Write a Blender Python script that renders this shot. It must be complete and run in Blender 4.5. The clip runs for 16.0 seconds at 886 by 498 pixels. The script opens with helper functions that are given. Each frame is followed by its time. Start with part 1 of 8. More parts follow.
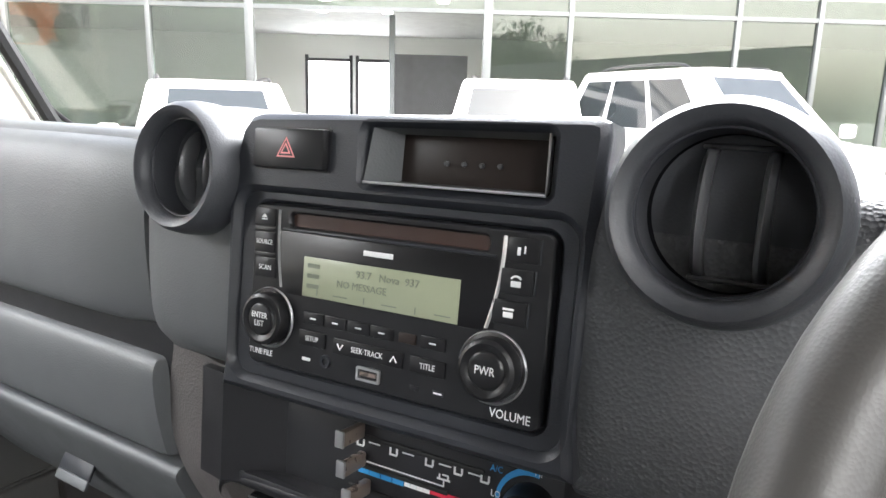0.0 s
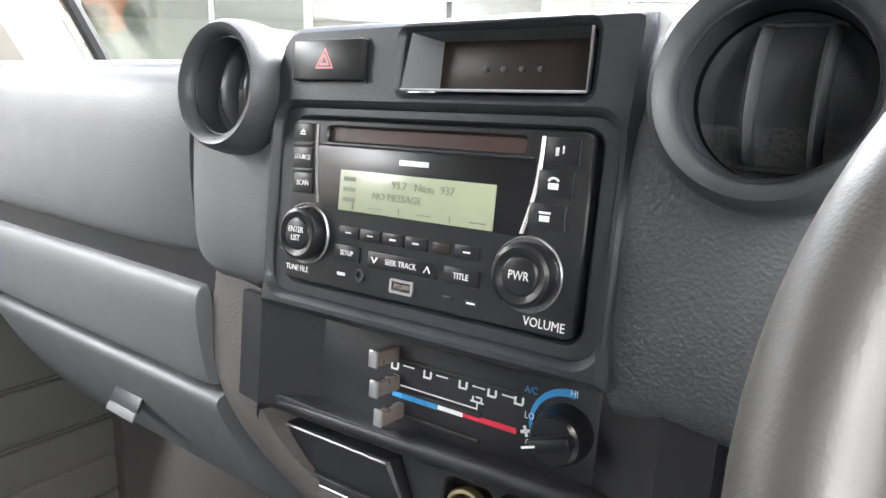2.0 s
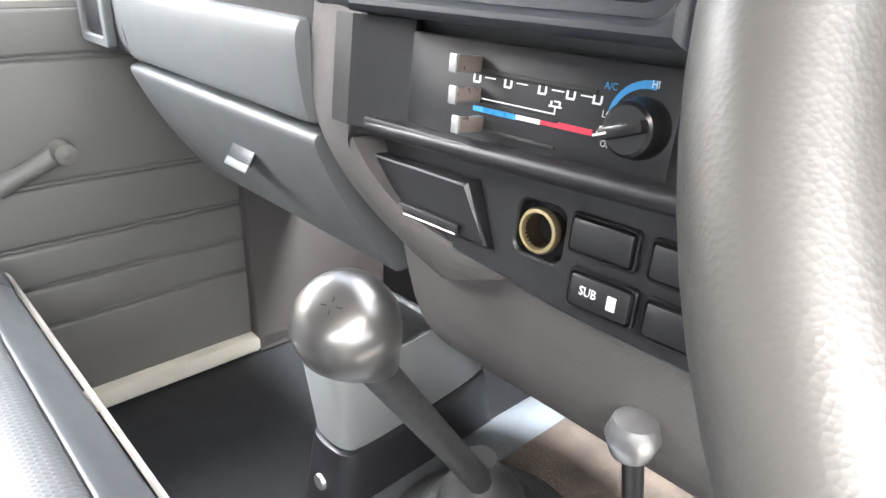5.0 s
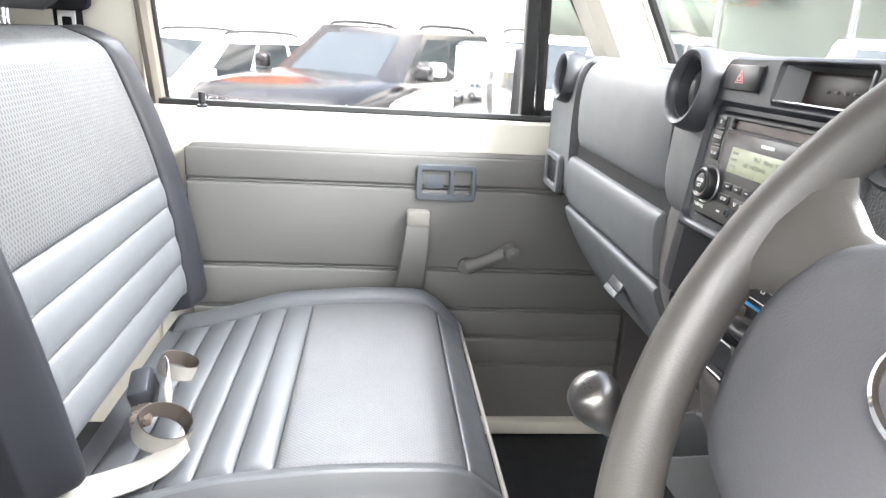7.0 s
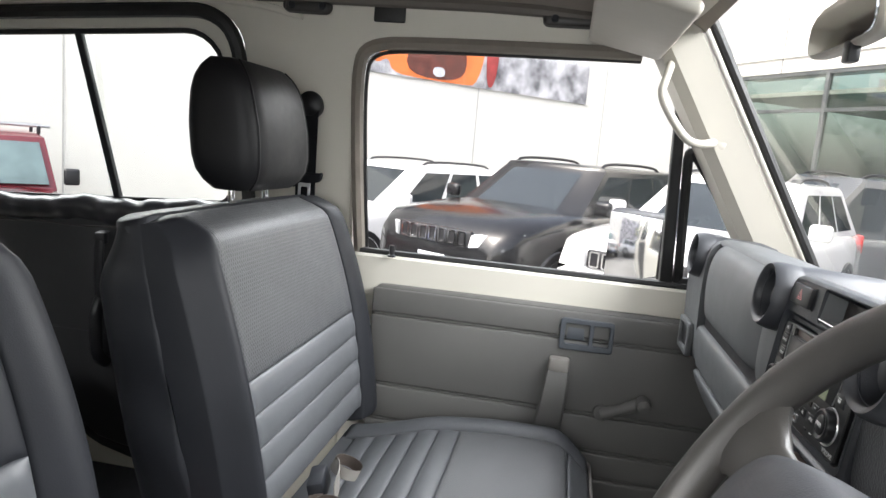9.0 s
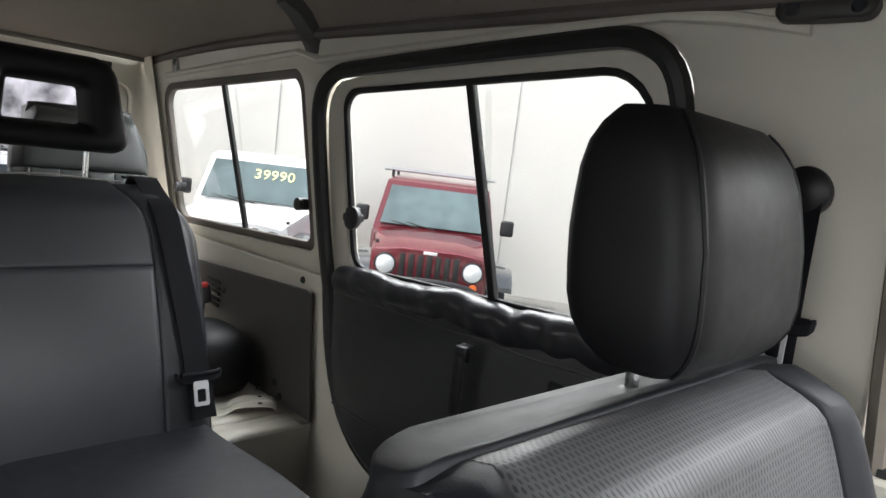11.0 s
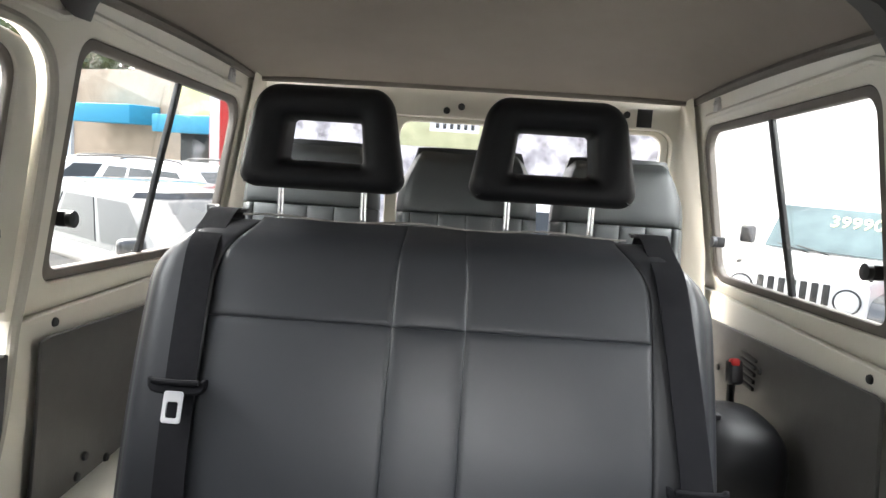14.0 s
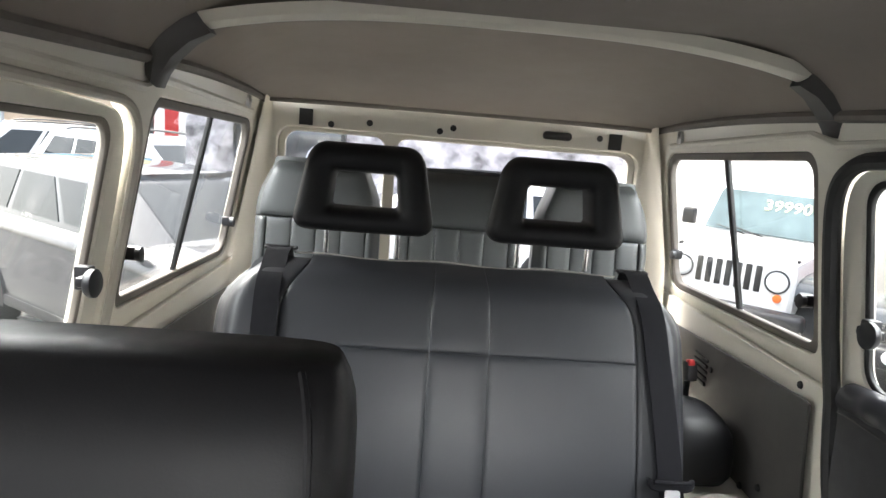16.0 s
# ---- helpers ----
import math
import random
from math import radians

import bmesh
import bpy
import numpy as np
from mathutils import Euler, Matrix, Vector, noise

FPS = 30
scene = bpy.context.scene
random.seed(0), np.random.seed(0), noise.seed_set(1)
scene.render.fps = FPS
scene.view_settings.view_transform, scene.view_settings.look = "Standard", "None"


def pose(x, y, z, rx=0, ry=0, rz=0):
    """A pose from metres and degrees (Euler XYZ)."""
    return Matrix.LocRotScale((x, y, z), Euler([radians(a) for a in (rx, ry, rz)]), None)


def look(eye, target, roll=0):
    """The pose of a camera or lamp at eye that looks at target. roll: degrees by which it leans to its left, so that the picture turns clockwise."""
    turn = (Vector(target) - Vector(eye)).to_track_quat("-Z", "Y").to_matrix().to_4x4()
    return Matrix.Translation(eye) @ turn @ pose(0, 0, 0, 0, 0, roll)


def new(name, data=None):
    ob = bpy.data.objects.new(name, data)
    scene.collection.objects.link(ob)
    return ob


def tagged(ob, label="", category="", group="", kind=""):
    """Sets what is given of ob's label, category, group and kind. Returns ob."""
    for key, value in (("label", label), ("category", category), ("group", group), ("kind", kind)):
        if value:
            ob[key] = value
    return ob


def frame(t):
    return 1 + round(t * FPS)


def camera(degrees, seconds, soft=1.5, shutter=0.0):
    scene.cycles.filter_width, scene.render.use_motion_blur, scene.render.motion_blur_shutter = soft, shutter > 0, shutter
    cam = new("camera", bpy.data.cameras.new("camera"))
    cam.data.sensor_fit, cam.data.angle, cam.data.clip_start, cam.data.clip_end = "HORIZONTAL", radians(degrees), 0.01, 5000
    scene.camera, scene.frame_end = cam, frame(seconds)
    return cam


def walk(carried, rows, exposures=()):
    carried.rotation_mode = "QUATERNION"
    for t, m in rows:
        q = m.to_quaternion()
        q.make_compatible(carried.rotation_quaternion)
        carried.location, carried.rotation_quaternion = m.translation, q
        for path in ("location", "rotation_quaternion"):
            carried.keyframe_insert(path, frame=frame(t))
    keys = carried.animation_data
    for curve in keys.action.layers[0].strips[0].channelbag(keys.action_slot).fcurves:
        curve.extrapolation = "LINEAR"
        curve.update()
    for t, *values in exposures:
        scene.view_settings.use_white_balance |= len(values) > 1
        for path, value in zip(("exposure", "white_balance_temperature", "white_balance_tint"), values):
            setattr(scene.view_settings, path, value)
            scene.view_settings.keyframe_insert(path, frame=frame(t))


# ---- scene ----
cam = camera(66.7, 16.0)
PATH = [
    (0, (0.261, -0.3, 1.327), (-0.751, 1.374, 0.911), 1.6),
    (0.5, (0.264, -0.3, 1.327), (-0.807, 1.337, 0.906), 1.7),
    (1, (0.265, -0.296, 1.326), (-0.829, 1.324, 0.901), 1.6),
    (1.5, (0.266, -0.297, 1.31), (-0.842, 1.309, 0.87), 1.6),
    (2, (0.27, -0.295, 1.283), (-0.866, 1.288, 0.833), 1.9),
    (2.5, (0.274, -0.292, 1.263), (-0.889, 1.26, 0.777), 2.1),
    (3, (0.279, -0.289, 1.24), (-0.916, 1.224, 0.706), 2.3),
    (3.5, (0.284, -0.289, 1.218), (-0.941, 1.177, 0.629), 2.7),
    (3.7, (0.288, -0.288, 1.212), (-0.95, 1.157, 0.598), 2.8),
    (5.8, (0.352, -0.308, 1.18), (-1.115, 0.621, 0.188), 3.8),
    (6, (0.368, -0.32, 1.193), (-1.211, 0.44, 0.228), 3.7),
    (6.5, (0.447, -0.365, 1.25), (-1.331, 0.066, 0.441), 2.7),
    (7, (0.594, -0.343, 1.321), (-1.302, -0.137, 0.718), 3.5),
    (7.5, (0.732, -0.289, 1.379), (-1.211, -0.226, 0.911), 3.4),
    (8, (0.824, -0.252, 1.406), (-1.138, -0.315, 1.021), 3.8),
    (8.2, (0.857, -0.241, 1.415), (-1.108, -0.362, 1.061), 4.0),
    (10.3, (0.455, -0.457, 1.448), (-1.273, -1.431, 1.19), 6.1),
    (10.5, (0.378, -0.486, 1.459), (-1.256, -1.612, 1.214), 6.2),
    (11, (0.204, -0.593, 1.488), (-1.195, -1.998, 1.226), 7.1),
    (11.5, (0.087, -0.744, 1.485), (-1.044, -2.367, 1.187), 7.2),
    (12, (0.03, -0.856, 1.467), (-0.618, -2.714, 1.113), 5.2),
    (12.5, (0.012, -0.887, 1.447), (-0.293, -2.836, 1.112), 5.0),
    (13, (-0.005, -0.882, 1.43), (-0.082, -2.858, 1.13), 4.5),
    (13.5, (-0.011, -0.876, 1.423), (0.012, -2.857, 1.145), 4.1),
    (14, (0.005, -0.844, 1.496), (0.056, -2.823, 1.215), 3.6),
    (14.5, (0.035, -0.813, 1.579), (0.095, -2.793, 1.302), 3.6),
    (15, (0.063, -0.783, 1.643), (0.116, -2.762, 1.359), 3.4),
    (15.5, (0.104, -0.73, 1.675), (0.131, -2.707, 1.372), 3.6),
    (16, (0.17, -0.637, 1.657), (0.053, -2.6, 1.29), 4.8),
]
EXPOSURES = [(0.0, 2.9), (1.0, 3.05), (2.0, 3.6), (3.0, 4.2), (3.5, 4.45), (5.8, 4.35), (6.5, 3.92), (7.0, 3.55), (7.5, 2.85), (8.2, 2.12), (10.3, 1.95), (11.5, 1.78), (12.2, 2.05), (13.0, 2.75), (16.0, 2.85)]
walk(cam, [(t, look(eye, target, roll)) for t, eye, target, roll in PATH], EXPOSURES)

# ---- world and light ----
world = bpy.data.worlds.new("sky")
scene.world = world
world.use_nodes = True
wn = world.node_tree.nodes
sky = wn.new("ShaderNodeTexSky")
sky.sky_type = "NISHITA"
sky.sun_disc = False
SUN_EL, SUN_AZ = 52.0, 130.0
sky.sun_elevation, sky.sun_rotation = radians(SUN_EL), radians(SUN_AZ)
sky.air_density, sky.dust_density, sky.ozone_density = 1.0, 6.0, 1.0
pale = wn.new("ShaderNodeHueSaturation")
pale.inputs["Saturation"].default_value = 0.5
world.node_tree.links.new(sky.outputs[0], pale.inputs["Color"])
world.node_tree.links.new(pale.outputs[0], wn["Background"].inputs[0])
wn["Background"].inputs[1].default_value = 0.15
sun = new("sun", bpy.data.lights.new("sun", "SUN"))
sun.data.energy, sun.data.angle, sun.data.color = 0.95, radians(12), (1.0, 0.95, 0.88)
sun.matrix_world = look((0, 0, 0), (-math.sin(radians(SUN_AZ)) * math.cos(radians(SUN_EL)), -math.cos(radians(SUN_AZ)) * math.cos(radians(SUN_EL)), -math.sin(radians(SUN_EL))))


def skylight(name, at, aim, w, h, power):
    """Daylight coming in through an opening."""
    ob = new(name, bpy.data.lights.new(name, "AREA"))
    ob.data.shape, ob.data.size, ob.data.size_y, ob.data.energy = "RECTANGLE", w, h, power
    ob.data.color = (0.97, 0.985, 1.0)
    ob.matrix_world = look(at, aim)
    return ob


door_sky = skylight("sky_through_open_door", (1.30, -0.55, 1.55), (-0.7, -0.9, 1.45), 1.1, 0.8, 1.4)
door_sky.data.spread = radians(95)
skylight("sky_through_windscreen", (0.0, 0.75, 2.05), (0.0, -0.6, 1.1), 1.3, 0.6, 19)
skylight("sky_through_side_windows", (-1.25, -0.35, 2.0), (0.3, -0.3, 0.8), 0.8, 0.5, 5)
skylight("sky_through_side_windows", (-1.25, -2.0, 2.0), (0.2, -1.5, 1.1), 1.8, 0.5, 13)
skylight("sky_through_side_windows", (1.25, -2.0, 2.0), (-0.2, -1.5, 1.1), 1.8, 0.5, 13)


# ---- materials ----
def material(name, base, rough=0.5, metal=0.0, vary=0.12, scale=6.0, fine=0.0, fine_scale=400.0, spec=0.5, tint=None, stretch=None, emit=0.0, cell=0.0, cell_scale=300.0, coat=0.0):
    m = bpy.data.materials.new(name)
    m.use_nodes = True
    nt = m.node_tree
    n, ln = nt.nodes, nt.links
    b = n["Principled BSDF"]
    b.inputs["Metallic"].default_value = metal
    b.inputs["Specular IOR Level"].default_value = spec
    b.inputs["Coat Weight"].default_value = coat
    tc = n.new("ShaderNodeTexCoord")
    src = tc.outputs["Object"]
    if stretch:
        mp = n.new("ShaderNodeMapping")
        mp.inputs["Scale"].default_value = stretch
        ln.new(src, mp.inputs[0])
        src = mp.outputs[0]
    big = n.new("ShaderNodeTexNoise")
    big.inputs["Scale"].default_value, big.inputs["Detail"].default_value = scale, 5
    ln.new(src, big.inputs["Vector"])
    mix = n.new("ShaderNodeMix")
    mix.data_type = "RGBA"
    dark = [c * (1 - vary) for c in base]
    lite = [min(1, c * (1 + vary)) for c in (tint or base)]
    mix.inputs["A"].default_value, mix.inputs["B"].default_value = (*dark, 1), (*lite, 1)
    ramp = n.new("ShaderNodeMapRange")
    ramp.inputs["From Min"].default_value, ramp.inputs["From Max"].default_value = 0.3, 0.7
    ln.new(big.outputs["Fac"], ramp.inputs["Value"])
    ln.new(ramp.outputs[0], mix.inputs["Factor"])
    ln.new(mix.outputs["Result"], b.inputs["Base Color"])
    rr = n.new("ShaderNodeMapRange")
    rr.inputs["To Min"].default_value, rr.inputs["To Max"].default_value = max(0.02, rough * 0.85), min(1, rough * 1.15)
    small = n.new("ShaderNodeTexNoise")
    small.inputs["Scale"].default_value, small.inputs["Detail"].default_value = scale * 7, 4
    ln.new(src, small.inputs["Vector"])
    ln.new(small.outputs["Fac"], rr.inputs["Value"])
    ln.new(rr.outputs[0], b.inputs["Roughness"])
    if fine or cell:
        bump = n.new("ShaderNodeBump")
        bump.inputs["Distance"].default_value = 0.001
        if cell:
            tex = n.new("ShaderNodeTexVoronoi")
            tex.inputs["Scale"].default_value = cell_scale
            bump.inputs["Strength"].default_value = cell
            ln.new(src, tex.inputs["Vector"])
            ln.new(tex.outputs["Distance"], bump.inputs["Height"])
        else:
            tex = n.new("ShaderNodeTexNoise")
            tex.inputs["Scale"].default_value, tex.inputs["Detail"].default_value = fine_scale, 3
            bump.inputs["Strength"].default_value = fine
            ln.new(src, tex.inputs["Vector"])
            ln.new(tex.outputs["Fac"], bump.inputs["Height"])
        ln.new(bump.outputs[0], b.inputs["Normal"])
    if emit:
        b.inputs["Emission Color"].default_value = (*base, 1)
        b.inputs["Emission Strength"].default_value = emit
    return m


def glass(name, tint=(1, 1, 1), gloss=1.0):
    m = bpy.data.materials.new(name)
    m.use_nodes = True
    n, ln = m.node_tree.nodes, m.node_tree.links
    n.remove(n["Principled BSDF"])
    tr, gl, mx, fr = n.new("ShaderNodeBsdfTransparent"), n.new("ShaderNodeBsdfGlossy"), n.new("ShaderNodeMixShader"), n.new("ShaderNodeLayerWeight")
    tr.inputs[0].default_value = (*tint, 1)
    gl.inputs["Roughness"].default_value = 0.02
    pw, ma = n.new("ShaderNodeMath"), n.new("ShaderNodeMath")
    pw.operation, ma.operation = "POWER", "MULTIPLY_ADD"
    pw.inputs[1].default_value = 4.0
    ma.inputs[1].default_value, ma.inputs[2].default_value = 0.6 * gloss, 0.03 * gloss
    ln.new(fr.outputs["Facing"], pw.inputs[0])
    ln.new(pw.outputs[0], ma.inputs[0])
    ln.new(ma.outputs[0], mx.inputs[0])
    ln.new(tr.outputs[0], mx.inputs[1])
    ln.new(gl.outputs[0], mx.inputs[2])
    ln.new(mx.outputs[0], n["Material Output"].inputs[0])
    return m


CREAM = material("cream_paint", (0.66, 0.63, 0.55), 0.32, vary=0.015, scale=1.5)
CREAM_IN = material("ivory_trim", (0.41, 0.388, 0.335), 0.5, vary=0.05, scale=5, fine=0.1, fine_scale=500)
LINING = material("roof_lining_vinyl", (0.23, 0.20, 0.175), 0.8, vary=0.08, scale=2.5, fine=0.25, fine_scale=700)
PIPING = material("brown_grey_piping", (0.13, 0.115, 0.10), 0.6, vary=0.1, scale=8)
SEATGREY = material("grey_leatherette", (0.086, 0.090, 0.096), 0.42, vary=0.10, scale=5, fine=0.18, fine_scale=650)
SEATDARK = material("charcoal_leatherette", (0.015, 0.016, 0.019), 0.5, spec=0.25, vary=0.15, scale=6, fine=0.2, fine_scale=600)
BENCHGREY = material("bench_grey_vinyl", (0.028, 0.030, 0.034), 0.42, vary=0.08, scale=4, fine=0.15, fine_scale=700)
BOLSTER = material("charcoal_bench_bolster", (0.020, 0.021, 0.024), 0.42, spec=0.4, vary=0.12, scale=6, fine=0.2, fine_scale=600)
SEALBROWN = material("beige_brown_seal", (0.21, 0.185, 0.155), 0.65, vary=0.12, scale=14, fine=0.3, fine_scale=400)
BLACKVINYL = material("black_vinyl", (0.008, 0.008, 0.009), 0.50, spec=0.26, vary=0.2, scale=8, fine=0.12, fine_scale=500)
BLACKPLASTIC = material("black_plastic", (0.011, 0.011, 0.013), 0.42, vary=0.15, scale=10, fine=0.15, fine_scale=900)
GLOSSBLACK = material("gloss_black_plastic", (0.007, 0.007, 0.008), 0.30, vary=0.1, scale=10)
BEZEL = material("dark_fascia_plastic", (0.021, 0.023, 0.028), 0.42, spec=0.45, vary=0.1, scale=8, cell=0.12, cell_scale=900)
DASHGREY = material("grey_dash_plastic", (0.088, 0.092, 0.095), 0.52, vary=0.07, scale=4, cell=0.14, cell_scale=650)
VENTDARK = material("dark_vent_plastic", (0.038, 0.040, 0.045), 0.45, vary=0.06, scale=8, cell=0.1, cell_scale=700)
DASHDARK = material("pebbled_dark_dash", (0.070, 0.072, 0.076), 0.36, vary=0.08, scale=5, cell=0.55, cell_scale=480)
DOORGREY = material("grey_door_vinyl", (0.128, 0.125, 0.117), 0.55, vary=0.05, scale=5, fine=0.2, fine_scale=600)
HANDLEBLUE = material("blue_grey_handle_plastic", (0.085, 0.095, 0.108), 0.45, vary=0.06, scale=8)
DOORDARK = material("dark_door_vinyl", (0.03, 0.03, 0.032), 0.5, vary=0.12, scale=5, fine=0.2, fine_scale=500)
PANELGREY = material("grey_side_panel", (0.056, 0.053, 0.050), 0.45, vary=0.12, scale=6, fine=0.3, fine_scale=250)
WRINKLED = material("wrinkled_black_vinyl", (0.022, 0.022, 0.025), 0.30, vary=0.15, scale=9, fine=0.1, fine_scale=500)
RUBBER = material("black_rubber", (0.012, 0.012, 0.012), 0.55, vary=0.2, scale=20, fine=0.1, fine_scale=300)
FLOORMAT = material("dark_rubber_floor", (0.014, 0.016, 0.019), 0.6, vary=0.2, scale=5, fine=0.4, fine_scale=160)
CARPET = material("dusty_blue_grey_carpet", (0.115, 0.13, 0.145), 0.95, vary=0.25, scale=12, fine=0.9, fine_scale=900)
CHROME = material("chrome", (0.78, 0.78, 0.78), 0.08, metal=1.0, vary=0.03)
SATIN = material("satin_silver", (0.5, 0.5, 0.5), 0.3, metal=0.9, vary=0.05)
BRASS = material("worn_brass", (0.55, 0.45, 0.25), 0.35, metal=0.9, vary=0.2, scale=40)
STEEL = material("bright_steel", (0.55, 0.55, 0.56), 0.3, metal=0.35, vary=0.04, scale=20)
STRAP = material("grey_webbing", (0.25, 0.235, 0.215), 0.75, vary=0.08, scale=12, fine=0.5, fine_scale=900)
LAPWEB = material("worn_brown_grey_webbing", (0.085, 0.066, 0.055), 0.8, vary=0.15, scale=14, fine=0.5, fine_scale=900)
BELT = material("black_webbing", (0.010, 0.010, 0.012), 0.85, spec=0.15, vary=0.1, scale=10, fine=0.6, fine_scale=900)
WHEELGREY = material("grey_wheel_urethane", (0.046, 0.044, 0.041), 0.44, vary=0.08, scale=10, cell=0.09, cell_scale=850)
HUBGREY = material("grey_hub_cover", (0.046, 0.048, 0.054), 0.58, spec=0.25, vary=0.05, scale=8, cell=0.12, cell_scale=600)
WHITE = material("white_print", (0.75, 0.75, 0.75), 0.5, vary=0.03)
REDP = material("red_print", (0.55, 0.02, 0.05), 0.45, vary=0.05)
BLUEP = material("blue_print", (0.03, 0.25, 0.55), 0.45, vary=0.05)
REDPLASTIC = material("red_plastic", (0.45, 0.02, 0.02), 0.35, vary=0.05)
GLASS = glass("window_glass")
PRIVACY = glass("clear_side_glass", (0.97, 0.98, 0.97))


# ---- building helpers ----
def part(name, bm, mat, parent=None, label="", smooth=40, category="", kind="", group=""):
    bmesh.ops.recalc_face_normals(bm, faces=bm.faces[:])
    me = bpy.data.meshes.new(name)
    bm.to_mesh(me)
    bm.free()
    if smooth:
        me.polygons.foreach_set("use_smooth", [True] * len(me.polygons))
        me.set_sharp_from_angle(angle=radians(smooth))
    for one in (mat if isinstance(mat, (list, tuple)) else (mat,)):
        me.materials.append(one)
    ob = new(name, me)
    if parent is not None:
        ob.parent = parent
    return tagged(ob, label, category, group, kind)


def thing(name, label, category, at=(0, 0, 0), group="", kind=""):
    ob = new(name)
    ob.empty_display_size = 0.05
    ob.location = at
    return tagged(ob, label, category, group, kind)


def put(bm, m, verts=None):
    bmesh.ops.transform(bm, matrix=m, verts=verts or bm.verts[:])
    return bm


def box(bm, c, s, bev=0.0, m=None, seg=2):
    v = bmesh.ops.create_cube(bm, size=1.0, matrix=Matrix.Diagonal((*s, 1)))["verts"]
    if bev:
        e = list({e for x in v for e in x.link_edges})
        f = bmesh.ops.bevel(bm, geom=e, offset=bev, segments=seg, profile=0.5, affect="EDGES")
        v = list({x for q in f["faces"] for x in q.verts} | {x for x in v if x.is_valid})
    bmesh.ops.transform(bm, matrix=Matrix.Translation(c) @ (m or Matrix()), verts=v)
    return bm


def rbox(c, s, bev=0.0, m=None, seg=2):
    return box(bmesh.new(), c, s, bev, m, seg)


def loft(bm, rings, close=True, caps=True):
    """Skin a row of equally long point rings."""
    rows = [[bm.verts.new(p) for p in ring] for ring in rings]
    n = len(rows[0])
    for a, b in zip(rows, rows[1:]):
        for i in range(n if close else n - 1):
            j = (i + 1) % n
            bm.faces.new((a[i], a[j], b[j], b[i]))
    if caps and close:
        bm.faces.new(rows[0][::-1])
        bm.faces.new(rows[-1])
    return bm


def tube(bm, pts, r, n=10, closed=False, caps=True):
    pts = [Vector(p) for p in pts]
    rings, up = [], None
    for i, p in enumerate(pts):
        a = pts[i - 1] if (i or closed) else p
        b = pts[(i + 1) % len(pts)] if (i < len(pts) - 1 or closed) else p
        d = (b - a).normalized()
        if up is None:
            up = d.orthogonal().normalized()
        up = (up - d * up.dot(d)).normalized()
        side = d.cross(up)
        rad = r(i / max(1, len(pts) - 1)) if callable(r) else r
        rings.append([p + rad * (math.cos(2 * math.pi * k / n) * up + math.sin(2 * math.pi * k / n) * side) for k in range(n)])
    if closed:
        rows = [[bm.verts.new(q) for q in ring] for ring in rings]
        for a in range(len(rows)):
            A = rows[a]
            B = rows[(a + 1) % len(rows)]
            best = 0
            if a == len(rows) - 1:
                best = min(range(n), key=lambda s: sum((A[k].co - B[(k + s) % n].co).length for k in range(n)))
            for k in range(n):
                bm.faces.new((A[k], A[(k + 1) % n], B[(k + 1 + best) % n], B[(k + best) % n]))
        return bm
    return loft(bm, rings, caps=caps)


def lathe(bm, prof, m=None, n=32, caps=True):
    """Turn (radius, height) pairs about z, then pose by m."""
    m = m or Matrix()
    rings = [[m @ Vector((r * math.cos(2 * math.pi * k / n), r * math.sin(2 * math.pi * k / n), h)) for k in range(n)] for r, h in prof]
    return loft(bm, rings, caps=caps)


def surface(bm, f, nu, nv):
    rows = [[bm.verts.new(f(i / nu, j / nv)) for i in range(nu + 1)] for j in range(nv + 1)]
    for a, b in zip(rows, rows[1:]):
        for i in range(nu):
            bm.faces.new((a[i], a[i + 1], b[i + 1], b[i]))
    return bm


def rounded(y0, y1, z0, z1, r, n=6):
    """A rounded rectangle as points."""
    rs = r if isinstance(r, (tuple, list)) else (r, r, r, r)
    out = []
    for (cy, cz, a0), q in zip(((y1, z1, 0), (y0, z1, 90), (y0, z0, 180), (y1, z0, 270)), rs):
        sy, sz = (1 if cy == y1 else -1), (1 if cz == z1 else -1)
        for k in range(n + 1):
            a = radians(a0 + 90 * k / n)
            out.append((cy - sy * q + q * math.cos(a), cz - sz * q + q * math.sin(a)))
    return out


def smooth_line(pts, times=2, closed=False):
    """Chaikin's rounding of a line of points."""
    for _ in range(times):
        out = []
        n = len(pts)
        for i in range(n if closed else n - 1):
            a, b = Vector(pts[i]), Vector(pts[(i + 1) % n])
            out += [a * 0.75 + b * 0.25, a * 0.25 + b * 0.75]
        pts = out if closed else [Vector(pts[0]), *out, Vector(pts[-1])]
    return [tuple(p) for p in pts]


def inset(loop, d):
    """Moves a closed loop inwards by d (outwards where d is negative)."""
    pts = [Vector((p[0], p[1])) for p in loop]
    n = len(pts)
    turn = 1 if sum(pts[i].x * pts[(i + 1) % n].y - pts[(i + 1) % n].x * pts[i].y for i in range(n)) > 0 else -1
    side = []
    for i in range(n):
        e = (pts[(i + 1) % n] - pts[i]).normalized()
        side.append(Vector((-e.y, e.x)) * turn)
    return [pts[i] + (side[i - 1] + side[i]) * (d / max(0.5, 1 + side[i - 1].dot(side[i]))) for i in range(n)]


def edge_room(loop, d):
    """The largest part of d by which the loop can be moved without folding."""
    n = len(loop)
    for _ in range(12):
        q = inset(loop, d)
        if all((q[(i + 1) % n] - q[i]).dot(Vector(loop[(i + 1) % n][:2]) - Vector(loop[i][:2])) > 0 for i in range(n)):
            return d
        d *= 0.75
    return 0.0


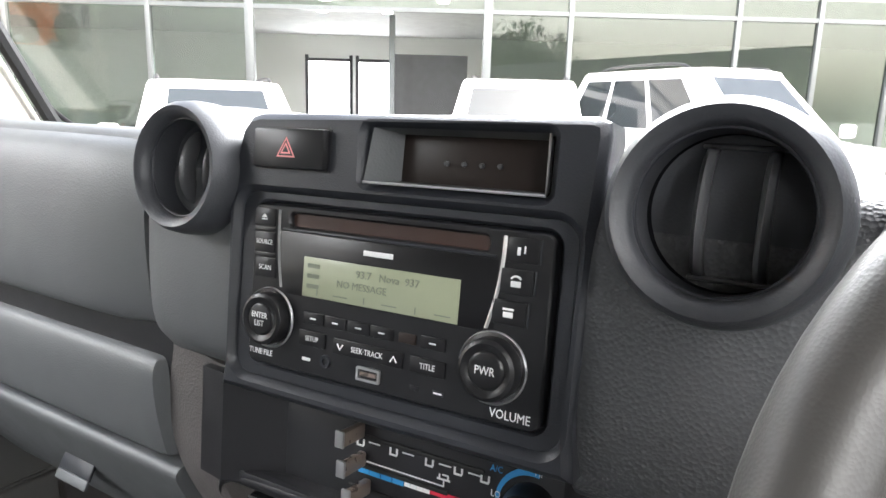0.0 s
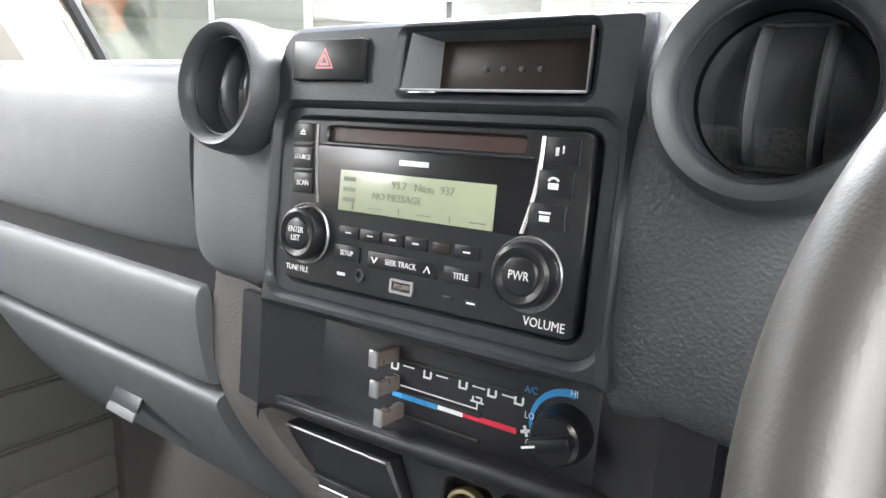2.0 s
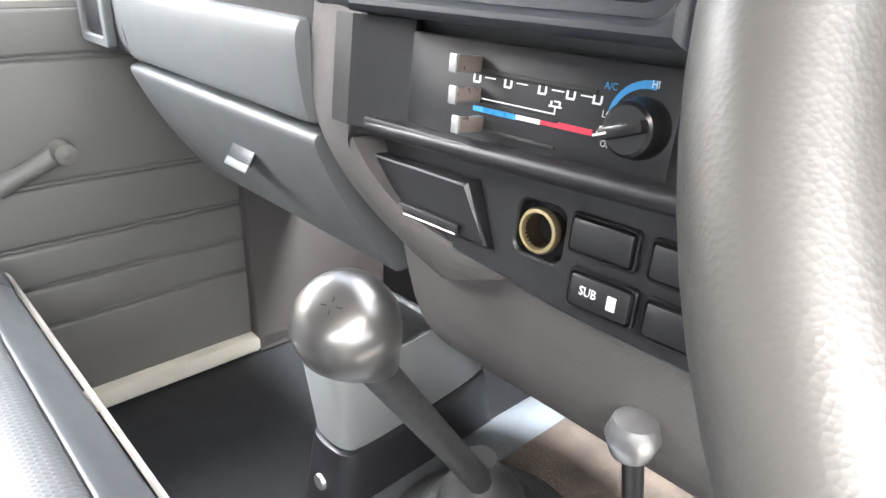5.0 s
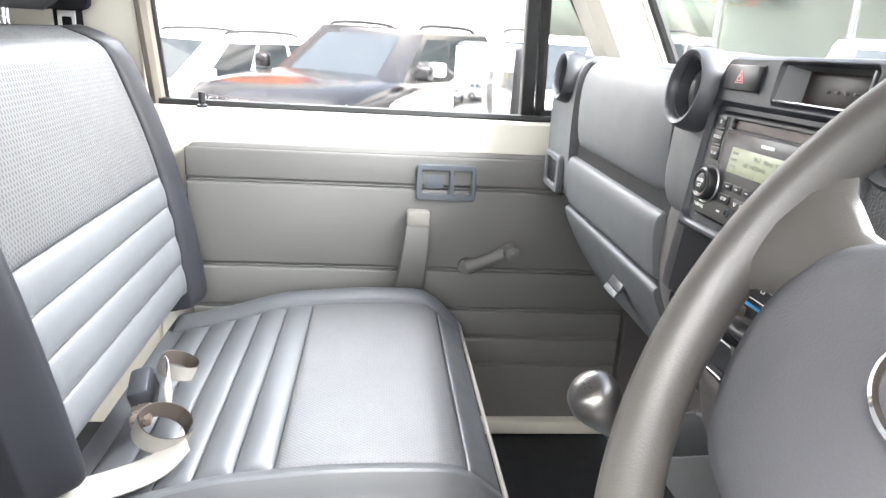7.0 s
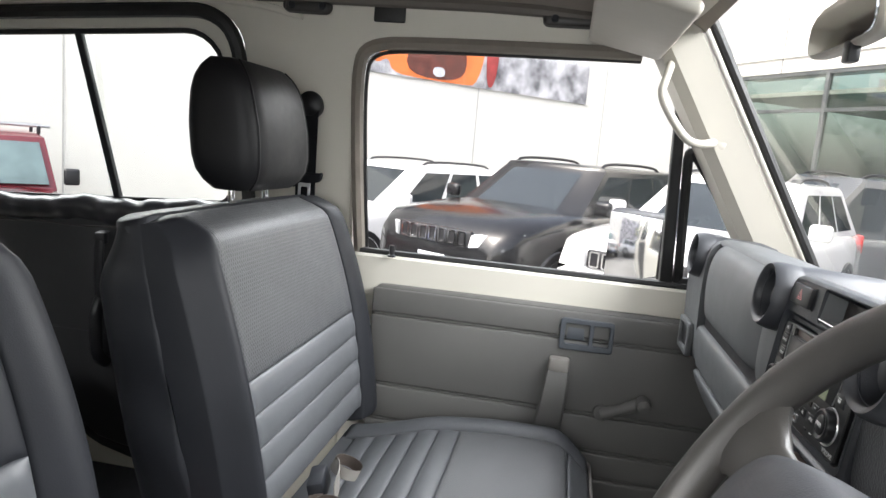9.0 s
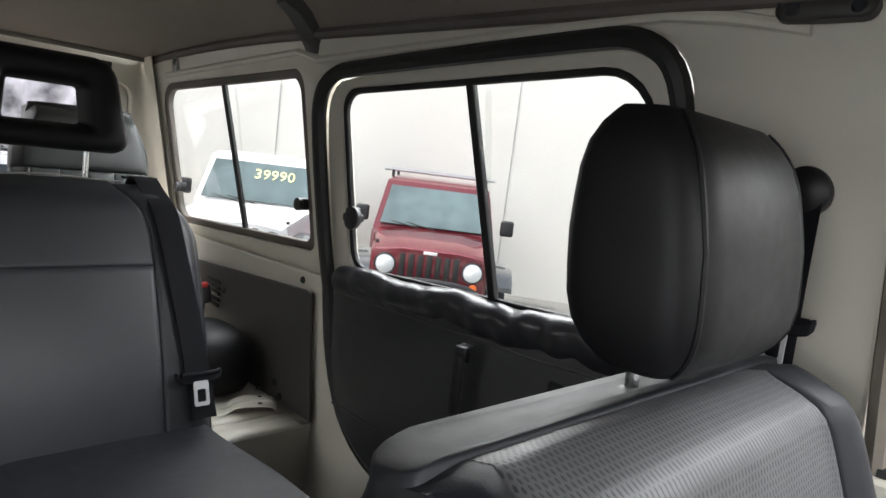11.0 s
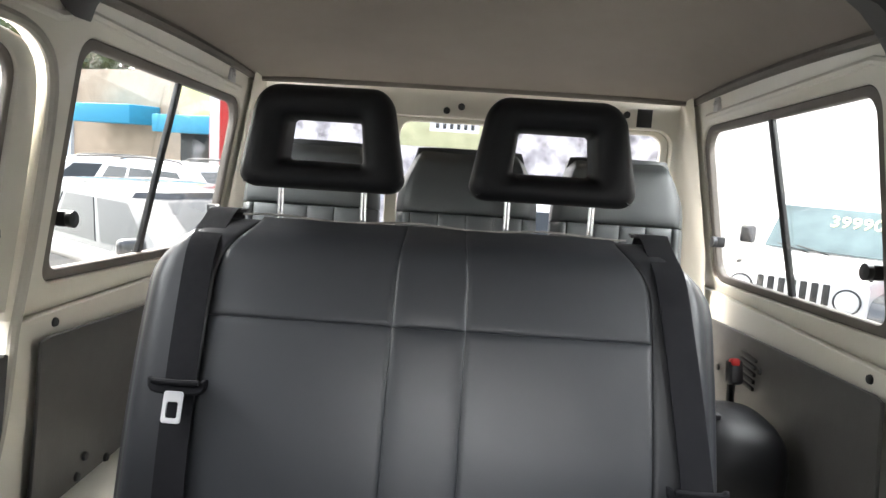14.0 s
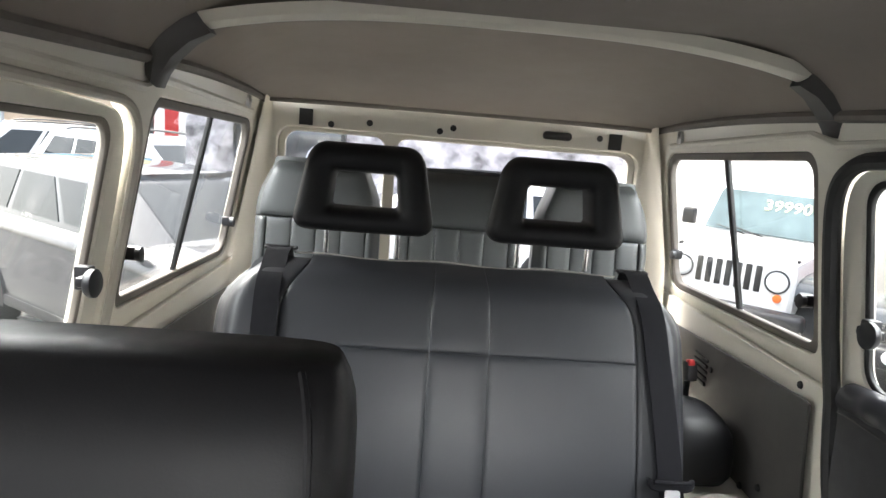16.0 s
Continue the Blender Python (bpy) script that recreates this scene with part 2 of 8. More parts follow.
def plate(outline, holes, place, thick, bev=0.0):
    """A flat plate with holes and rounded rims: outline and holes in the plane, place(a, b, depth) gives the point."""
    bm = bmesh.new()
    turns = ((1.0, 0.0), (0.31, 0.45), (0.05, 0.80), (0.0, 1.0)) if bev else ((0.0, 0.0),)
    drop = min(1.39 * bev, 0.45 * thick)
    caps = []
    for back in (False, True):
        edges = []
        for k, loop in enumerate((outline, *holes)):
            room = edge_room(loop, bev if k == 0 else -bev) if bev else 0.0
            rows = []
            for u, d in turns:
                z = thick - drop * d if back else drop * d
                rows.append([bm.verts.new((q.x, q.y, z)) for q in inset(loop, room * u)])
            caps.append(rows[-1])
            n = len(loop)
            edges += [bm.edges.new((rows[0][i], rows[0][(i + 1) % n])) for i in range(n)]
            for A, B in zip(rows, rows[1:]):
                for i in range(n):
                    bm.faces.new((A[i], A[(i + 1) % n], B[(i + 1) % n], B[i]))
        bmesh.ops.triangle_fill(bm, use_beauty=True, edges=edges, normal=(0, 0, 1))
    half = len(caps) // 2
    for A, B in zip(caps[:half], caps[half:]):
        n = len(A)
        for i in range(n):
            bm.faces.new((A[i], A[(i + 1) % n], B[(i + 1) % n], B[i]))
    for v in bm.verts:
        v.co = place(*v.co)
    return bm


def wall_x(z):
    """Half width of the body's inner skin at height z."""
    return 0.775 - max(0.0, z - 1.17) * 0.19


def side_place(s, inset=0.0):
    return lambda y, z, d: Vector((s * (wall_x(z) - inset + d), y, z))


def extrude_x(prof, x0, x1, nx=1, bulge=None):
    bm = bmesh.new()
    rings = []
    for i in range(nx + 1):
        x = x0 + (x1 - x0) * i / nx
        rings.append([Vector((x, *(bulge(x, p) if bulge else p))) for p in prof])
    return loft(bm, rings)


def lettering(name, text, size, m, mat, parent, label="", depth=0.0003, squash=1.0):
    cu = bpy.data.curves.new(name, "FONT")
    cu.body, cu.size, cu.extrude, cu.align_x, cu.align_y, cu.resolution_u = text, size, depth, "CENTER", "CENTER", 2
    tmp = bpy.data.objects.new(name, cu)
    me = bpy.data.meshes.new_from_object(tmp)
    bpy.data.objects.remove(tmp)
    me.transform(m @ Matrix.Diagonal((squash, 1, 1, 1)))
    me.materials.clear()
    me.materials.append(mat)
    ob = new(name, me)
    if parent is not None:
        ob.parent = parent
    return tagged(ob, label)


# ---- the body of the vehicle ----
def side_wall(name, s):
    """One side of the body: pillars, sills and header with the openings left free."""
    quarter = rounded(-2.87, -2.03, 1.205, 1.655, (0.05, 0.07, 0.06, 0.03))
    wall = thing(name, "cream-painted steel side of the cabin with window openings", "wall", kind="structure")
    arch = sorted([(y, z) for y, z in rounded(-1.955, -1.045, 1.0, 1.66, 0.09, 8) if z > 1.2], key=lambda p: p[0])
    left = [p for p in arch if p[0] < -1.5]
    right = [p for p in arch if p[0] >= -1.5]
    left.sort(key=lambda p: (p[1], p[0]))
    right.sort(key=lambda p: (-p[1], p[0]))
    front = [(-0.785, 1.17), (-0.785, 1.58), (-0.775, 1.62), (-0.75, 1.645), (-0.70, 1.66), (-0.12, 1.665), (-0.10, 1.83)]
    outline = [(-2.985, 1.17), (-1.955, 1.17)] + left + right + [(-1.045, 1.17)] + front + [(-2.3, 1.83), (-2.985, 1.74)]
    part("upper_panel", plate(outline, [quarter], side_place(s), 0.035, 0.004), CREAM, wall)
    low = [(-2.985, 0.50), (-2.985, 1.17), (-1.955, 1.17)]
    low += smooth_line([(-1.955, 1.17), (-1.90, 0.95), (-1.80, 0.80), (-1.62, 0.74), (-1.50, 0.58), (-1.35, 0.54), (-1.045, 0.54)], 3)[1:]
    low += [(-1.045, 1.17), (-0.785, 1.17), (-0.785, 0.42)]
    part("lower_panel", plate(low, [], side_place(s, 0.012), 0.04, 0.004), CREAM, wall)
    part("side_trim_panel", plate([(-2.95, 0.79), (-2.95, 1.055), (-2.02, 1.117), (-1.995, 1.113), (-1.975, 0.97), (-1.945, 0.79)], [], side_place(s, 0.03), 0.008, 0.002), PANELGREY, wall, "scuffed dark grey side trim panel")
    part("roof_rail_fold", tube(bmesh.new(), [(s * (wall_x(1.675) - 0.004), -2.80 + 1.9 * k / 20, 1.677 + 0.012 * math.sin(math.pi * k / 20)) for k in range(21)], 0.009, 8), CREAM, wall)
    return wall


side_wall("wall_west", -1)
side_wall("wall_east", 1)


def quarter_window(name, s):
    w = thing(name, "sliding rear quarter window with black gasket", "window", kind="structure")
    ring = rounded(-2.87, -2.03, 1.205, 1.655, (0.05, 0.07, 0.06, 0.03))
    inner = rounded(-2.845, -2.055, 1.228, 1.635, (0.04, 0.06, 0.05, 0.025))
    part("gasket", plate(ring, [inner], side_place(s, -0.006), 0.02, 0.003), PIPING, w, "weathered brown-black gasket")
    g = part("pane", plate(rounded(-2.85, -2.40, 1.222, 1.64, 0.03), [], side_place(s, -0.016), 0.004), PRIVACY, w)
    g.visible_shadow = False
    g = part("pane", plate(rounded(-2.42, -2.05, 1.222, 1.64, 0.03), [], side_place(s, -0.024), 0.004), PRIVACY, w)
    g.visible_shadow = False
    part("divider", plate([(-2.425, 1.215), (-2.405, 1.215), (-2.455, 1.645), (-2.475, 1.645)], [], side_place(s, -0.010), 0.012, 0.002), RUBBER, w)
    for y in (-2.80, -2.07):
        bm = box(bmesh.new(), (s * (wall_x(1.33) + 0.0), y, 1.325), (0.03, 0.03, 0.03), 0.005)
        lathe(bm, [(0.0, 0), (0.014, 0), (0.016, 0.004), (0.016, 0.012), (0.0, 0.014)], pose(s * (wall_x(1.33) - 0.012), y + 0.012, 1.325, 0, -90 * s, 0), 16)
        part("latch", bm, BLACKPLASTIC, w)
    return w


quarter_window("window_1", -1)
quarter_window("window_2", 1)


def rear_door(name, s):
    d = thing(name, "closed rear side door with black vinyl card", "door", kind="structure")
    frame_out = smooth_line([(-1.95, 1.19), (-1.95, 1.50), (-1.93, 1.62), (-1.85, 1.655), (-1.15, 1.655), (-1.07, 1.62), (-1.05, 1.50), (-1.05, 1.19)], 2) 
    hole = rounded(-1.885, -1.10, 1.205, 1.625, (0.10, 0.05, 0.05, 0.03))
    part("window_frame", plate(frame_out, [hole], side_place(s, -0.008), 0.03, 0.004), CREAM, d)
    seal_in = rounded(-1.872, -1.112, 1.216, 1.613, (0.09, 0.045, 0.045, 0.03))
    part("glass_run", plate(hole, [seal_in], side_place(s, -0.012), 0.012, 0.002), RUBBER if s < 0 else SEALBROWN, d)
    card = smooth_line([(-1.905, 1.185), (-1.885, 0.93), (-1.79, 0.80), (-1.62, 0.745), (-1.49, 0.59), (-1.35, 0.56), (-1.06, 0.56), (-1.06, 1.185)], 1)
    part("door_card", plate(card if s < 0 else [(y, min(z, 1.12)) for y, z in card], [], side_place(s, 0.03), 0.05, 0.005), DOORDARK, d, "black vinyl door card")
    if s < 0:
        grip = smooth_line([(-0.716, -1.418, 1.142), (-0.700, -1.419, 1.130), (-0.696, -1.420, 1.10), (-0.696, -1.419, 1.03), (-0.700, -1.417, 0.985), (-0.716, -1.416, 0.970)], 2)
        part("pull_handle", loft(bmesh.new(), [[Vector(q) + Vector((0.005 * a, 0.014 * b, 0)) for a, b in ((-1, -0.8), (-1, 0.8), (0, 1), (1, 0.7), (1, -0.7), (0, -1))] for q in grip]), BLACKPLASTIC, d, "black pull handle", smooth=60)
        part("handle_cap", rbox((-0.704, -1.418, 1.128), (0.018, 0.032, 0.026), 0.006), BLACKPLASTIC, d)
    if s > 0:
        part("sill_panel", plate(rounded(-1.905, -1.06, 1.10, 1.205, 0.02), [], side_place(s, 0.012), 0.035, 0.006), CREAM, d, "cream painted window sill")
        part("sill_gasket", tube(bmesh.new(), [(s * (wall_x(1.21) - 0.006), -1.87 + 0.75 * k / 10, 1.212) for k in range(11)], 0.011, 8), SEALBROWN, d, "brown window gasket")
    part("card_seam", tube(bmesh.new(), [(s * (wall_x(0.85) - 0.031), -1.86 + 0.8 * k / 10, 0.875) for k in range(11)], 0.0025, 6), DOORDARK, d)
    ph = [0.0, 1.9, 4.1, 2.7]

    def fold(u, v):
        y = -1.895 + 0.835 * u
        a = math.pi * (v - 0.12) * 1.02
        k = 0.25 + 0.75 * math.sin(math.pi * min(1.0, v * 1.05))
        w = 0.55 * math.sin(46 * u + 3.0 * v + 1.2 * math.sin(9 * u)) + 0.45 * math.sin(83 * u - 4.0 * v + ph[1]) + 0.4 * math.sin(21 * u + 5.0 * v + ph[2])
        r = 0.030 + 0.0052 * w * k * (0.45 + 0.55 * u)
        return Vector((s * (wall_x(1.17) - 0.010 - r * math.sin(a) * 1.05), y, 1.180 + r * math.cos(a) * 1.15 + 0.004 * math.sin(17 * u)))

    if s < 0:
        part("padded_sill", surface(bmesh.new(), fold, 150, 14), WRINKLED, d, "wrinkled black vinyl padding", smooth=80)
    if s < 0:
        part("sill_welt", tube(bmesh.new(), [(s * (wall_x(1.14) - 0.033), -1.895 + 0.835 * k / 24, 1.147 + 0.0015 * math.sin(k)) for k in range(25)], 0.0022, 6), PANELGREY, d, "pale welt under the padding")
    for y0, y1, dep in ((-1.88, -1.44, 0.0), (-1.46, -1.10, 0.008)):
        g = part("pane", plate(rounded(y0, y1, 1.20, 1.62, 0.03), [], side_place(s, -0.02 - dep), 0.004), PRIVACY, d)
        g.visible_shadow = False
    part("divider", plate([(-1.437, 1.205), (-1.417, 1.205), (-1.478, 1.625), (-1.498, 1.625)], [], side_place(s, -0.012), 0.014, 0.002), RUBBER, d)
    bm = box(bmesh.new(), (s * (wall_x(1.34) - 0.004), -1.845, 1.337), (0.03, 0.025, 0.045), 0.005)
    lathe(bm, [(0.0, 0), (0.022, 0), (0.026, 0.005), (0.026, 0.014), (0.02, 0.018), (0.0, 0.018)], pose(s * (wall_x(1.34) - 0.03), -1.80, 1.337, 0, -90 * s, 0), 20)
    box(bm, (s * (wall_x(1.34) - 0.018), -1.825, 1.337), (0.018, 0.06, 0.018), 0.004)
    part("window_catch", bm, BLACKPLASTIC, d)
    if s < 0:
        part("door_ashtray", plate(rounded(-1.245, -1.150, 1.050, 1.128, 0.008), [rounded(-1.235, -1.160, 1.060, 1.105, 0.005)], side_place(s, 0.036), 0.010, 0.002), BLACKPLASTIC, d)
        part("ashtray_lid", plate(rounded(-1.236, -1.159, 1.059, 1.106, 0.005), [], side_place(s, 0.033), 0.006, 0.001), BEZEL, d)
    pull = smooth_line([(s * 0.735, -1.425, 0.80), (s * 0.70, -1.425, 0.83), (s * 0.695, -1.425, 0.90), (s * 0.70, -1.425, 0.965), (s * 0.735, -1.425, 0.99)], 2)
    part("pull_handle", tube(bmesh.new(), pull, 0.016, 10), BLACKPLASTIC, d)
    path = [(-1.045, 0.55), (-1.045, 1.0), (-1.045, 1.50), (-1.06, 1.61), (-1.12, 1.655), (-1.20, 1.66), (-1.80, 1.66), (-1.88, 1.655), (-1.94, 1.61), (-1.955, 1.50), (-1.955, 1.17), (-1.90, 0.94), (-1.80, 0.80), (-1.62, 0.74), (-1.50, 0.58), (-1.35, 0.545)]
    part("door_seal", tube(bmesh.new(), [(s * (wall_x(z) - 0.012), y, z) for y, z in smooth_line(path, 2)], 0.017 if s < 0 else 0.009, 8), RUBBER if s < 0 else CREAM_IN, d, "thick black rubber door seal" if s < 0 else "pale door seal")
    return d


rear_door("door_2", -1)
rear_door("door_3", 1)


def front_door():
    """The closed door on the passenger's side."""
    d = thing("door_1", "closed front passenger door with grey vinyl card and wind-up window", "door", kind="structure")
    skin = [(-0.785, 0.42), (-0.785, 1.165), (0.30, 1.165), (0.30, 0.42)]
    part("inner_panel", plate(skin, [], side_place(-1, 0.02), 0.06, 0.006), CREAM, d)
    card = smooth_line([(-0.71, 0.45), (-0.71, 1.06), (-0.708, 1.096), (-0.665, 1.10), (0.28, 1.10), (0.28, 0.45)], 1)
    part("door_card", plate(card, [], side_place(-1, 0.045), 0.03, 0.006), DOORGREY, d, "grey vinyl door card with stitched ribs")
    for z0, z1 in ((1.034, 1.092), (0.861, 1.026), (0.772, 0.853), (0.707, 0.764), (0.642, 0.700), (0.455, 0.636)):
        part("padded_panel", rbox((-0.7285, -0.216, (z0 + z1) / 2), (0.012, 0.984, z1 - z0), 0.005, None, 3), DOORGREY, d)
    for z in (1.030, 0.857, 0.768):
        part("stitched_seam", tube(bmesh.new(), [(-0.7285, -0.70 + 0.97 * k / 8, z) for k in range(9)], 0.0022, 6), DOORGREY, d)
    # recessed inner handle
    hx = -0.722
    part("handle_bezel", plate(rounded(-0.262, -0.142, 1.005, 1.078, 0.008), [rounded(-0.25, -0.196, 1.02, 1.066, 0.004), rounded(-0.186, -0.152, 1.02, 1.066, 0.004)], lambda a, b, t: Vector((hx + 0.006 - t, a, b)), 0.014, 0.002), HANDLEBLUE, d, "blue-grey plastic handle bezel")
    part("handle_dish", rbox((hx - 0.011, -0.2, 1.042), (0.006, 0.11, 0.06), 0.001), BEZEL, d)
    part("door_handle", rbox((hx - 0.004, -0.226, 1.043), (0.008, 0.040, 0.030), 0.003), HANDLEBLUE, d)
    # pull strap
    st = smooth_line([(-0.715, -0.255, 0.985), (-0.69, -0.257, 0.95), (-0.685, -0.262, 0.88), (-0.712, -0.27, 0.80)], 2)
    bm = bmesh.new()
    rings = []
    for i, p in enumerate(st):
        w = 0.022 + 0.012 * i / len(st)
        rings.append([Vector(p) + Vector(q) for q in ((-0.004, -w, 0), (-0.004, w, 0), (0.004, w * 0.85, 0), (0.004, -w * 0.85, 0))])
    part("pull_strap", loft(bm, rings), DOORGREY, d)
    part("strap_cap", rbox((-0.705, -0.256, 0.972), (0.03, 0.046, 0.032), 0.006), STRAP, d)
    part("strap_cap", rbox((-0.708, -0.27, 0.80), (0.03, 0.066, 0.03), 0.006), BEZEL, d)
    # window winder
    bm = lathe(bmesh.new(), [(0.0, 0), (0.019, 0), (0.017, 0.014), (0.0, 0.016)], pose(-0.728, -0.15, 0.868, 0, 90, 0), 18)
    tube(bm, [(-0.708, -0.15, 0.868), (-0.704, -0.11, 0.886), (-0.700, -0.066, 0.908)], lambda t: 0.015 - 0.003 * math.sin(math.pi * t), 12)
    lathe(bm, [(0.0, 0), (0.015, 0.002), (0.017, 0.02), (0.014, 0.036), (0.0, 0.039)], pose(-0.712, -0.064, 0.909, 0, 90, 0), 16)
    part("window_winder", bm, DOORGREY, d, "grey plastic window winder")
    bm = lathe(bmesh.new(), [(0.0, 0), (0.010, 0), (0.010, 0.004), (0.006, 0.006), (0.007, 0.024), (0.006, 0.028), (0.0, 0.028)], pose(-0.748, -0.675, 1.165), 14)
    part("lock_button", bm, BLACKPLASTIC, d)
    # window frame, quarter post and panes
    part("waist_seal", tube(bmesh.new(), [(-0.772, -0.76 + 0.95 * k / 10, 1.170) for k in range(11)], 0.008, 6), RUBBER, d)
    part("window_frame", tube(bmesh.new(), [(-wall_x(z) - 0.005, y, z) for y, z in smooth_line([(-0.765, 1.16), (-0.775, 1.40), (-0.775, 1.60), (-0.75, 1.645), (-0.65, 1.655), (-0.16, 1.66)], 2)], 0.015, 8), SEALBROWN, d, "beige-brown door seal")
    part("glass_channel", tube(bmesh.new(), [(-wall_x(z) - 0.012, y, z) for y, z in smooth_line([(-0.748, 1.16), (-0.757, 1.40), (-0.757, 1.59), (-0.735, 1.628), (-0.65, 1.638), (-0.16, 1.645)], 2)], 0.0045, 6), RUBBER, d)
    part("quarter_post", plate([(-0.052, 1.16), (-0.024, 1.16), (-0.060, 1.62), (-0.080, 1.62)], [], side_place(-1, 0.0), 0.03, 0.003), RUBBER, d, "black quarter window post")
    part("quarter_seal", tube(bmesh.new(), [(-wall_x(z) - 0.012, y, z) for y, z in smooth_line([(-0.012, 1.18), (0.16, 1.18), (0.165, 1.20), (-0.02, 1.47), (-0.036, 1.47), (-0.03, 1.40), (-0.012, 1.18)], 2)], 0.011, 6), RUBBER, d)
    g = part("pane", plate([(-0.765, 1.165), (-0.04, 1.165), (-0.07, 1.65), (-0.765, 1.65)], [], side_place(-1, -0.016), 0.004), GLASS, d)
    g.visible_shadow = False
    g = part("pane", plate([(-0.03, 1.17), (0.20, 1.17), (-0.055, 1.58)], [], side_place(-1, -0.018), 0.004), GLASS, d)
    g.visible_shadow = False
    bm = lathe(bmesh.new(), [(0.0, 0), (0.012, 0), (0.012, 0.012), (0.0, 0.016)], pose(-0.755, 0.10, 1.30, 0, 90, 0), 14)
    part("quarter_catch", bm, CHROME, d)
    return d


front_door()


def rise(y, z):
    """The window line of the rear cabin climbs a little towards the front."""
    if y > -1.045:
        slope = 0.0423 * max(0.0, (-0.80 - y) / 0.245)
    else:
        slope = 0.060 * (y + 1.75) if y > -1.99 else 0.055 * (y + 2.20)
    return slope * min(1.0, max(0.0, (z - 1.10) / 0.09))


for ob in [o for o in bpy.data.objects if o.type == "MESH"]:
    top = ob.parent.parent or ob.parent if ob.parent else ob
    if top.name in ("wall_west", "wall_east", "door_2", "door_3", "window_1", "window_2"):
        for v in ob.data.vertices:
            up = rise(v.co.y, v.co.z)
            v.co.z += up
            v.co.x -= math.copysign(0.19 * up, v.co.x)


def pillar(name, s):
    """Windscreen pillar from the dash to the header."""
    p = thing(name, "ivory windscreen pillar with black screen edge", "pillar", kind="structure")
    foot, head = Vector((s * 0.70, 0.195, 1.20)), Vector((s * 0.63, -0.125, 1.74))
    ax = (head - foot).normalized()
    out = Vector((s, 0, 0))
    fw = ax.cross(out).normalized() * s
    fw = fw if fw.y > 0 else -fw
    rings = []
    for t in (0, 0.3, 0.6, 1.0):
        c = foot.lerp(head, t)
        rings.append([c + out * a + fw * b for a, b in ((-0.035, 0.03), (-0.03, -0.03), (-0.015, -0.05), (0.05, -0.055), (0.06, 0.0), (0.05, 0.045), (-0.02, 0.05))])
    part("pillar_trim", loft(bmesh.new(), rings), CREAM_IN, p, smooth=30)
    part("screen_edge", tube(bmesh.new(), [foot.lerp(head, t) + out * -0.038 + fw * 0.055 for t in (0, 0.5, 1)], 0.010, 8), RUBBER, p)
    return p


pillar("pillar_1", -1)
pillar("pillar_2", 1)
grab = thing("grab_handle", "ivory moulded grab handle screwed to the windscreen pillar", "handle")
gp = smooth_line([(-0.655, -0.104, 1.642), (-0.618, -0.108, 1.636), (-0.604, -0.118, 1.600), (-0.602, -0.124, 1.572), (-0.598, -0.098, 1.528), (-0.595, -0.066, 1.488), (-0.597, -0.040, 1.481), (-0.610, -0.012, 1.487), (-0.655, -0.004, 1.490)], 2)
part("grip", tube(bmesh.new(), gp, 0.0085, 10), CREAM_IN, grab)
part("foot", rbox((-0.645, 0.004, 1.490), (0.03, 0.040, 0.026), 0.008, pose(0, 0, 0, -30, 0, 0)), CREAM_IN, grab)
part("foot", rbox((-0.642, -0.104, 1.646), (0.03, 0.030, 0.030), 0.008, pose(0, 0, 0, -30, 0, 0)), CREAM_IN, grab)



def dome(x, y):
    f = 1.0 if y > -2.0 else math.cos(math.pi / 2 * min(1, (-2.0 - y) / 0.95)) ** 0.8
    g = 1.0 if y < -0.5 else math.cos(math.pi / 2 * min(1, (y + 0.5) / 0.45)) ** 0.8
    return 1.690 + 0.040 * f * g + 0.132 * max(0.0, 1 - abs(x / 0.67) ** 8.0) * f * g


bm = surface(bmesh.new(), lambda u, v: Vector((-0.67 + 1.34 * u, -2.955 + 2.90 * v, dome(-0.67 + 1.34 * u, -2.955 + 2.90 * v))), 40, 70)
surface(bm, lambda u, v: Vector((-0.72 + 1.44 * u, -3.02 + 3.0 * v, 1.93)), 2, 2)
part("ceiling", bm, LINING, label="brown-grey vinyl roof lining, domed and slightly sagging", category="ceiling", kind="structure")
for s in (-1, 1):
    part("trim", tube(bmesh.new(), [(s * 0.665, -2.94 + 2.8 * k / 24, dome(0.665, -2.94 + 2.8 * k / 24) - 0.004) for k in range(25)], 0.013, 8), PIPING, label="brown vinyl piping round the roof lining", category="trim", kind="structure")
part("trim", tube(bmesh.new(), [(-0.665 + 1.33 * k / 16, -2.945, 1.693 + 0.006 * math.sin(math.pi * k / 16)) for k in range(17)], 0.012, 8), PIPING, label="brown vinyl piping round the roof lining", category="trim", kind="structure")

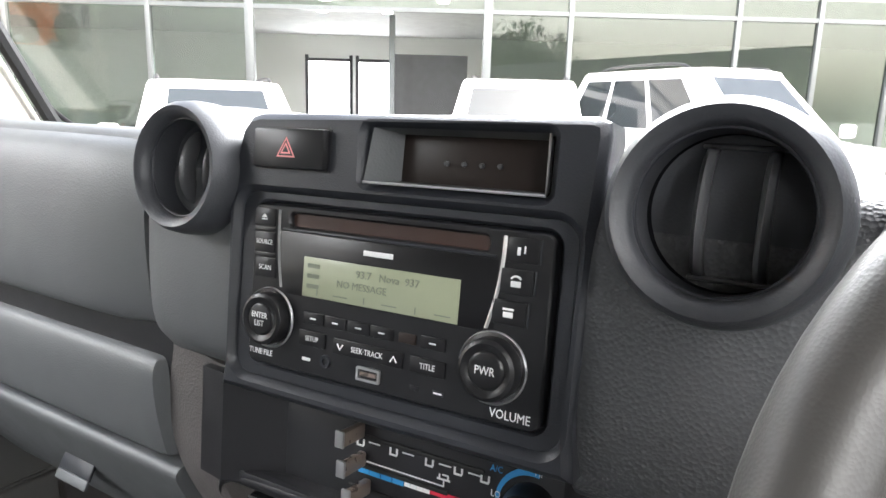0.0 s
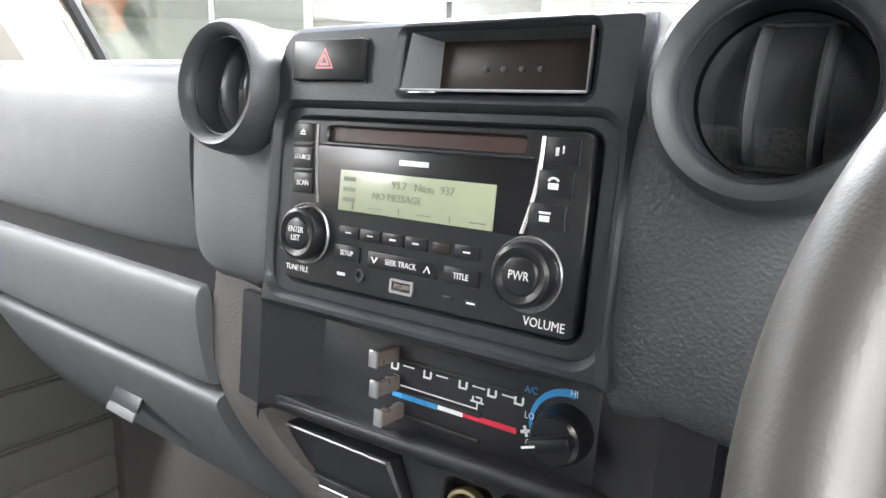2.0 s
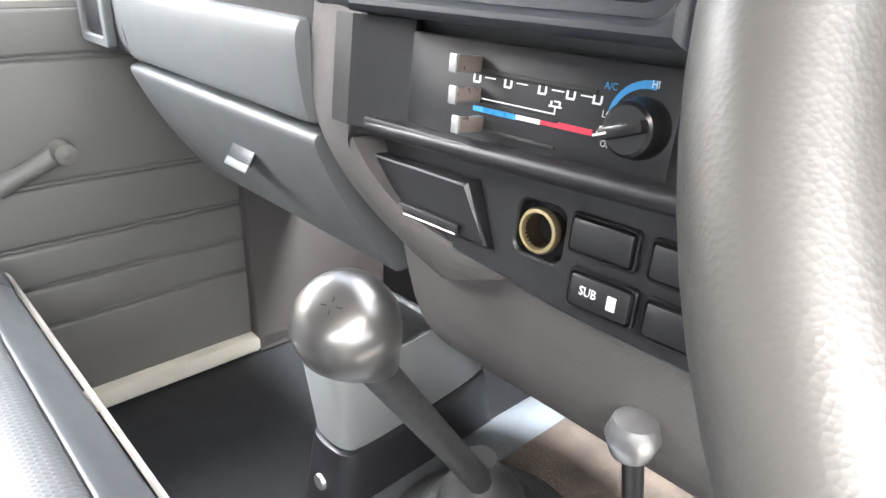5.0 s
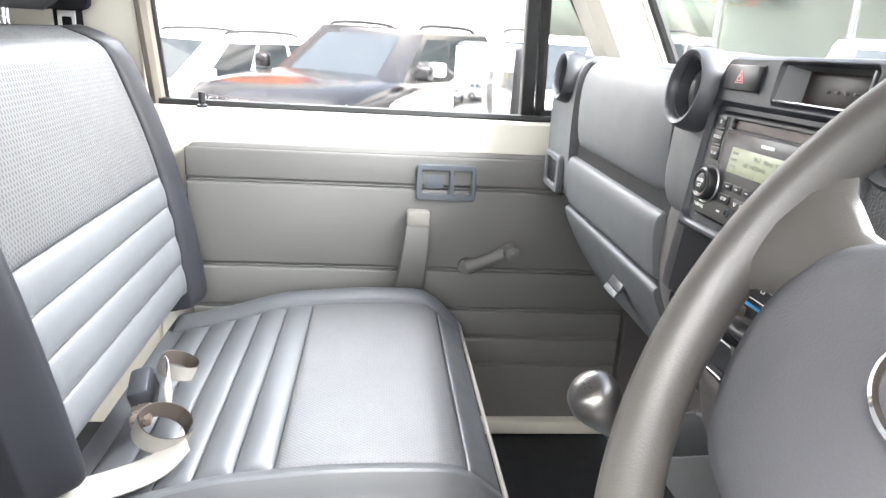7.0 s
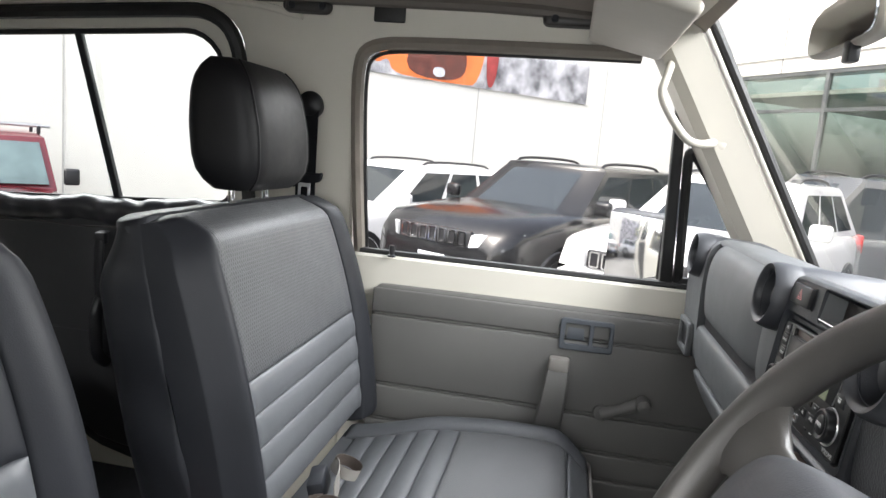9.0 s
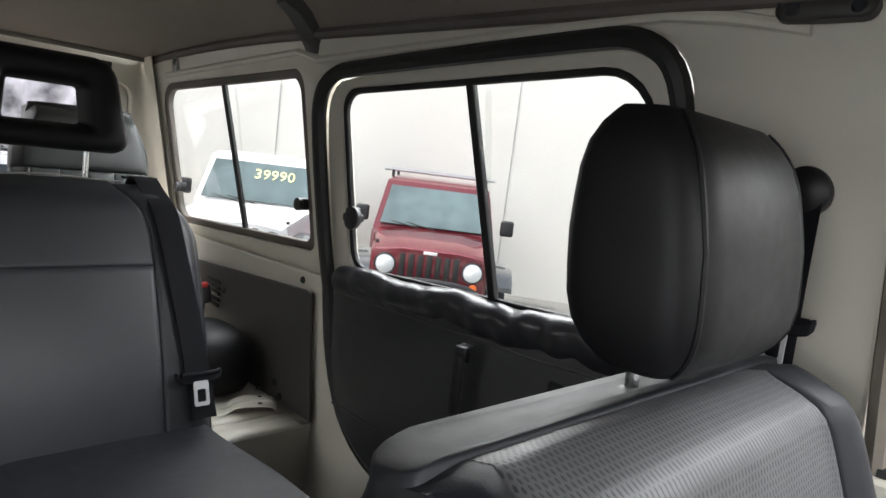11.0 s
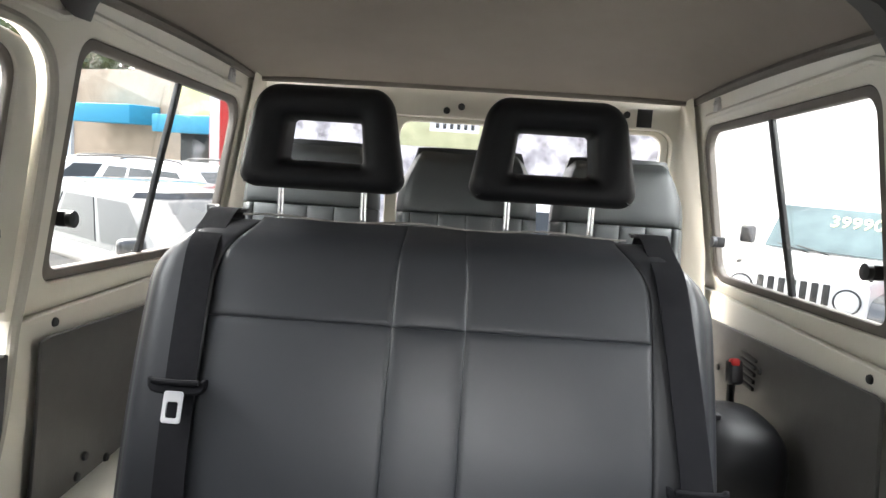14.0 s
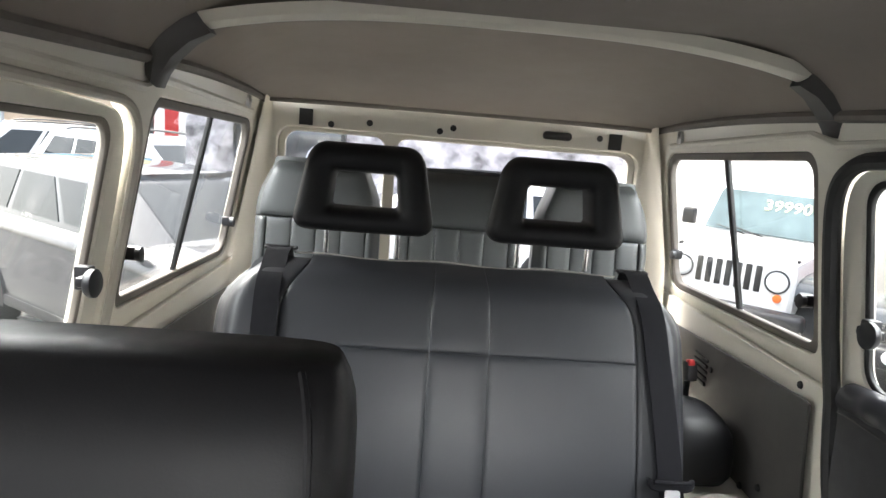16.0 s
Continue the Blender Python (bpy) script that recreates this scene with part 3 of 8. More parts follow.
bow = thing("roof_bow", "cream painted roof bow with grey plastic end covers", "roof bow", (-0.012, -1.98, 1.788), kind="structure")
rings = []
for k in range(33):
    x = -0.63 + 1.26 * k / 32
    z = min(0.074 * (1 - abs(x / 0.67) ** 3.0), dome(x, -1.98) - 1.784)
    rings.append([Vector((x, dy, z + dz)) for dy, dz in ((-0.028, 0.01), (-0.024, -0.012), (-0.008, -0.020), (0.008, -0.020), (0.024, -0.012), (0.028, 0.01))])
part("bow", loft(bmesh.new(), rings), CREAM, bow)
for s in (-1, 1):
    rings = []
    for x, z, w, h in ((0.585, 0.022, 0.030, 0.034), (0.625, 0.006, 0.044, 0.040), (0.655, -0.028, 0.050, 0.036), (0.668, -0.066, 0.044, 0.024), (0.673, -0.100, 0.038, 0.014)):
        rings.append([Vector((s * (x + a * h * 0.7), b * w, z + a * h)) for a, b in ((0.8, -1), (-0.2, -1), (-0.7, -0.6), (-0.7, 0.6), (-0.2, 1), (0.8, 1))])
    part("end_cover", loft(bmesh.new(), rings), PANELGREY, bow, "grey-brown plastic end cover")

# rear wall with the tailgate opening
rw = thing("wall_south", "cream painted rear wall round the tailgate window", "wall", kind="structure")
hole = rounded(-0.625, 0.625, 0.95, 1.605, 0.05)
part("rear_panel", plate(rounded(-0.74, 0.74, 0.5, 1.72, 0.02), [hole], lambda a, b, t: Vector((a, -2.975 - t, b)), 0.04, 0.004), CREAM, rw)
for x, z in ((0.03, 1.642), (0.075, 1.628), (-0.48, 1.648), (0.315, 1.636), (0.445, 1.622), (-0.70, 1.5)):
    part("hole_plug", lathe(bmesh.new(), [(0, 0), (0.011, 0), (0.010, 0.003), (0, 0.003)], pose(x, -2.973, z, 90), 12), RUBBER, rw)
for x in (-0.535, 0.53):
    part("slot", rbox((x, -2.974, 1.640), (0.046, 0.004, 0.055), 0.001), RUBBER, rw)
part("vent_plate", rbox((-0.33, -2.972, 1.645), (0.10, 0.008, 0.028), 0.012, seg=3), PANELGREY, rw)
g = part("pane", plate(rounded(-0.63, 0.63, 0.94, 1.61, 0.05), [], lambda a, b, t: Vector((a, -3.005 - t, b)), 0.004), GLASS, rw)
g.visible_shadow = False
part("tailgate_frame", plate(rounded(-0.625, 0.625, 0.95, 1.605, 0.05), [rounded(-0.60, 0.22, 0.97, 1.59, 0.04), rounded(0.26, 0.60, 0.97, 1.59, 0.04)], lambda a, b, t: Vector((a, -3.0 - t, b)), 0.02, 0.003), CREAM, rw)
for s in (-1, 1):
    bm = surface(bmesh.new(), lambda u, v: Vector((s * (0.64 + 0.105 * math.sin(u * math.pi / 2) - 0.19 * max(0, (0.8 + 0.9 * v) - 1.17) * math.sin(u * math.pi / 2)), -2.972 + 0.10 * (1 - math.cos(u * math.pi / 2)), 0.8 + 0.9 * v)), 8, 6)
    part("corner_panel", bm, CREAM, rw)
    bm = box(bmesh.new(), (s * (wall_x(1.672) - 0.010), -2.73, 1.672), (0.02, 0.035, 0.04), 0.005)
    lathe(bm, [(0, 0), (0.007, 0), (0.006, 0.004), (0, 0.004)], pose(s * (wall_x(1.672) - 0.02), -2.73, 1.675, 0, -90 * s, 0), 10)
    part("hook_bracket", bm, SATIN, rw)

# floors and firewall
fl = part("floor", plate([(-0.76, -1.02), (0.76, -1.02), (0.76, 0.62), (-0.76, 0.62)], [], lambda a, b, t: Vector((a, b, 0.47 - t)), 0.03), FLOORMAT, label="dark ribbed rubber floor of the front cabin", category="floor", kind="structure")
part("floor", plate([(-0.76, -2.975), (0.76, -2.975), (0.76, -1.96), (-0.76, -1.96)], [], lambda a, b, t: Vector((a, b, 0.78 - t)), 0.03), CREAM, label="cream painted steel floor behind the bench", category="floor", kind="structure")
part("floor", plate([(-0.76, -1.97), (0.76, -1.97), (0.76, -1.01), (-0.76, -1.01)], [], lambda a, b, t: Vector((a, b, 0.50 - t)), 0.03), FLOORMAT, label="dark rubber floor before the rear bench", category="floor", kind="structure")
part("floor_step", plate([(-0.76, 0.47), (0.76, 0.47), (0.76, 0.78), (-0.76, 0.78)], [], lambda a, b, t: Vector((a, -1.962 - t, b)), 0.012), CREAM, label="cream painted step up to the rear floor", category="floor", kind="structure")
part("wall_north", plate([(-0.76, 0.44), (0.76, 0.44), (0.76, 1.2), (-0.76, 1.2)], [], lambda a, b, t: Vector((a, 0.50 + t, b)), 0.03), BLACKPLASTIC, label="black firewall under the dashboard", category="wall", kind="structure")
tun = smooth_line([(-0.24, 0.47), (-0.20, 0.58), (-0.12, 0.64), (0.12, 0.64), (0.20, 0.58), (0.24, 0.47)], 2)
bm = loft(bmesh.new(), [[Vector((x, y, z)) for x, z in tun] for y in (-1.0, -0.3, 0.2, 0.5)], close=False, caps=False)
part("transmission_tunnel", bm, CARPET, label="dusty blue-grey carpet over the transmission tunnel", category="tunnel", kind="structure")
bm = loft(bmesh.new(), [[Vector((x, y, z + dz)) for x, z in tun if x > -0.09] + [Vector((x, y, z + 0.002)) for x, z in reversed(tun) if x > -0.09] for y, dz in ((0.15, 0.004), (0.17, 0.007), (0.3, 0.007), (0.49, 0.007))])
part("floor_mat", bm, material("brown_worn_floor_mat", (0.05, 0.038, 0.030), 0.9, vary=0.5, scale=18, fine=0.8, fine_scale=300), label="worn brown mat round the gear levers", category="floor mat", kind="structure")
part("door_sill", rbox((-0.725, -0.25, 0.492), (0.05, 1.05, 0.035), 0.008), CREAM, label="cream painted door sill", category="sill", kind="structure")
part("door_sill", rbox((0.735, -0.25, 0.492), (0.06, 1.05, 0.035), 0.008), CREAM, label="cream painted door sill", category="sill", kind="structure")
ws = surface(bmesh.new(), lambda u, v: Vector(((-0.69 + 1.38 * u) * (1 - 0.09 * v), 0.30 - 0.36 * v + 0.03 * math.sin(math.pi * u), 1.22 + 0.50 * v)), 12, 4)
w = part("window_3", ws, GLASS, label="clear laminated windscreen", category="windscreen", kind="structure")
w.visible_shadow = False
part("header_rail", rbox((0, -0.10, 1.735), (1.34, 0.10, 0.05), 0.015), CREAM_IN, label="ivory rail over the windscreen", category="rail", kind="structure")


# ---- seats ----
def dotted(name, base, dot, pitch, rough=0.45):
    """Leatherette with a regular perforation."""
    m = material(name, base, rough, vary=0.1, scale=5)
    n, ln = m.node_tree.nodes, m.node_tree.links
    tc = n.new("ShaderNodeTexCoord")
    sep = n.new("ShaderNodeSeparateXYZ")
    ln.new(tc.outputs["Object"], sep.inputs[0])

    def op(kind, a, b=None):
        q = n.new("ShaderNodeMath")
        q.operation = kind
        for i, v in enumerate((a, b)):
            if v is None:
                continue
            if isinstance(v, (int, float)):
                q.inputs[i].default_value = v
            else:
                ln.new(v, q.inputs[i])
        return q.outputs[0]

    k = math.pi / pitch
    # the longer of the two upright or lying directions runs with x; the other with y + z
    s1 = op("SINE", op("MULTIPLY", op("ADD", sep.outputs[0], op("MULTIPLY", op("ADD", sep.outputs[2], sep.outputs[1]), 0.8)), k))
    s2 = op("SINE", op("MULTIPLY", op("SUBTRACT", sep.outputs[0], op("MULTIPLY", op("ADD", sep.outputs[2], sep.outputs[1]), 0.8)), k))
    p = op("MULTIPLY", op("ABSOLUTE", s1), op("ABSOLUTE", s2))
    fac = n.new("ShaderNodeMapRange")
    fac.inputs["From Min"].default_value, fac.inputs["From Max"].default_value = 0.45, 0.65
    ln.new(p, fac.inputs["Value"])
    mix = n.new("ShaderNodeMix")
    mix.data_type = "RGBA"
    old = n["Principled BSDF"].inputs["Base Color"].links[0].from_socket
    ln.new(fac.outputs[0], mix.inputs["Factor"])
    ln.new(old, mix.inputs["A"])
    mix.inputs["B"].default_value = (*dot, 1)
    ln.new(mix.outputs["Result"], n["Principled BSDF"].inputs["Base Color"])
    bump = n.new("ShaderNodeBump")
    bump.inputs["Distance"].default_value, bump.inputs["Strength"].default_value = 0.0012, 0.5
    bump.invert = True
    ln.new(fac.outputs[0], bump.inputs["Height"])
    ln.new(bump.outputs[0], n["Principled BSDF"].inputs["Normal"])
    return m


# same leatherette: overhead light painted in as a paler cushion and darker backrest
FINEPERF_LIT = dotted("finely_perforated_leatherette_lit", (0.105, 0.108, 0.112), (0.072, 0.074, 0.077), 0.0060)
PERFORATED_SHADED = dotted("perforated_leatherette_shaded", (0.080, 0.082, 0.085), (0.024, 0.025, 0.027), 0.0066)


def step(a, b, t):
    t = max(0.0, min(1.0, (t - a) / (b - a)))
    return t * t * (3 - 2 * t)


def patch(S, a0, a1, b0, b1, puff, deep, na=14, nb=14, edge=0.012, inward=Vector((0, -1, 0))):
    """An upholstered panel on the surface S(a, b), rolled in at its seams and closed behind."""
    bm = bmesh.new()

    def roll(t, span):
        q = min(t, 1 - t) * span / edge
        return math.sqrt(max(0.0, 1 - (1 - min(1.0, q)) ** 2))

    ta = sorted({0, 0.012, 0.03, 0.06, 1, 0.988, 0.97, 0.94} | {k / na for k in range(1, na)})
    tb = sorted({0, 0.012, 0.03, 0.06, 1, 0.988, 0.97, 0.94} | {k / nb for k in range(1, nb)})
    la = (S(a1, (b0 + b1) / 2) - S(a0, (b0 + b1) / 2)).length
    lb = (S((a0 + a1) / 2, b1) - S((a0 + a1) / 2, b0)).length
    rows = []
    for v in tb:
        row = []
        for u in ta:
            p = S(a0 + (a1 - a0) * u, b0 + (b1 - b0) * v)
            h = puff * roll(u, la) * roll(v, lb)
            row.append(bm.verts.new(p - inward * h))
        rows.append(row)
    for r, q in zip(rows, rows[1:]):
        for i in range(len(ta) - 1):
            bm.faces.new((r[i], r[i + 1], q[i + 1], q[i]))
    rim = [*rows[0], *[r[-1] for r in rows[1:]], *rows[-1][-2::-1], *[r[0] for r in rows[-2:0:-1]]]
    low = [bm.verts.new(v.co + inward * deep) for v in rim]
    for i in range(len(rim)):
        j = (i + 1) % len(rim)
        bm.faces.new((rim[i], rim[j], low[j], low[i]))
    bm.faces.new(low)
    return bm


def front_seat(label, at, headrest_w, hr, hw=0.28, q=0.62, qi=0.62, swell=0.045, hh=0.120, ql=0.62, qr=0.62, square=0.24, insert=None):
    """A bucket seat: cushion with cross pleats, bolstered backrest, headrest on two posts."""
    seat = thing("front_seat", label, "car seat", at)
    # backrest, leaning back
    LEAN = Matrix.Translation((0, -0.575, 0.33)) @ Matrix.Rotation(radians(14), 4, "X")

    def shoulder(x, v):
        """The sides of the backrest fall away towards the top."""
        return 0.008 * step(0.80, 1.0, abs(x)) * step(0.80, 1.0, v)

    def W(v):
        return hw + 0.012 * math.sin(math.pi * min(1, v * 1.1)) - (0.055 if hw < 0.3 else 0.022) * step(0.80, 1.0, v) ** 1.5

    def B(x, v):
        w = W(v)
        a = abs(x) * 0.62 / (qr if x > 0 else ql) if abs(x) < (qr if x > 0 else ql) else 0.62 + 0.38 * (abs(x) - (qr if x > 0 else ql)) / (1 - (qr if x > 0 else ql))
        y = 0.06 + swell * step(0.54, 0.76, a) * (1 - 0.45 * v) - (swell + 0.022) * step(0.77, 0.98, a) - (0.05 - 0.03 * step(0.72, 1.0, a)) * step(0.86, 1.0, v) ** 2 + 0.02 * math.sin(math.pi * v)
        return LEAN @ Vector((x * w, y, 0.52 * v - shoulder(x, v)))

    inn = LEAN.to_3x3() @ Vector((0, -1, 0))
    part("backrest_insert", patch(B, -ql, qr, 0.472, 0.985, 0.006, 0.03, 24, 22, 0.014, inward=inn), insert or PERFORATED_SHADED, seat, "perforated leatherette")
    for k in range(4):
        part("backrest_pleat", patch(B, -ql, qr, 0.06 + 0.103 * k, 0.1622 + 0.103 * k, 0.010, 0.06, 20, 8, 0.026, inn), SEATGREY, seat)
    for s in (-1, 1):
        part("backrest_bolster", patch(B, ((qr if s > 0 else ql) + 0.006) * s, 0.985 * s, 0.0, 0.985, 0.008, 0.05, 12, 26, 0.02, inward=inn), SEATDARK, seat, "smooth dark grey bolster")
    rings = []
    for v in [k / 40 for k in range(41)]:
        w = W(v) - 0.004
        d = 0.105 - 0.03 * step(0.8, 1, v)
        rings.append([LEAN @ Vector((x - math.copysign(0.004, x) * math.sin(5.2 * v * 3.14 + 2 * y / 0.1) * step(0.05, 0.2, v) * (1 - step(0.55, 0.75, v)) * (abs(x) > w * 0.96), y, 0.52 * v - shoulder(x / w, v))) for x, y in rounded(-w, w, -d, 0.006 - 0.012 * step(0.78, 1, v), (0.012, 0.012, 0.05, 0.05), 5)])
    top = rings[-1]
    c = sum(top, Vector()) / len(top)
    for sc, up in ((0.985, 0.002), (0.955, 0.004), (0.90, 0.005), (0.80, 0.006), (0.5, 0.007)):
        rings.append([c + (p - c) * sc + LEAN.to_3x3() @ Vector((0, 0, up)) for p in top])
    part("backrest_shell", loft(bmesh.new(), rings), SEATDARK, seat, "charcoal leatherette back and sides", smooth=60)
    # cushion
    def C(x, v):
        w = hw - 0.008 - 0.015 * step(0.85, 1, v)
        a = abs(x)
        e = qi if x > 0 else q
        z = 0.335 + swell * 0.6 * step(e - 0.05, e + 0.12, a) - (0.01 + swell * 0.6) * step(e + 0.10, 1.0, a) - 0.045 * (1 - step(0.0, 0.42, v)) + 0.02 * step(0.2, 0.7, v) - 0.055 * step(0.80, 1.0, v) ** 2
        return Vector((x * w, -0.56 + 0.56 * v, z))

    down = Vector((0, 0, -1))
    for k in range(5):
        part("cushion_pleat", patch(C, -q, qi, 0.06 + 0.085 * k, 0.144 + 0.085 * k, 0.008, 0.05, 20, 8, 0.024, down), SEATGREY, seat)
    part("cushion_insert", patch(C, -q, qi, 0.486, 0.9035, 0.004, 0.05, 24, 18, 0.010, down), insert or FINEPERF_LIT, seat, "finely perforated leatherette")
    for s in (-1, 1):
        part("cushion_bolster", patch(C, ((qi if s > 0 else q) + 0.002) * s, 1.0 * s, 0.02, 0.985, 0.007, 0.05, 14, 24, 0.014, down), SEATGREY, seat)
    part("cushion_front", patch(C, -q, qi, 0.905, 0.985, 0.006, 0.05, 20, 10, 0.012, down), SEATGREY, seat)
    rings = []
    cw = hw - 0.008
    for z, g in ((0.12, -0.03), (0.16, 0.0), (0.24, 0.004), (0.275, 0.003), (0.29, -0.006)):
        rings.append([Vector((x, y, z)) for x, y in rounded(-cw - g, cw + g, -0.56, -0.004 + g, (0.05, 0.05, 0.02, 0.02), 6)])
    part("cushion_base", loft(bmesh.new(), rings), SEATGREY, seat)
    edge = [(x, y, 0.292 - 0.04 * (1 - step(0.0, 0.42, (y + 0.56) / 0.56))) for x, y in rounded(-cw - 0.003, cw + 0.003, -0.545, 0.0, (0.05, 0.05, 0.02, 0.02), 6)]
    part("piping", tube(bmesh.new(), edge, 0.0035, 6, True), STRAP, seat, "pale piping")
    # headrest
    hx, hy, hz = hr
    rings = []
    for k in range(13):
        t = k / 12
        a = -math.cos(math.pi * t)
        w = headrest_w / 2 * (1 - abs(a) ** 5 * square)
        row = []
        for j in range(24):
            q = 2 * math.pi * j / 24
            cx, cy = math.cos(q), math.sin(q)
            sx, sy = abs(cx) ** 0.32 * (1 if cx > 0 else -1), abs(cy) ** 0.55 * (1 if cy > 0 else -1)
            d = (0.076 - 0.016 * max(0, a)) * (1 - abs(a) ** 5 * 0.5)
            row.append(Vector((hx + w * sx, hy + d * sy - 0.012 * a, hz + hh + hh * a)))
        rings.append(row)
    head = part("headrest", loft(bmesh.new(), rings), BLACKVINYL, seat, "padded black vinyl headrest", smooth=60)
    for s in (-1, 1):
        seam = []
        for k in range(25):
            a = math.sin(radians(-78 + 6.5 * k))
            seam.append((hx + s * headrest_w / 2 * 0.84 * (1 - abs(a) ** 5 * square), hy + (0.076 - 0.016 * max(0, a)) * (1 - abs(a) ** 5 * 0.5) * 0.885 - 0.012 * a, hz + hh + hh * a))
        part("headrest_seam", tube(bmesh.new(), seam, 0.0026, 6), BLACKVINYL, head)
        part("headrest_post", lathe(bmesh.new(), [(0.0068, -0.05), (0.0068, 0.05)], pose(hx + 0.072 * s, hy - 0.0, hz), 12), CHROME, seat, "chrome headrest post")
        part("post_collar", lathe(bmesh.new(), [(0, 0), (0.014, 0), (0.012, 0.006), (0.006, 0.008), (0, 0.008)], pose(hx + 0.072 * s, hy, hz - 0.034), 14), BLACKPLASTIC, seat)
    # sliders
    part("seat_frame", rbox((0, -0.30, 0.07), (0.44, 0.46, 0.10), 0.02), BLACKPLASTIC, seat)
    for s in (-1, 1):
        part("slide_rail", rbox((0.19 * s, -0.28, 0.012), (0.04, 0.56, 0.024), 0.005), SATIN, seat)
    return seat


passenger_seat = front_seat("grey leatherette passenger seat with cross pleats and black headrest", (-0.375, -0.165, 0.47), 0.270, (-0.068, -0.731, 0.853), hw=0.335, q=0.70, qi=0.85, swell=0.022, hh=0.117, ql=0.64, qr=0.82, square=0.16)
part("recline_lever", tube(bmesh.new(), [(0.30, -0.05, 0.14), (0.315, 0.0, 0.15), (0.32, 0.05, 0.165)], lambda t: 0.01 + 0.006 * t, 10), SATIN, passenger_seat, "silver tipped slide lever")
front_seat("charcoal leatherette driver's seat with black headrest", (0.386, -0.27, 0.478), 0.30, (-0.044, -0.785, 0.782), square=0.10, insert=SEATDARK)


def rear_bench():
    """The forward-facing two-place bench."""
    b = thing("rear_bench", "grey vinyl two-place bench with cut-out headrests", "bench seat", (0.055, -1.80, 0.50))
    M = Matrix.Translation((0, 0.0, 0.30)) @ Matrix.Rotation(radians(19), 4, "X")

    def W(v):
        return 0.492 - 0.008 * v - 0.06 * step(0.76, 1.0, v) ** 2

    def B(x, v):
        w = W(v)
        y = 0.035 + 0.02 * math.sin(math.pi * v) - 0.075 * step(0.86, 1.04, v) ** 2 - 0.07 * step(0.86, 1.0, abs(x)) ** 2
        return M @ Vector((x * w, y, 0.60 * v))

    inn = M.to_3x3() @ Vector((0, -1, 0))
    L = ((-1.0, -0.7475, "side_bolster"), (-0.7465, -0.1385, "back_panel"), (-0.1375, 0.1045, "centre_panel"), (0.1055, 0.7145, "back_panel"), (0.7155, 1.0, "side_bolster"))
    for a0, a1, nm in L:
        if nm == "side_bolster":
            part(nm, patch(B, a0, a1, 0.0, 1.0, 0.005, 0.05, 12, 26, 0.012, inn), BOLSTER, b)
            continue
        pf = 0.0028 if nm == "back_panel" else 0.0045
        part(nm, patch(B, a0, a1, 0.02, 0.7045, pf, 0.05, 24, 24, 0.010 if nm == "back_panel" else 0.030, inn), BENCHGREY, b)
        part(nm + "_top", patch(B, a0, a1, 0.7055, 1.015, pf, 0.05, 24, 16, 0.010 if nm == "back_panel" else 0.030, inn), BENCHGREY, b)
    rings = []
    for v in [k / 14 for k in range(15)]:
        w, d = W(v) - 0.002, 0.10 - 0.03 * step(0.75, 1, v)
        rings.append([M @ Vector((x, y, 0.588 * v)) for x, y in smooth_line([(-w, -0.02 * v), (w, -0.02 * v), (w, -d), (-w, -d)], 2, True)])
    c = sum(rings[-1], Vector()) / len(rings[-1])
    rings.append([c + (p - c) * 0.96 + M.to_3x3() @ Vector((0, 0, 0.012)) for p in rings[-1]])
    for x in (-0.138, 0.105):
        st = [B(x, 0.03 + 0.66 * k / 90) + inn * -0.0006 + Vector((0.004 if x > 0 else -0.004, 0, 0)) for k in range(91)]
        bm = bmesh.new()
        for p, q in zip(st[::2], st[1::2]):
            tube(bm, [p, q], 0.0006, 4)
        part("stitching", bm, SEATGREY, b, "grey stitching beside the seam")
    part("back_shell", loft(bmesh.new(), rings), BENCHGREY, b)
    part("piping", tube(bmesh.new(), [B(x, 1.012) + Vector((0, 0.002, 0.003 + 0.003 * math.sin(11 * x + 0.6))) for x in [-0.80 + 1.60 * k / 60 for k in range(61)]], 0.0019, 6), STRAP, b, "pale top piping")
    # cushion
    def C(x, v):
        z = 0.40 + 0.02 * step(0.1, 0.7, v) - 0.06 * step(0.80, 1, v) ** 2 - 0.05 * step(0.88, 1, abs(x)) ** 2
        return Vector((x * 0.49, -0.02 + 0.50 * v, z))

    for a0, a1 in ((-1, -0.17), (-0.165, 0.165), (0.17, 1)):
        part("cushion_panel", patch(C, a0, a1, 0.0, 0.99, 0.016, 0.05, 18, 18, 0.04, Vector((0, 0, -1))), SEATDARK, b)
    rings = []
    for z, g in ((0.20, -0.03), (0.24, 0), (0.35, 0.004), (0.385, -0.01)):
        rings.append([Vector((x, y, z)) for x, y in smooth_line([(-0.488 - g, -0.02), (0.488 + g, -0.02), (0.488 + g, 0.475 + g), (-0.488 - g, 0.475 + g)], 3, True)])
    part("cushion_base", loft(bmesh.new(), rings), BLACKVINYL, b)
    for x in (-0.38, 0.38):
        part("bench_leg", rbox((x, 0.22, 0.10), (0.05, 0.40, 0.20), 0.01), BLACKPLASTIC, b)
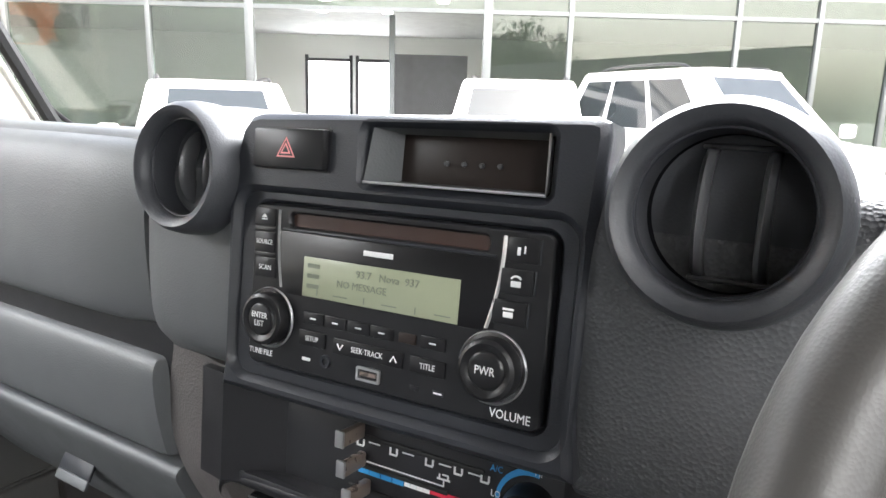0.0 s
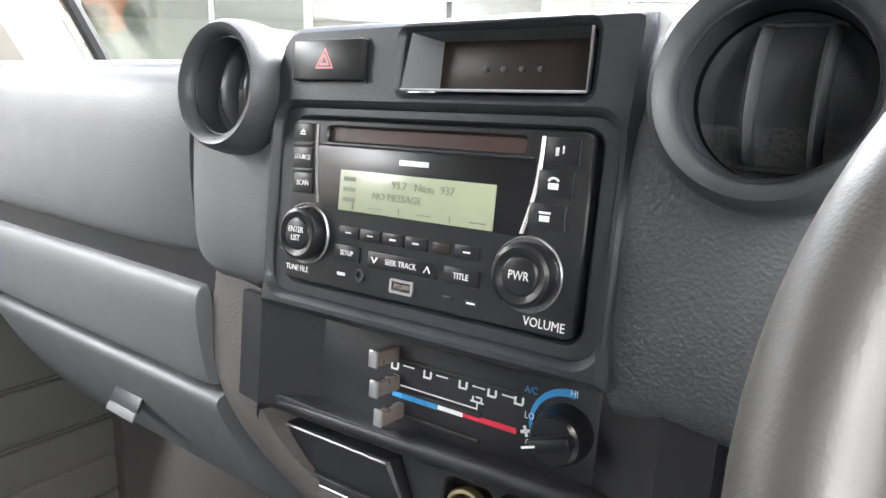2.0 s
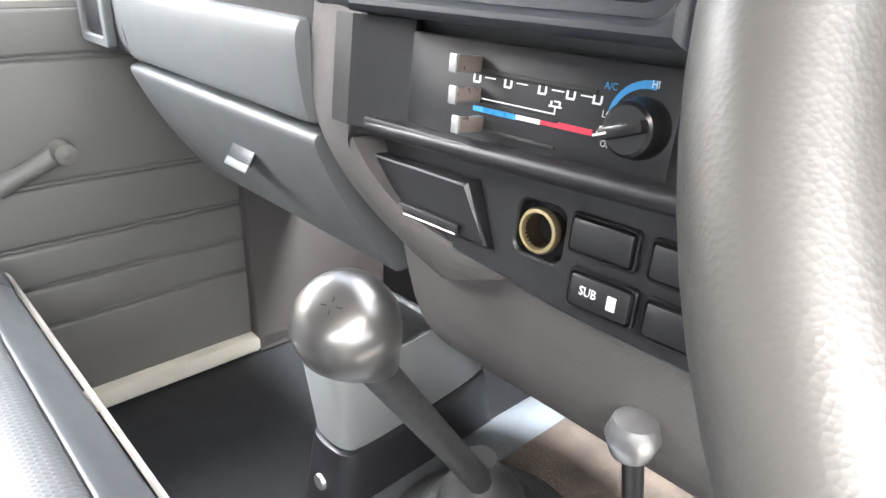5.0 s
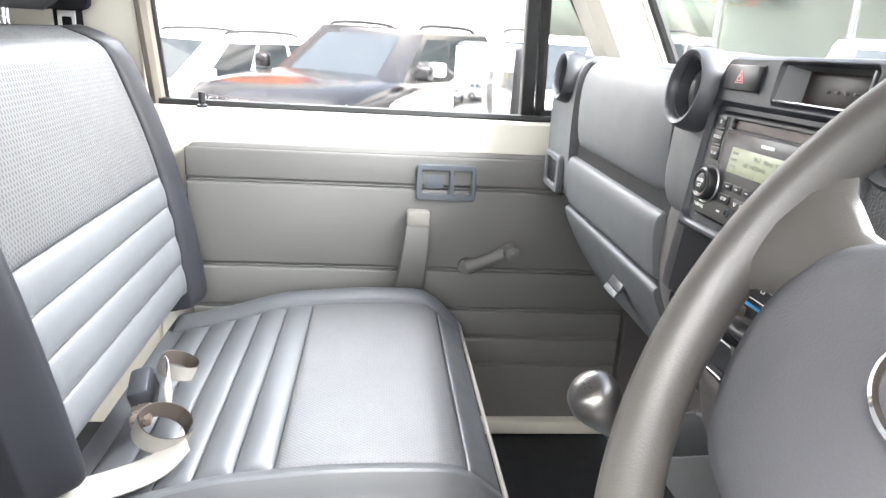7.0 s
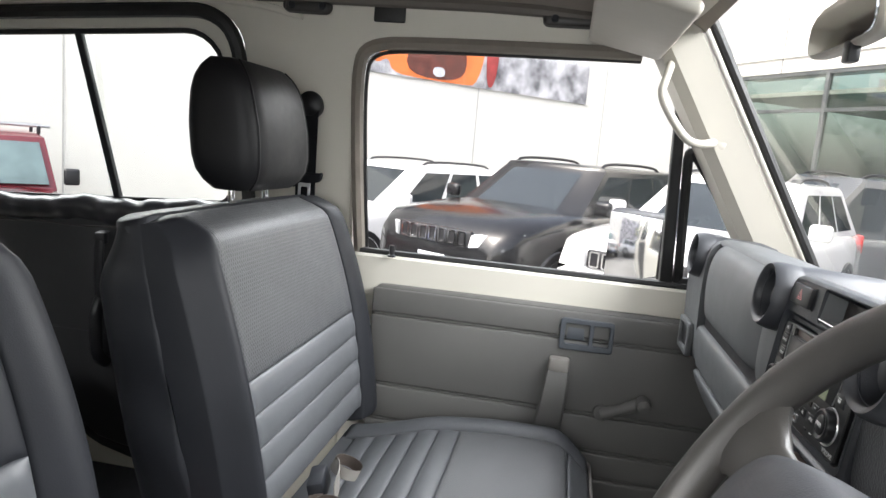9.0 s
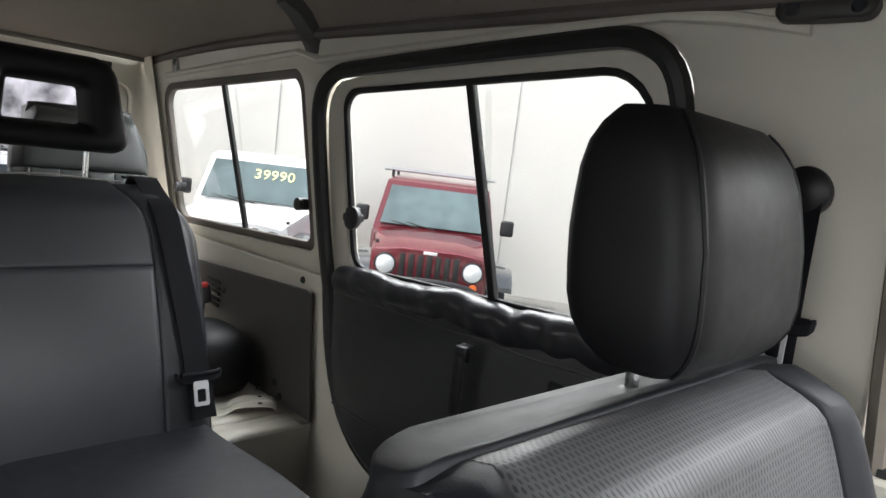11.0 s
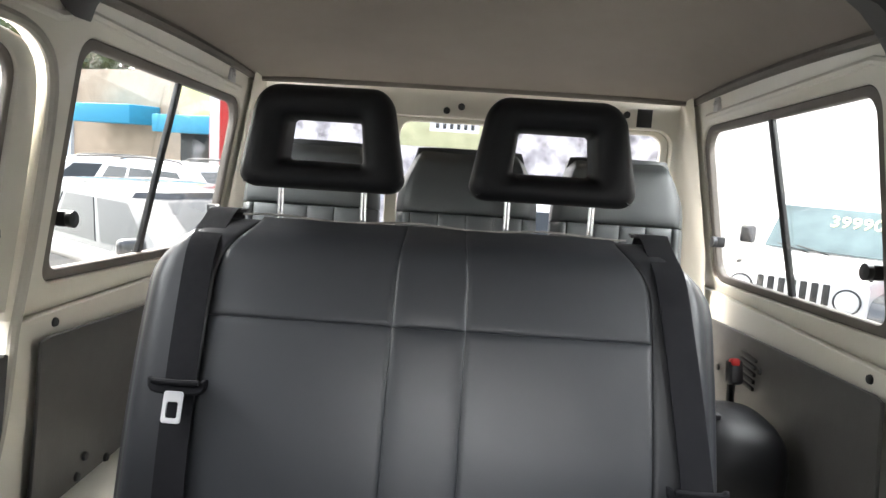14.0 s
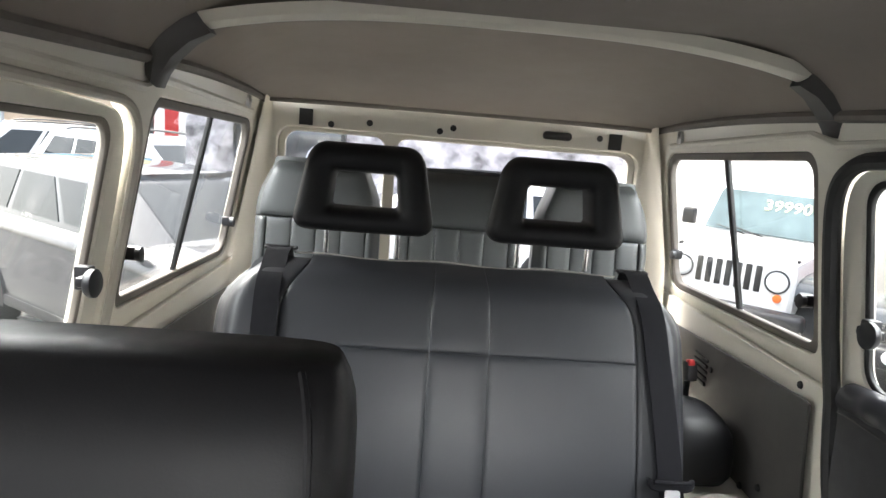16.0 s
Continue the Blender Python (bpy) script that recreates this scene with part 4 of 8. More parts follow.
    # headrests
    for hx in (0.204, -0.204):
        bm = bmesh.new()
        rows = []
        for y, g, hole in ((-0.040, -0.016, 0), (-0.030, -0.004, 0), (0.0, 0.0, 0), (0.024, -0.003, 0), (0.036, -0.012, 0), (0.040, -0.024, 0), (0.037, 0.014, 1), (0.026, 0.006, 1), (0.0, 0.001, 1), (-0.040, 0.0, 1)):
            ring = rounded(-0.066 - g, 0.066 + g, -0.042 - g, 0.033 + g, 0.008 + 0.5 * g, 7) if hole else rounded(-0.135 - g, 0.135 + g, -0.094 - g, 0.096 + g, (0.040, 0.040, 0.032, 0.032), 7)
            rows.append([bm.verts.new((hx + px * (1.0 - 0.13 * pz / 0.095), -0.255 + y - 0.10 * pz, 1.008 + pz * 0.97)) for px, pz in ring])
        rows.append(rows[0])
        for A, Bq in zip(rows, rows[1:]):
            for k in range(len(A)):
                j = (k + 1) % len(A)
                bm.faces.new((A[k], A[j], Bq[j], Bq[k]))
        h = part("headrest", bm, BLACKVINYL, b, "black vinyl headrest with window", smooth=60)
        for sx in (-1, 1):
            part("corner_seam", tube(bmesh.new(), [(hx + sx * x, -0.255 + y, 1.006 + z) for x, y, z in ((0.082, 0.0385, -0.046), (0.112, 0.0445, -0.066), (0.134, 0.034, -0.080))], 0.0014, 5), BLACKVINYL, h)
        for s in (-1, 1):
            part("post", lathe(bmesh.new(), [(0.0055, 0), (0.0055, 0.09)], pose(hx + 0.075 * s, -0.25, 0.845), 16), CHROME, b, "bright steel post")
            part("post_collar", rbox((hx + 0.075 * s, -0.25, 0.856), (0.034, 0.026, 0.012), 0.003), BLACKPLASTIC, b)
    return b


rear_bench()


def webbing(pts, w, t=0.0016, across=Vector((1, 0, 0))):
    pts = [Vector(p) for p in pts]
    return loft(bmesh.new(), [[p + across * w / 2, p - across * w / 2, p - across * w / 2 + Vector((0, -t, -t)), p + across * w / 2 + Vector((0, -t, -t))] for p in pts])


def tongue(parent, m):
    body = plate(rounded(-0.015, 0.015, -0.042, 0.006, 0.005), [rounded(-0.0085, 0.0085, -0.034, -0.010, 0.003)], lambda a, b, t: m @ Vector((a, 0.010 - t, b)), 0.003, 0.0006)
    part("tongue_plate", body, STEEL, parent, "bright steel tongue plate")
    wing = smooth_line([(-0.047, 0.026), (-0.040, 0.026), (-0.034, 0.019), (0.034, 0.019), (0.040, 0.026), (0.047, 0.026), (0.044, 0.006), (0.026, 0.000), (-0.026, 0.000), (-0.044, 0.006)], 1, True)
    part("tongue_grip", plate(wing, [], lambda a, b, t: m @ Vector((a, 0.007 - t, b)), 0.014, 0.003), BELT, parent)
    part("grip_bar", put(tube(bmesh.new(), [(-0.036, 0.009, 0.020), (0.0, 0.011, 0.019), (0.036, 0.009, 0.020)], 0.0045, 8), m), BELT, parent)


for x0, x1, zt in ((0.428, 0.424, 1.105), (-0.33, -0.372, 1.000)):
    belt = thing("seat_belt", "black webbing seat belt over the bench back", "seat belt", (0, 0, 0))
    over = []
    for v in (0.965, 0.90, 0.80, 0.65, 0.50, 0.36, 0.20):
        yl = 0.035 + 0.02 * math.sin(math.pi * v) - 0.055 * step(0.86, 1, v) ** 2 + 0.016
        q = Matrix.Rotation(radians(19), 3, "X") @ Vector((0, yl, 0.60 * v))
        over.append((x0 + (x1 - x0) * (0.965 - v) / 0.6, -1.80 + q.y, 0.80 + q.z))
    line = smooth_line([(x0, -2.075, 1.345), (x0, -2.055, 1.374), (x0, -2.02, 1.376)] + over, 2)
    part("webbing", webbing(line, 0.048), BELT, belt)
    part("guide", plate(rounded(-0.034, 0.034, -0.012, 0.012, 0.004), [rounded(-0.027, 0.027, -0.005, 0.005, 0.002)], lambda a, b, t: Vector((x0 + a, -2.052 + b, 1.368 + t)), 0.006, 0.001), BLACKPLASTIC, belt)
    yt = min(over, key=lambda p: abs(p[2] - zt))[1]
    tongue(belt, pose(x1, yt + 0.012, zt, 19))


THIRDGREY = material("green_grey_vinyl", (0.048, 0.052, 0.052), 0.45, vary=0.1, scale=5, fine=0.15, fine_scale=600)


def third_row_seat(x0, x1, label):
    s = thing("third_row_seat", label, "car seat", ((x0 + x1) / 2, -2.62, 0.78), group="third row seats")
    hw = abs(x1 - x0) / 2
    M = Matrix.Translation((0, -0.10, 0.10)) @ Matrix.Rotation(radians(10), 4, "X")

    def W(v):
        return hw * (1 - 0.04 * v) - 0.045 * step(0.70, 1.0, v) ** 1.8 * hw / 0.2

    def B(x, v):
        return M @ Vector((x * W(v), 0.04 - 0.05 * step(0.9, 1, v) ** 2 - 0.04 * step(0.8, 1, abs(x)) ** 2, 0.64 * v))

    inn = M.to_3x3() @ Vector((0, -1, 0))
    part("back_panel", patch(B, -1, 1, 0.70, 0.99, 0.012, 0.04, 18, 14, 0.03, inn), THIRDGREY, s)
    for k in range(4):
        part("back_pleat", patch(B, -0.78 + 0.39 * k, -0.391 + 0.39 * k, 0.05, 0.695, 0.006, 0.04, 8, 16, 0.02, inn), THIRDGREY, s)
    for q in (-1, 1):
        part("back_bolster", patch(B, 0.785 * q, q, 0.02, 0.695, 0.010, 0.04, 8, 16, 0.02, inn), THIRDGREY, s)
    rings = []
    for v in [k / 12 for k in range(13)]:
        w, d = W(v) - 0.002, 0.055
        rings.append([M @ Vector((x, y, 0.64 * v)) for x, y in smooth_line([(-w, 0.01), (w, 0.01), (w, -d), (-w, -d)], 2, True)])
    part("back_shell", loft(bmesh.new(), rings), THIRDGREY, s)
    rings = []
    for z, g in ((0.0, -0.03), (0.04, 0), (0.11, 0.0), (0.15, -0.02)):
        rings.append([Vector((x, y, z)) for x, y in smooth_line([(-hw - g, -0.10), (hw + g, -0.10), (hw + g, 0.32), (-hw - g, 0.32)], 3, True)])
    part("cushion", loft(bmesh.new(), rings), THIRDGREY, s)
    return s


third_row_seat(0.245, 0.655, "high-backed grey leatherette third-row seat")
third_row_seat(-0.215, 0.205, "high-backed grey leatherette third-row seat in the middle")
third_row_seat(-0.635, -0.245, "high-backed grey leatherette third-row seat")


# ---- dashboard ----
LCD = material("green_grey_lcd", (0.30, 0.325, 0.225), 0.25, vary=0.04, scale=20)
LCDINK = material("lcd_ink", (0.16, 0.18, 0.13), 0.4, vary=0.05)
SMOKED = material("smoked_display", (0.022, 0.016, 0.014), 0.36, spec=0.3, vary=0.1, scale=15)
KEYBLACK = material("satin_black_keys", (0.010, 0.010, 0.011), 0.34, spec=0.4, vary=0.1, scale=10)
BROWNCHROME = material("dusty_chrome_tip", (0.26, 0.21, 0.18), 0.28, metal=0.6, vary=0.05, scale=10)
KNEEGREY = material("brown_grey_knee_panel", (0.075, 0.068, 0.066), 0.5, vary=0.06, scale=6, cell=0.3, cell_scale=500)
dash = thing("dashboard", "grey moulded plastic dashboard with black centre fascia", "dashboard", (0, 0, 0))


def ramp_prof(top=1.298):
    return smooth_line([(0.30, 1.225), (0.12, top - 0.012), (0.06, top), (0.025, top - 0.004), (0.008, top - 0.03), (0.003, 1.22), (0.012, 1.16), (0.03, 1.05), (0.07, 0.94), (0.14, 0.86), (0.30, 0.83)], 2)


part("core_moulding", extrude_x([(y + 0.024, z - 0.008) for y, z in ramp_prof()], -0.735, 0.735, 12), DASHGREY, dash)
# top pad
part("top_pad", extrude_x(smooth_line([(0.31, 1.238), (0.13, 1.292), (0.06, 1.303), (0.03, 1.303), (0.022, 1.285), (0.31, 1.22)], 2), -0.60, -0.165, 6), DASHGREY, dash)
# airbag lid and the panels under it
lid = smooth_line([(0.04, 1.300), (0.012, 1.292), (-0.002, 1.268), (-0.006, 1.22), (-0.002, 1.165), (0.006, 1.152), (0.03, 1.150)], 2)
part("airbag_lid", extrude_x(lid, -0.572, -0.186, 10, lambda x, p: (p[0] + 0.012 * abs((x + 0.379) / 0.193) ** 8, p[1])), DASHGREY, dash, "smooth grey airbag lid")
part("airbag_mark", rbox((-0.40, -0.0015, 1.178), (0.075, 0.0015, 0.009), 0.0006), DASHDARK, dash)
part("recess_strip", extrude_x([(0.014, 1.155), (0.014, 1.110), (0.04, 1.110), (0.04, 1.155)], -0.575, -0.17), BLACKPLASTIC, dash, "dark strip under the airbag lid")
strip = smooth_line([(0.04, 1.131), (0.008, 1.130), (0.001, 1.118), (0.002, 1.09), (0.009, 1.048), (0.014, 1.041), (0.04, 1.040)], 2)
part("glovebox_rail", extrude_x(strip, -0.585, -0.172, 40, lambda x, p: (p[0] + 0.020 * max(0.0, (x + 0.186) / 0.014) ** 2, p[1])), DASHGREY, dash)
gl = smooth_line([(0.03, 1.036), (0.010, 1.034), (0.012, 1.02), (0.045, 0.955), (0.095, 0.885), (0.105, 0.875), (0.13, 0.88)], 2)
glove = part("glovebox_lid", extrude_x(gl, -0.60, -0.172, 8), DASHGREY, dash, "grey glovebox lid")
LT = Matrix.Translation((-0.352, 0.0335, 0.978)) @ Matrix.Rotation(radians(-30), 4, "X")
part("latch_plate", put(rbox((-0.008, 0.0005, 0.014), (0.060, 0.0016, 0.022), 0.0005), LT), DASHGREY, glove)
# flat dark plate painting the shade of the latch recess, which isn't modelled
part("latch_recess", put(rbox((0.002, 0.0005, -0.006), (0.050, 0.004, 0.020), 0.0015), LT), BEZEL, glove)
part("latch_tab", put(rbox((0.004, -0.0015, -0.019), (0.050, 0.004, 0.010), 0.0018), LT), DASHGREY, glove, "grey latch tab")
# end panel with the far vent and a pocket
endp = smooth_line([(0.05, 1.300), (0.018, 1.294), (0.004, 1.27), (0.0, 1.20), (0.002, 1.13), (0.006, 1.045), (0.04, 1.04)], 2)
part("end_panel", extrude_x(endp, -0.735, -0.588, 6), DASHGREY, dash)
part("end_pocket", plate(rounded(-0.715, -0.612, 1.052, 1.122, 0.008), [rounded(-0.700, -0.628, 1.064, 1.110, 0.005)], lambda a, b, t: Vector((a, -0.008 + t, b)), 0.012, 0.002), DASHGREY, dash)
part("pocket_floor", rbox((-0.664, 0.0, 1.087), (0.076, 0.004, 0.05), 0.001), BLACKPLASTIC, dash)
# centre column beside the fascia
col = smooth_line([(0.06, 1.302), (0.015, 1.298), (0.0, 1.27), (-0.005, 1.21), (-0.005, 1.168), (0.002, 1.148), (0.022, 1.136), (0.06, 1.133)], 2)
part("centre_side_panel", extrude_x(col + [(0.12, 1.133), (0.12, 1.28)], -0.180, -0.080, 4, lambda x, p: (p[0] + 0.010 * max(0.0, (-x - 0.160) / 0.020) ** 2, p[1])), DASHGREY, dash)
colr = smooth_line([(0.06, 1.302), (0.015, 1.298), (0.002, 1.27), (-0.003, 1.20), (-0.002, 1.150), (0.010, 1.130), (0.03, 1.120), (0.06, 1.118)], 2)
part("centre_side_panel", extrude_x(colr + [(0.12, 1.118), (0.12, 1.28)], 0.158, 0.305, 6), DASHDARK, dash, "pebbled dark dash panel")
part("under_panel", extrude_x([(0.03, 1.125), (0.024, 1.06), (0.034, 0.985), (0.08, 0.97), (0.08, 1.125)], 0.170, 0.305), BLACKPLASTIC, dash, "black panel below the pebbled one")
outer = smooth_line([(-0.200, 0.024, 1.150), (-0.194, 0.022, 1.096), (-0.186, 0.022, 1.050), (-0.161, 0.024, 1.015), (-0.125, 0.030, 0.985), (-0.085, 0.036, 0.960), (-0.040, 0.044, 0.940)], 2)
inner = smooth_line([(-0.094, 0.010, 1.140), (-0.100, 0.004, 1.090), (-0.112, 0.002, 1.060), (-0.096, 0.008, 1.028), (-0.064, 0.018, 0.998), (-0.016, 0.030, 0.982), (0.046, 0.044, 0.975)], 2)
rings = []
for a, b in zip(outer, inner):
    a, b = Vector(a), Vector(b)
    rings.append([a + Vector((0, 0.03, 0)), a, a.lerp(b, 0.15) + Vector((0, -0.005, 0)), a.lerp(b, 0.5) + Vector((0, -0.006, 0)), a.lerp(b, 0.85) + Vector((0, -0.004, 0)), b, b + Vector((0, 0.03, 0))])
part("console_cheek", loft(bmesh.new(), rings), KNEEGREY, dash, "brown-grey console cheek", smooth=60)


def face_frame(at, tilt):
    """The centre stack leans back and is turned a little about its own axes."""
    return Matrix.Translation(at) @ Matrix.Rotation(radians(1.67), 4, "Z") @ Matrix.Rotation(radians(tilt), 4, "X") @ Matrix.Rotation(radians(-0.8), 4, "Y")


RAD = face_frame((0.0427, 0.0016, 1.2149), -7.6)
HV = face_frame((0.045, 0.026, 1.096), -6)
LOW = face_frame((0.03, 0.034, 1.010), -6)


def on_face(m, out=0.0):
    """Places plates in the plane of a face: across, up, and depth behind it."""
    return lambda a, b, t: m @ Vector((a, -out + t, b))


fasc = [(-0.1190, -0.070), (-0.1175, -0.056), (-0.1165, -0.045), (-0.1185, 0.0), (-0.1200, 0.047), (-0.1140, 0.085), (-0.1110, 0.096), (-0.1040, 0.104), (-0.096, 0.106), (0.115, 0.1075), (0.1215, 0.105), (0.1225, 0.098), (0.119, 0.036), (0.117, -0.045), (0.1185, -0.056), (0.1200, -0.070)]
holes = [rounded(-0.1085, 0.1115, -0.0580, 0.0575, 0.012), rounded(-0.0150, 0.0945, 0.0680, 0.0990, 0.003)]
part("centre_fascia", plate(fasc, holes, on_face(RAD, 0.0125), 0.034, 0.0045), BEZEL, dash, "black plastic centre fascia")
part("radio_surround", plate(rounded(-0.1105, 0.1135, -0.0600, 0.0595, 0.014), [rounded(-0.0965, 0.1025, -0.0500, 0.0515, 0.008)], on_face(RAD, 0.0075), 0.010, 0.002), BEZEL, dash)
# shelf under the heater controls: slanted ends, floor and rounded lip
lp = smooth_line([(-0.156, -0.006, -0.060), (-0.158, -0.012, -0.046), (-0.150, -0.016, -0.034), (-0.134, -0.019, -0.0305), (-0.083, -0.020, -0.030), (0.025, -0.020, -0.0275), (0.113, -0.020, -0.0250), (0.150, -0.020, -0.0240), (0.170, -0.014, -0.0245)], 2)
part("shelf_lip", loft(bmesh.new(), [[HV @ Vector((x, y + a, z + b)) for a, b in ((0.030, 0.003), (0.006, 0.0045), (0.001, 0.0035), (-0.002, 0.0), (-0.0015, -0.005), (0.003, -0.009), (0.030, -0.010))] for x, y, z in lp]), BLACKPLASTIC, dash, smooth=60)
part("shelf_floor", put(rbox((0.0, -0.006, -0.029), (0.30, 0.030, 0.006), 0.001), HV), BLACKPLASTIC, dash)
for sx in (-1, 1):
    sh = [(sx * 0.101, -0.003), (sx * 0.140, -0.028), (sx * 0.165, -0.024), (sx * 0.165, 0.004), (sx * 0.101, 0.004)]
    part("shelf_end", loft(bmesh.new(), [[HV @ Vector((x, y, z)) for x, y in sh] for z in (-0.034, 0.044)]), BLACKPLASTIC, dash, smooth=0)
lowp = [(-0.156, 0.044), (-0.150, 0.030), (-0.128, -0.014), (-0.112, -0.026), (-0.01, -0.034), (0.05, -0.042), (0.175, -0.046), (0.180, 0.046)]
part("lower_fascia", plate(lowp, [rounded(0.010, 0.048, -0.012, 0.025, 0.008), [(-0.144, 0.0265), (-0.028, 0.0265), (-0.008, -0.0185), (-0.1195, -0.0175)]], on_face(LOW, 0.0), 0.02, 0.002), BLACKPLASTIC, dash, "black lower fascia")
part("socket_back", put(rbox((0.029, 0.018, 0.006), (0.05, 0.004, 0.05), 0.001), LOW), BLACKPLASTIC, dash)
part("knee_panel", extrude_x(smooth_line([(0.10, 0.985), (0.052, 0.972), (0.050, 0.95), (0.075, 0.86), (0.13, 0.80), (0.20, 0.80)], 2), -0.10, 0.60, 8), KNEEGREY, dash, "grey knee panel under the fascia")
ash = thing("ashtray", "black plastic ashtray drawer in the lower fascia", "ashtray", (0, 0, 0))
rings = []
for out, g in ((-0.012, 0.0), (0.004, 0.0), (0.0065, 0.002)):
    rings.append([LOW @ Vector((x + g * ax, -out - (0.006 if z > 0 else 0.0), z + g * az)) for x, z, ax, az in ((-0.1425, 0.0255, 1, -1), (-0.0295, 0.0255, -1, -1), (-0.0100, -0.0170, -1, 1), (-0.1185, -0.0165, 1, 1))])
part("drawer_front", loft(bmesh.new(), rings), BLACKPLASTIC, ash, smooth=30)
part("drawer_groove", put(rbox((-0.074, -0.0095, -0.010), (0.080, 0.004, 0.008), 0.0018), LOW), BLACKPLASTIC, ash)
part("drawer_trim", tube(bmesh.new(), [LOW @ Vector((x, -0.0128, 0.0240)) for x in (-0.141, -0.09, -0.0305)], 0.0010, 6), SATIN, ash)
part("groove_edge", tube(bmesh.new(), [LOW @ Vector((x, -0.0105, -0.0142)) for x in (-0.113, -0.07, -0.036)], 0.0008, 6), SATIN, ash)
# the socket well is far darker than its brass ring
DARKBRASS = material("dark_brown_brass", (0.035, 0.024, 0.014), 0.45, metal=0.4, vary=0.3, scale=60)
lighter = thing("lighter_socket", "brass rimmed lighter socket in the lower fascia", "socket", (0, 0, 0))
LS = LOW @ pose(0.0288, 0, 0.0066, 90)
part("bezel_ring", lathe(bmesh.new(), [(0.0118, -0.004), (0.0118, 0.0015), (0.0126, 0.003), (0.0148, 0.0026), (0.0160, 0.0), (0.0150, -0.004)], LS, 28, False), BRASS, lighter, "worn brass ring")
part("socket_well", lathe(bmesh.new(), [(0.0119, 0.001), (0.0110, -0.018), (0.0001, -0.019)], LS, 24, False), DARKBRASS, lighter)
part("contact", lathe(bmesh.new(), [(0, -0.019), (0.004, -0.019), (0.003, -0.012), (0, -0.011)], LS, 12), BLACKPLASTIC, lighter)
for cx, cz, txt in ((0.0785, 0.0152, ""), (0.1338, 0.0148, ""), (0.0840, -0.0195, "SUB"), (0.1370, -0.0200, "")):
    sw = thing("rocker_switch" if txt else "blank_switch_cover", "black fuel tank rocker switch in the lower fascia" if txt else "blank black switch cover in the lower fascia", "switch", (0, 0, 0))
    part("key", put(rbox((cx, -0.002, cz), (0.0435, 0.010, 0.0215), 0.003), LOW), BLACKPLASTIC, sw)
    part("key_rim", plate(rounded(cx - 0.0245, cx + 0.0245, cz - 0.0135, cz + 0.0135, 0.004), [rounded(cx - 0.0222, cx + 0.0222, cz - 0.0112, cz + 0.0112, 0.003)], on_face(LOW, 0.0045), 0.005, 0.001), GLOSSBLACK, sw)
    if txt:
        lettering("marking", "SUB", 0.0085, LOW @ pose(cx - 0.007, -0.0075, cz + 0.001, 90), WHITE, sw, squash=0.85)
        part("fuel_symbol", put(rbox((cx + 0.010, -0.0073, cz), (0.006, 0.0008, 0.009), 0.0002), LOW), WHITE, sw)

# hazard switch and clock
hz = thing("hazard_switch", "black hazard light push switch with red triangle", "switch", (0, 0, 0))
part("button", put(rbox((-0.0672, -0.0125, 0.0846), (0.0545, 0.010, 0.0235), 0.0016), RAD), KEYBLACK, hz)
part("button_frame", plate(rounded(-0.0962, -0.0382, 0.0714, 0.0978, 0.002), [rounded(-0.0946, -0.0398, 0.0728, 0.0964, 0.001)], on_face(RAD, 0.0130), 0.006), BLACKPLASTIC, hz)
for k, c in ((0.0072, REDP), (0.0056, KEYBLACK), (0.0040, REDP), (0.0024, KEYBLACK)):
    tri = [(-0.0680 - k, 0.0838 - k * 0.62), (-0.0680 + k, 0.0838 - k * 0.62), (-0.0680, 0.0838 + k * 1.05)]
    part("triangle", plate(tri, [], on_face(RAD, 0.0177 + (0.0072 - k) * 0.06), 0.0006), c if c is not REDP else material("pink_red_print", (0.75, 0.25, 0.25), 0.5), hz)
ck = thing("clock_display", "smoked digital clock display in the fascia", "clock", (0, 0, 0))
part("window", put(rbox((0.0450, 0.006, 0.0830), (0.096, 0.004, 0.032), 0.001), RAD), SMOKED, ck)
bm = bmesh.new()
oc = [(-0.0145, 0.0685), (0.0940, 0.0685), (0.0940, 0.0985), (-0.0095, 0.0990)]
ic = [(0.0005, 0.0705), (0.0895, 0.0705), (0.0895, 0.0965), (0.0010, 0.0970)]
for i in range(4):
    j = (i + 1) % 4
    bm.faces.new([bm.verts.new(RAD @ Vector((p[0], d, p[1]))) for p, d in ((oc[i], -0.0122), (oc[j], -0.0122), (ic[j], 0.0042), (ic[i], 0.0042))])
part("reveal", bm, DASHGREY, ck)
part("reveal_edge", tube(bmesh.new(), [RAD @ Vector((x, -0.0126, z)) for x, z in ((-0.0145, 0.0685), (0.0940, 0.0685), (0.0940, 0.0985))], 0.0008, 6), SATIN, ck)
for k in range(4):
    part("push_button", lathe(bmesh.new(), [(0, -0.001), (0.0016, -0.001), (0.0014, 0.0012), (0, 0.0015)], RAD @ pose(0.0294 + 0.0107 * k, 0.0035, 0.0820, 90), 10), DASHDARK, ck)


# near-black and dull: the shade deep in the outlet is put into the colour
VENTHOLE = material("vent_barrel_shade_black", (0.004, 0.004, 0.005), 0.9, vary=0.1, spec=0.1)
VANE = material("shiny_vane_plastic", (0.070, 0.071, 0.074), 0.30, vary=0.1, scale=10)


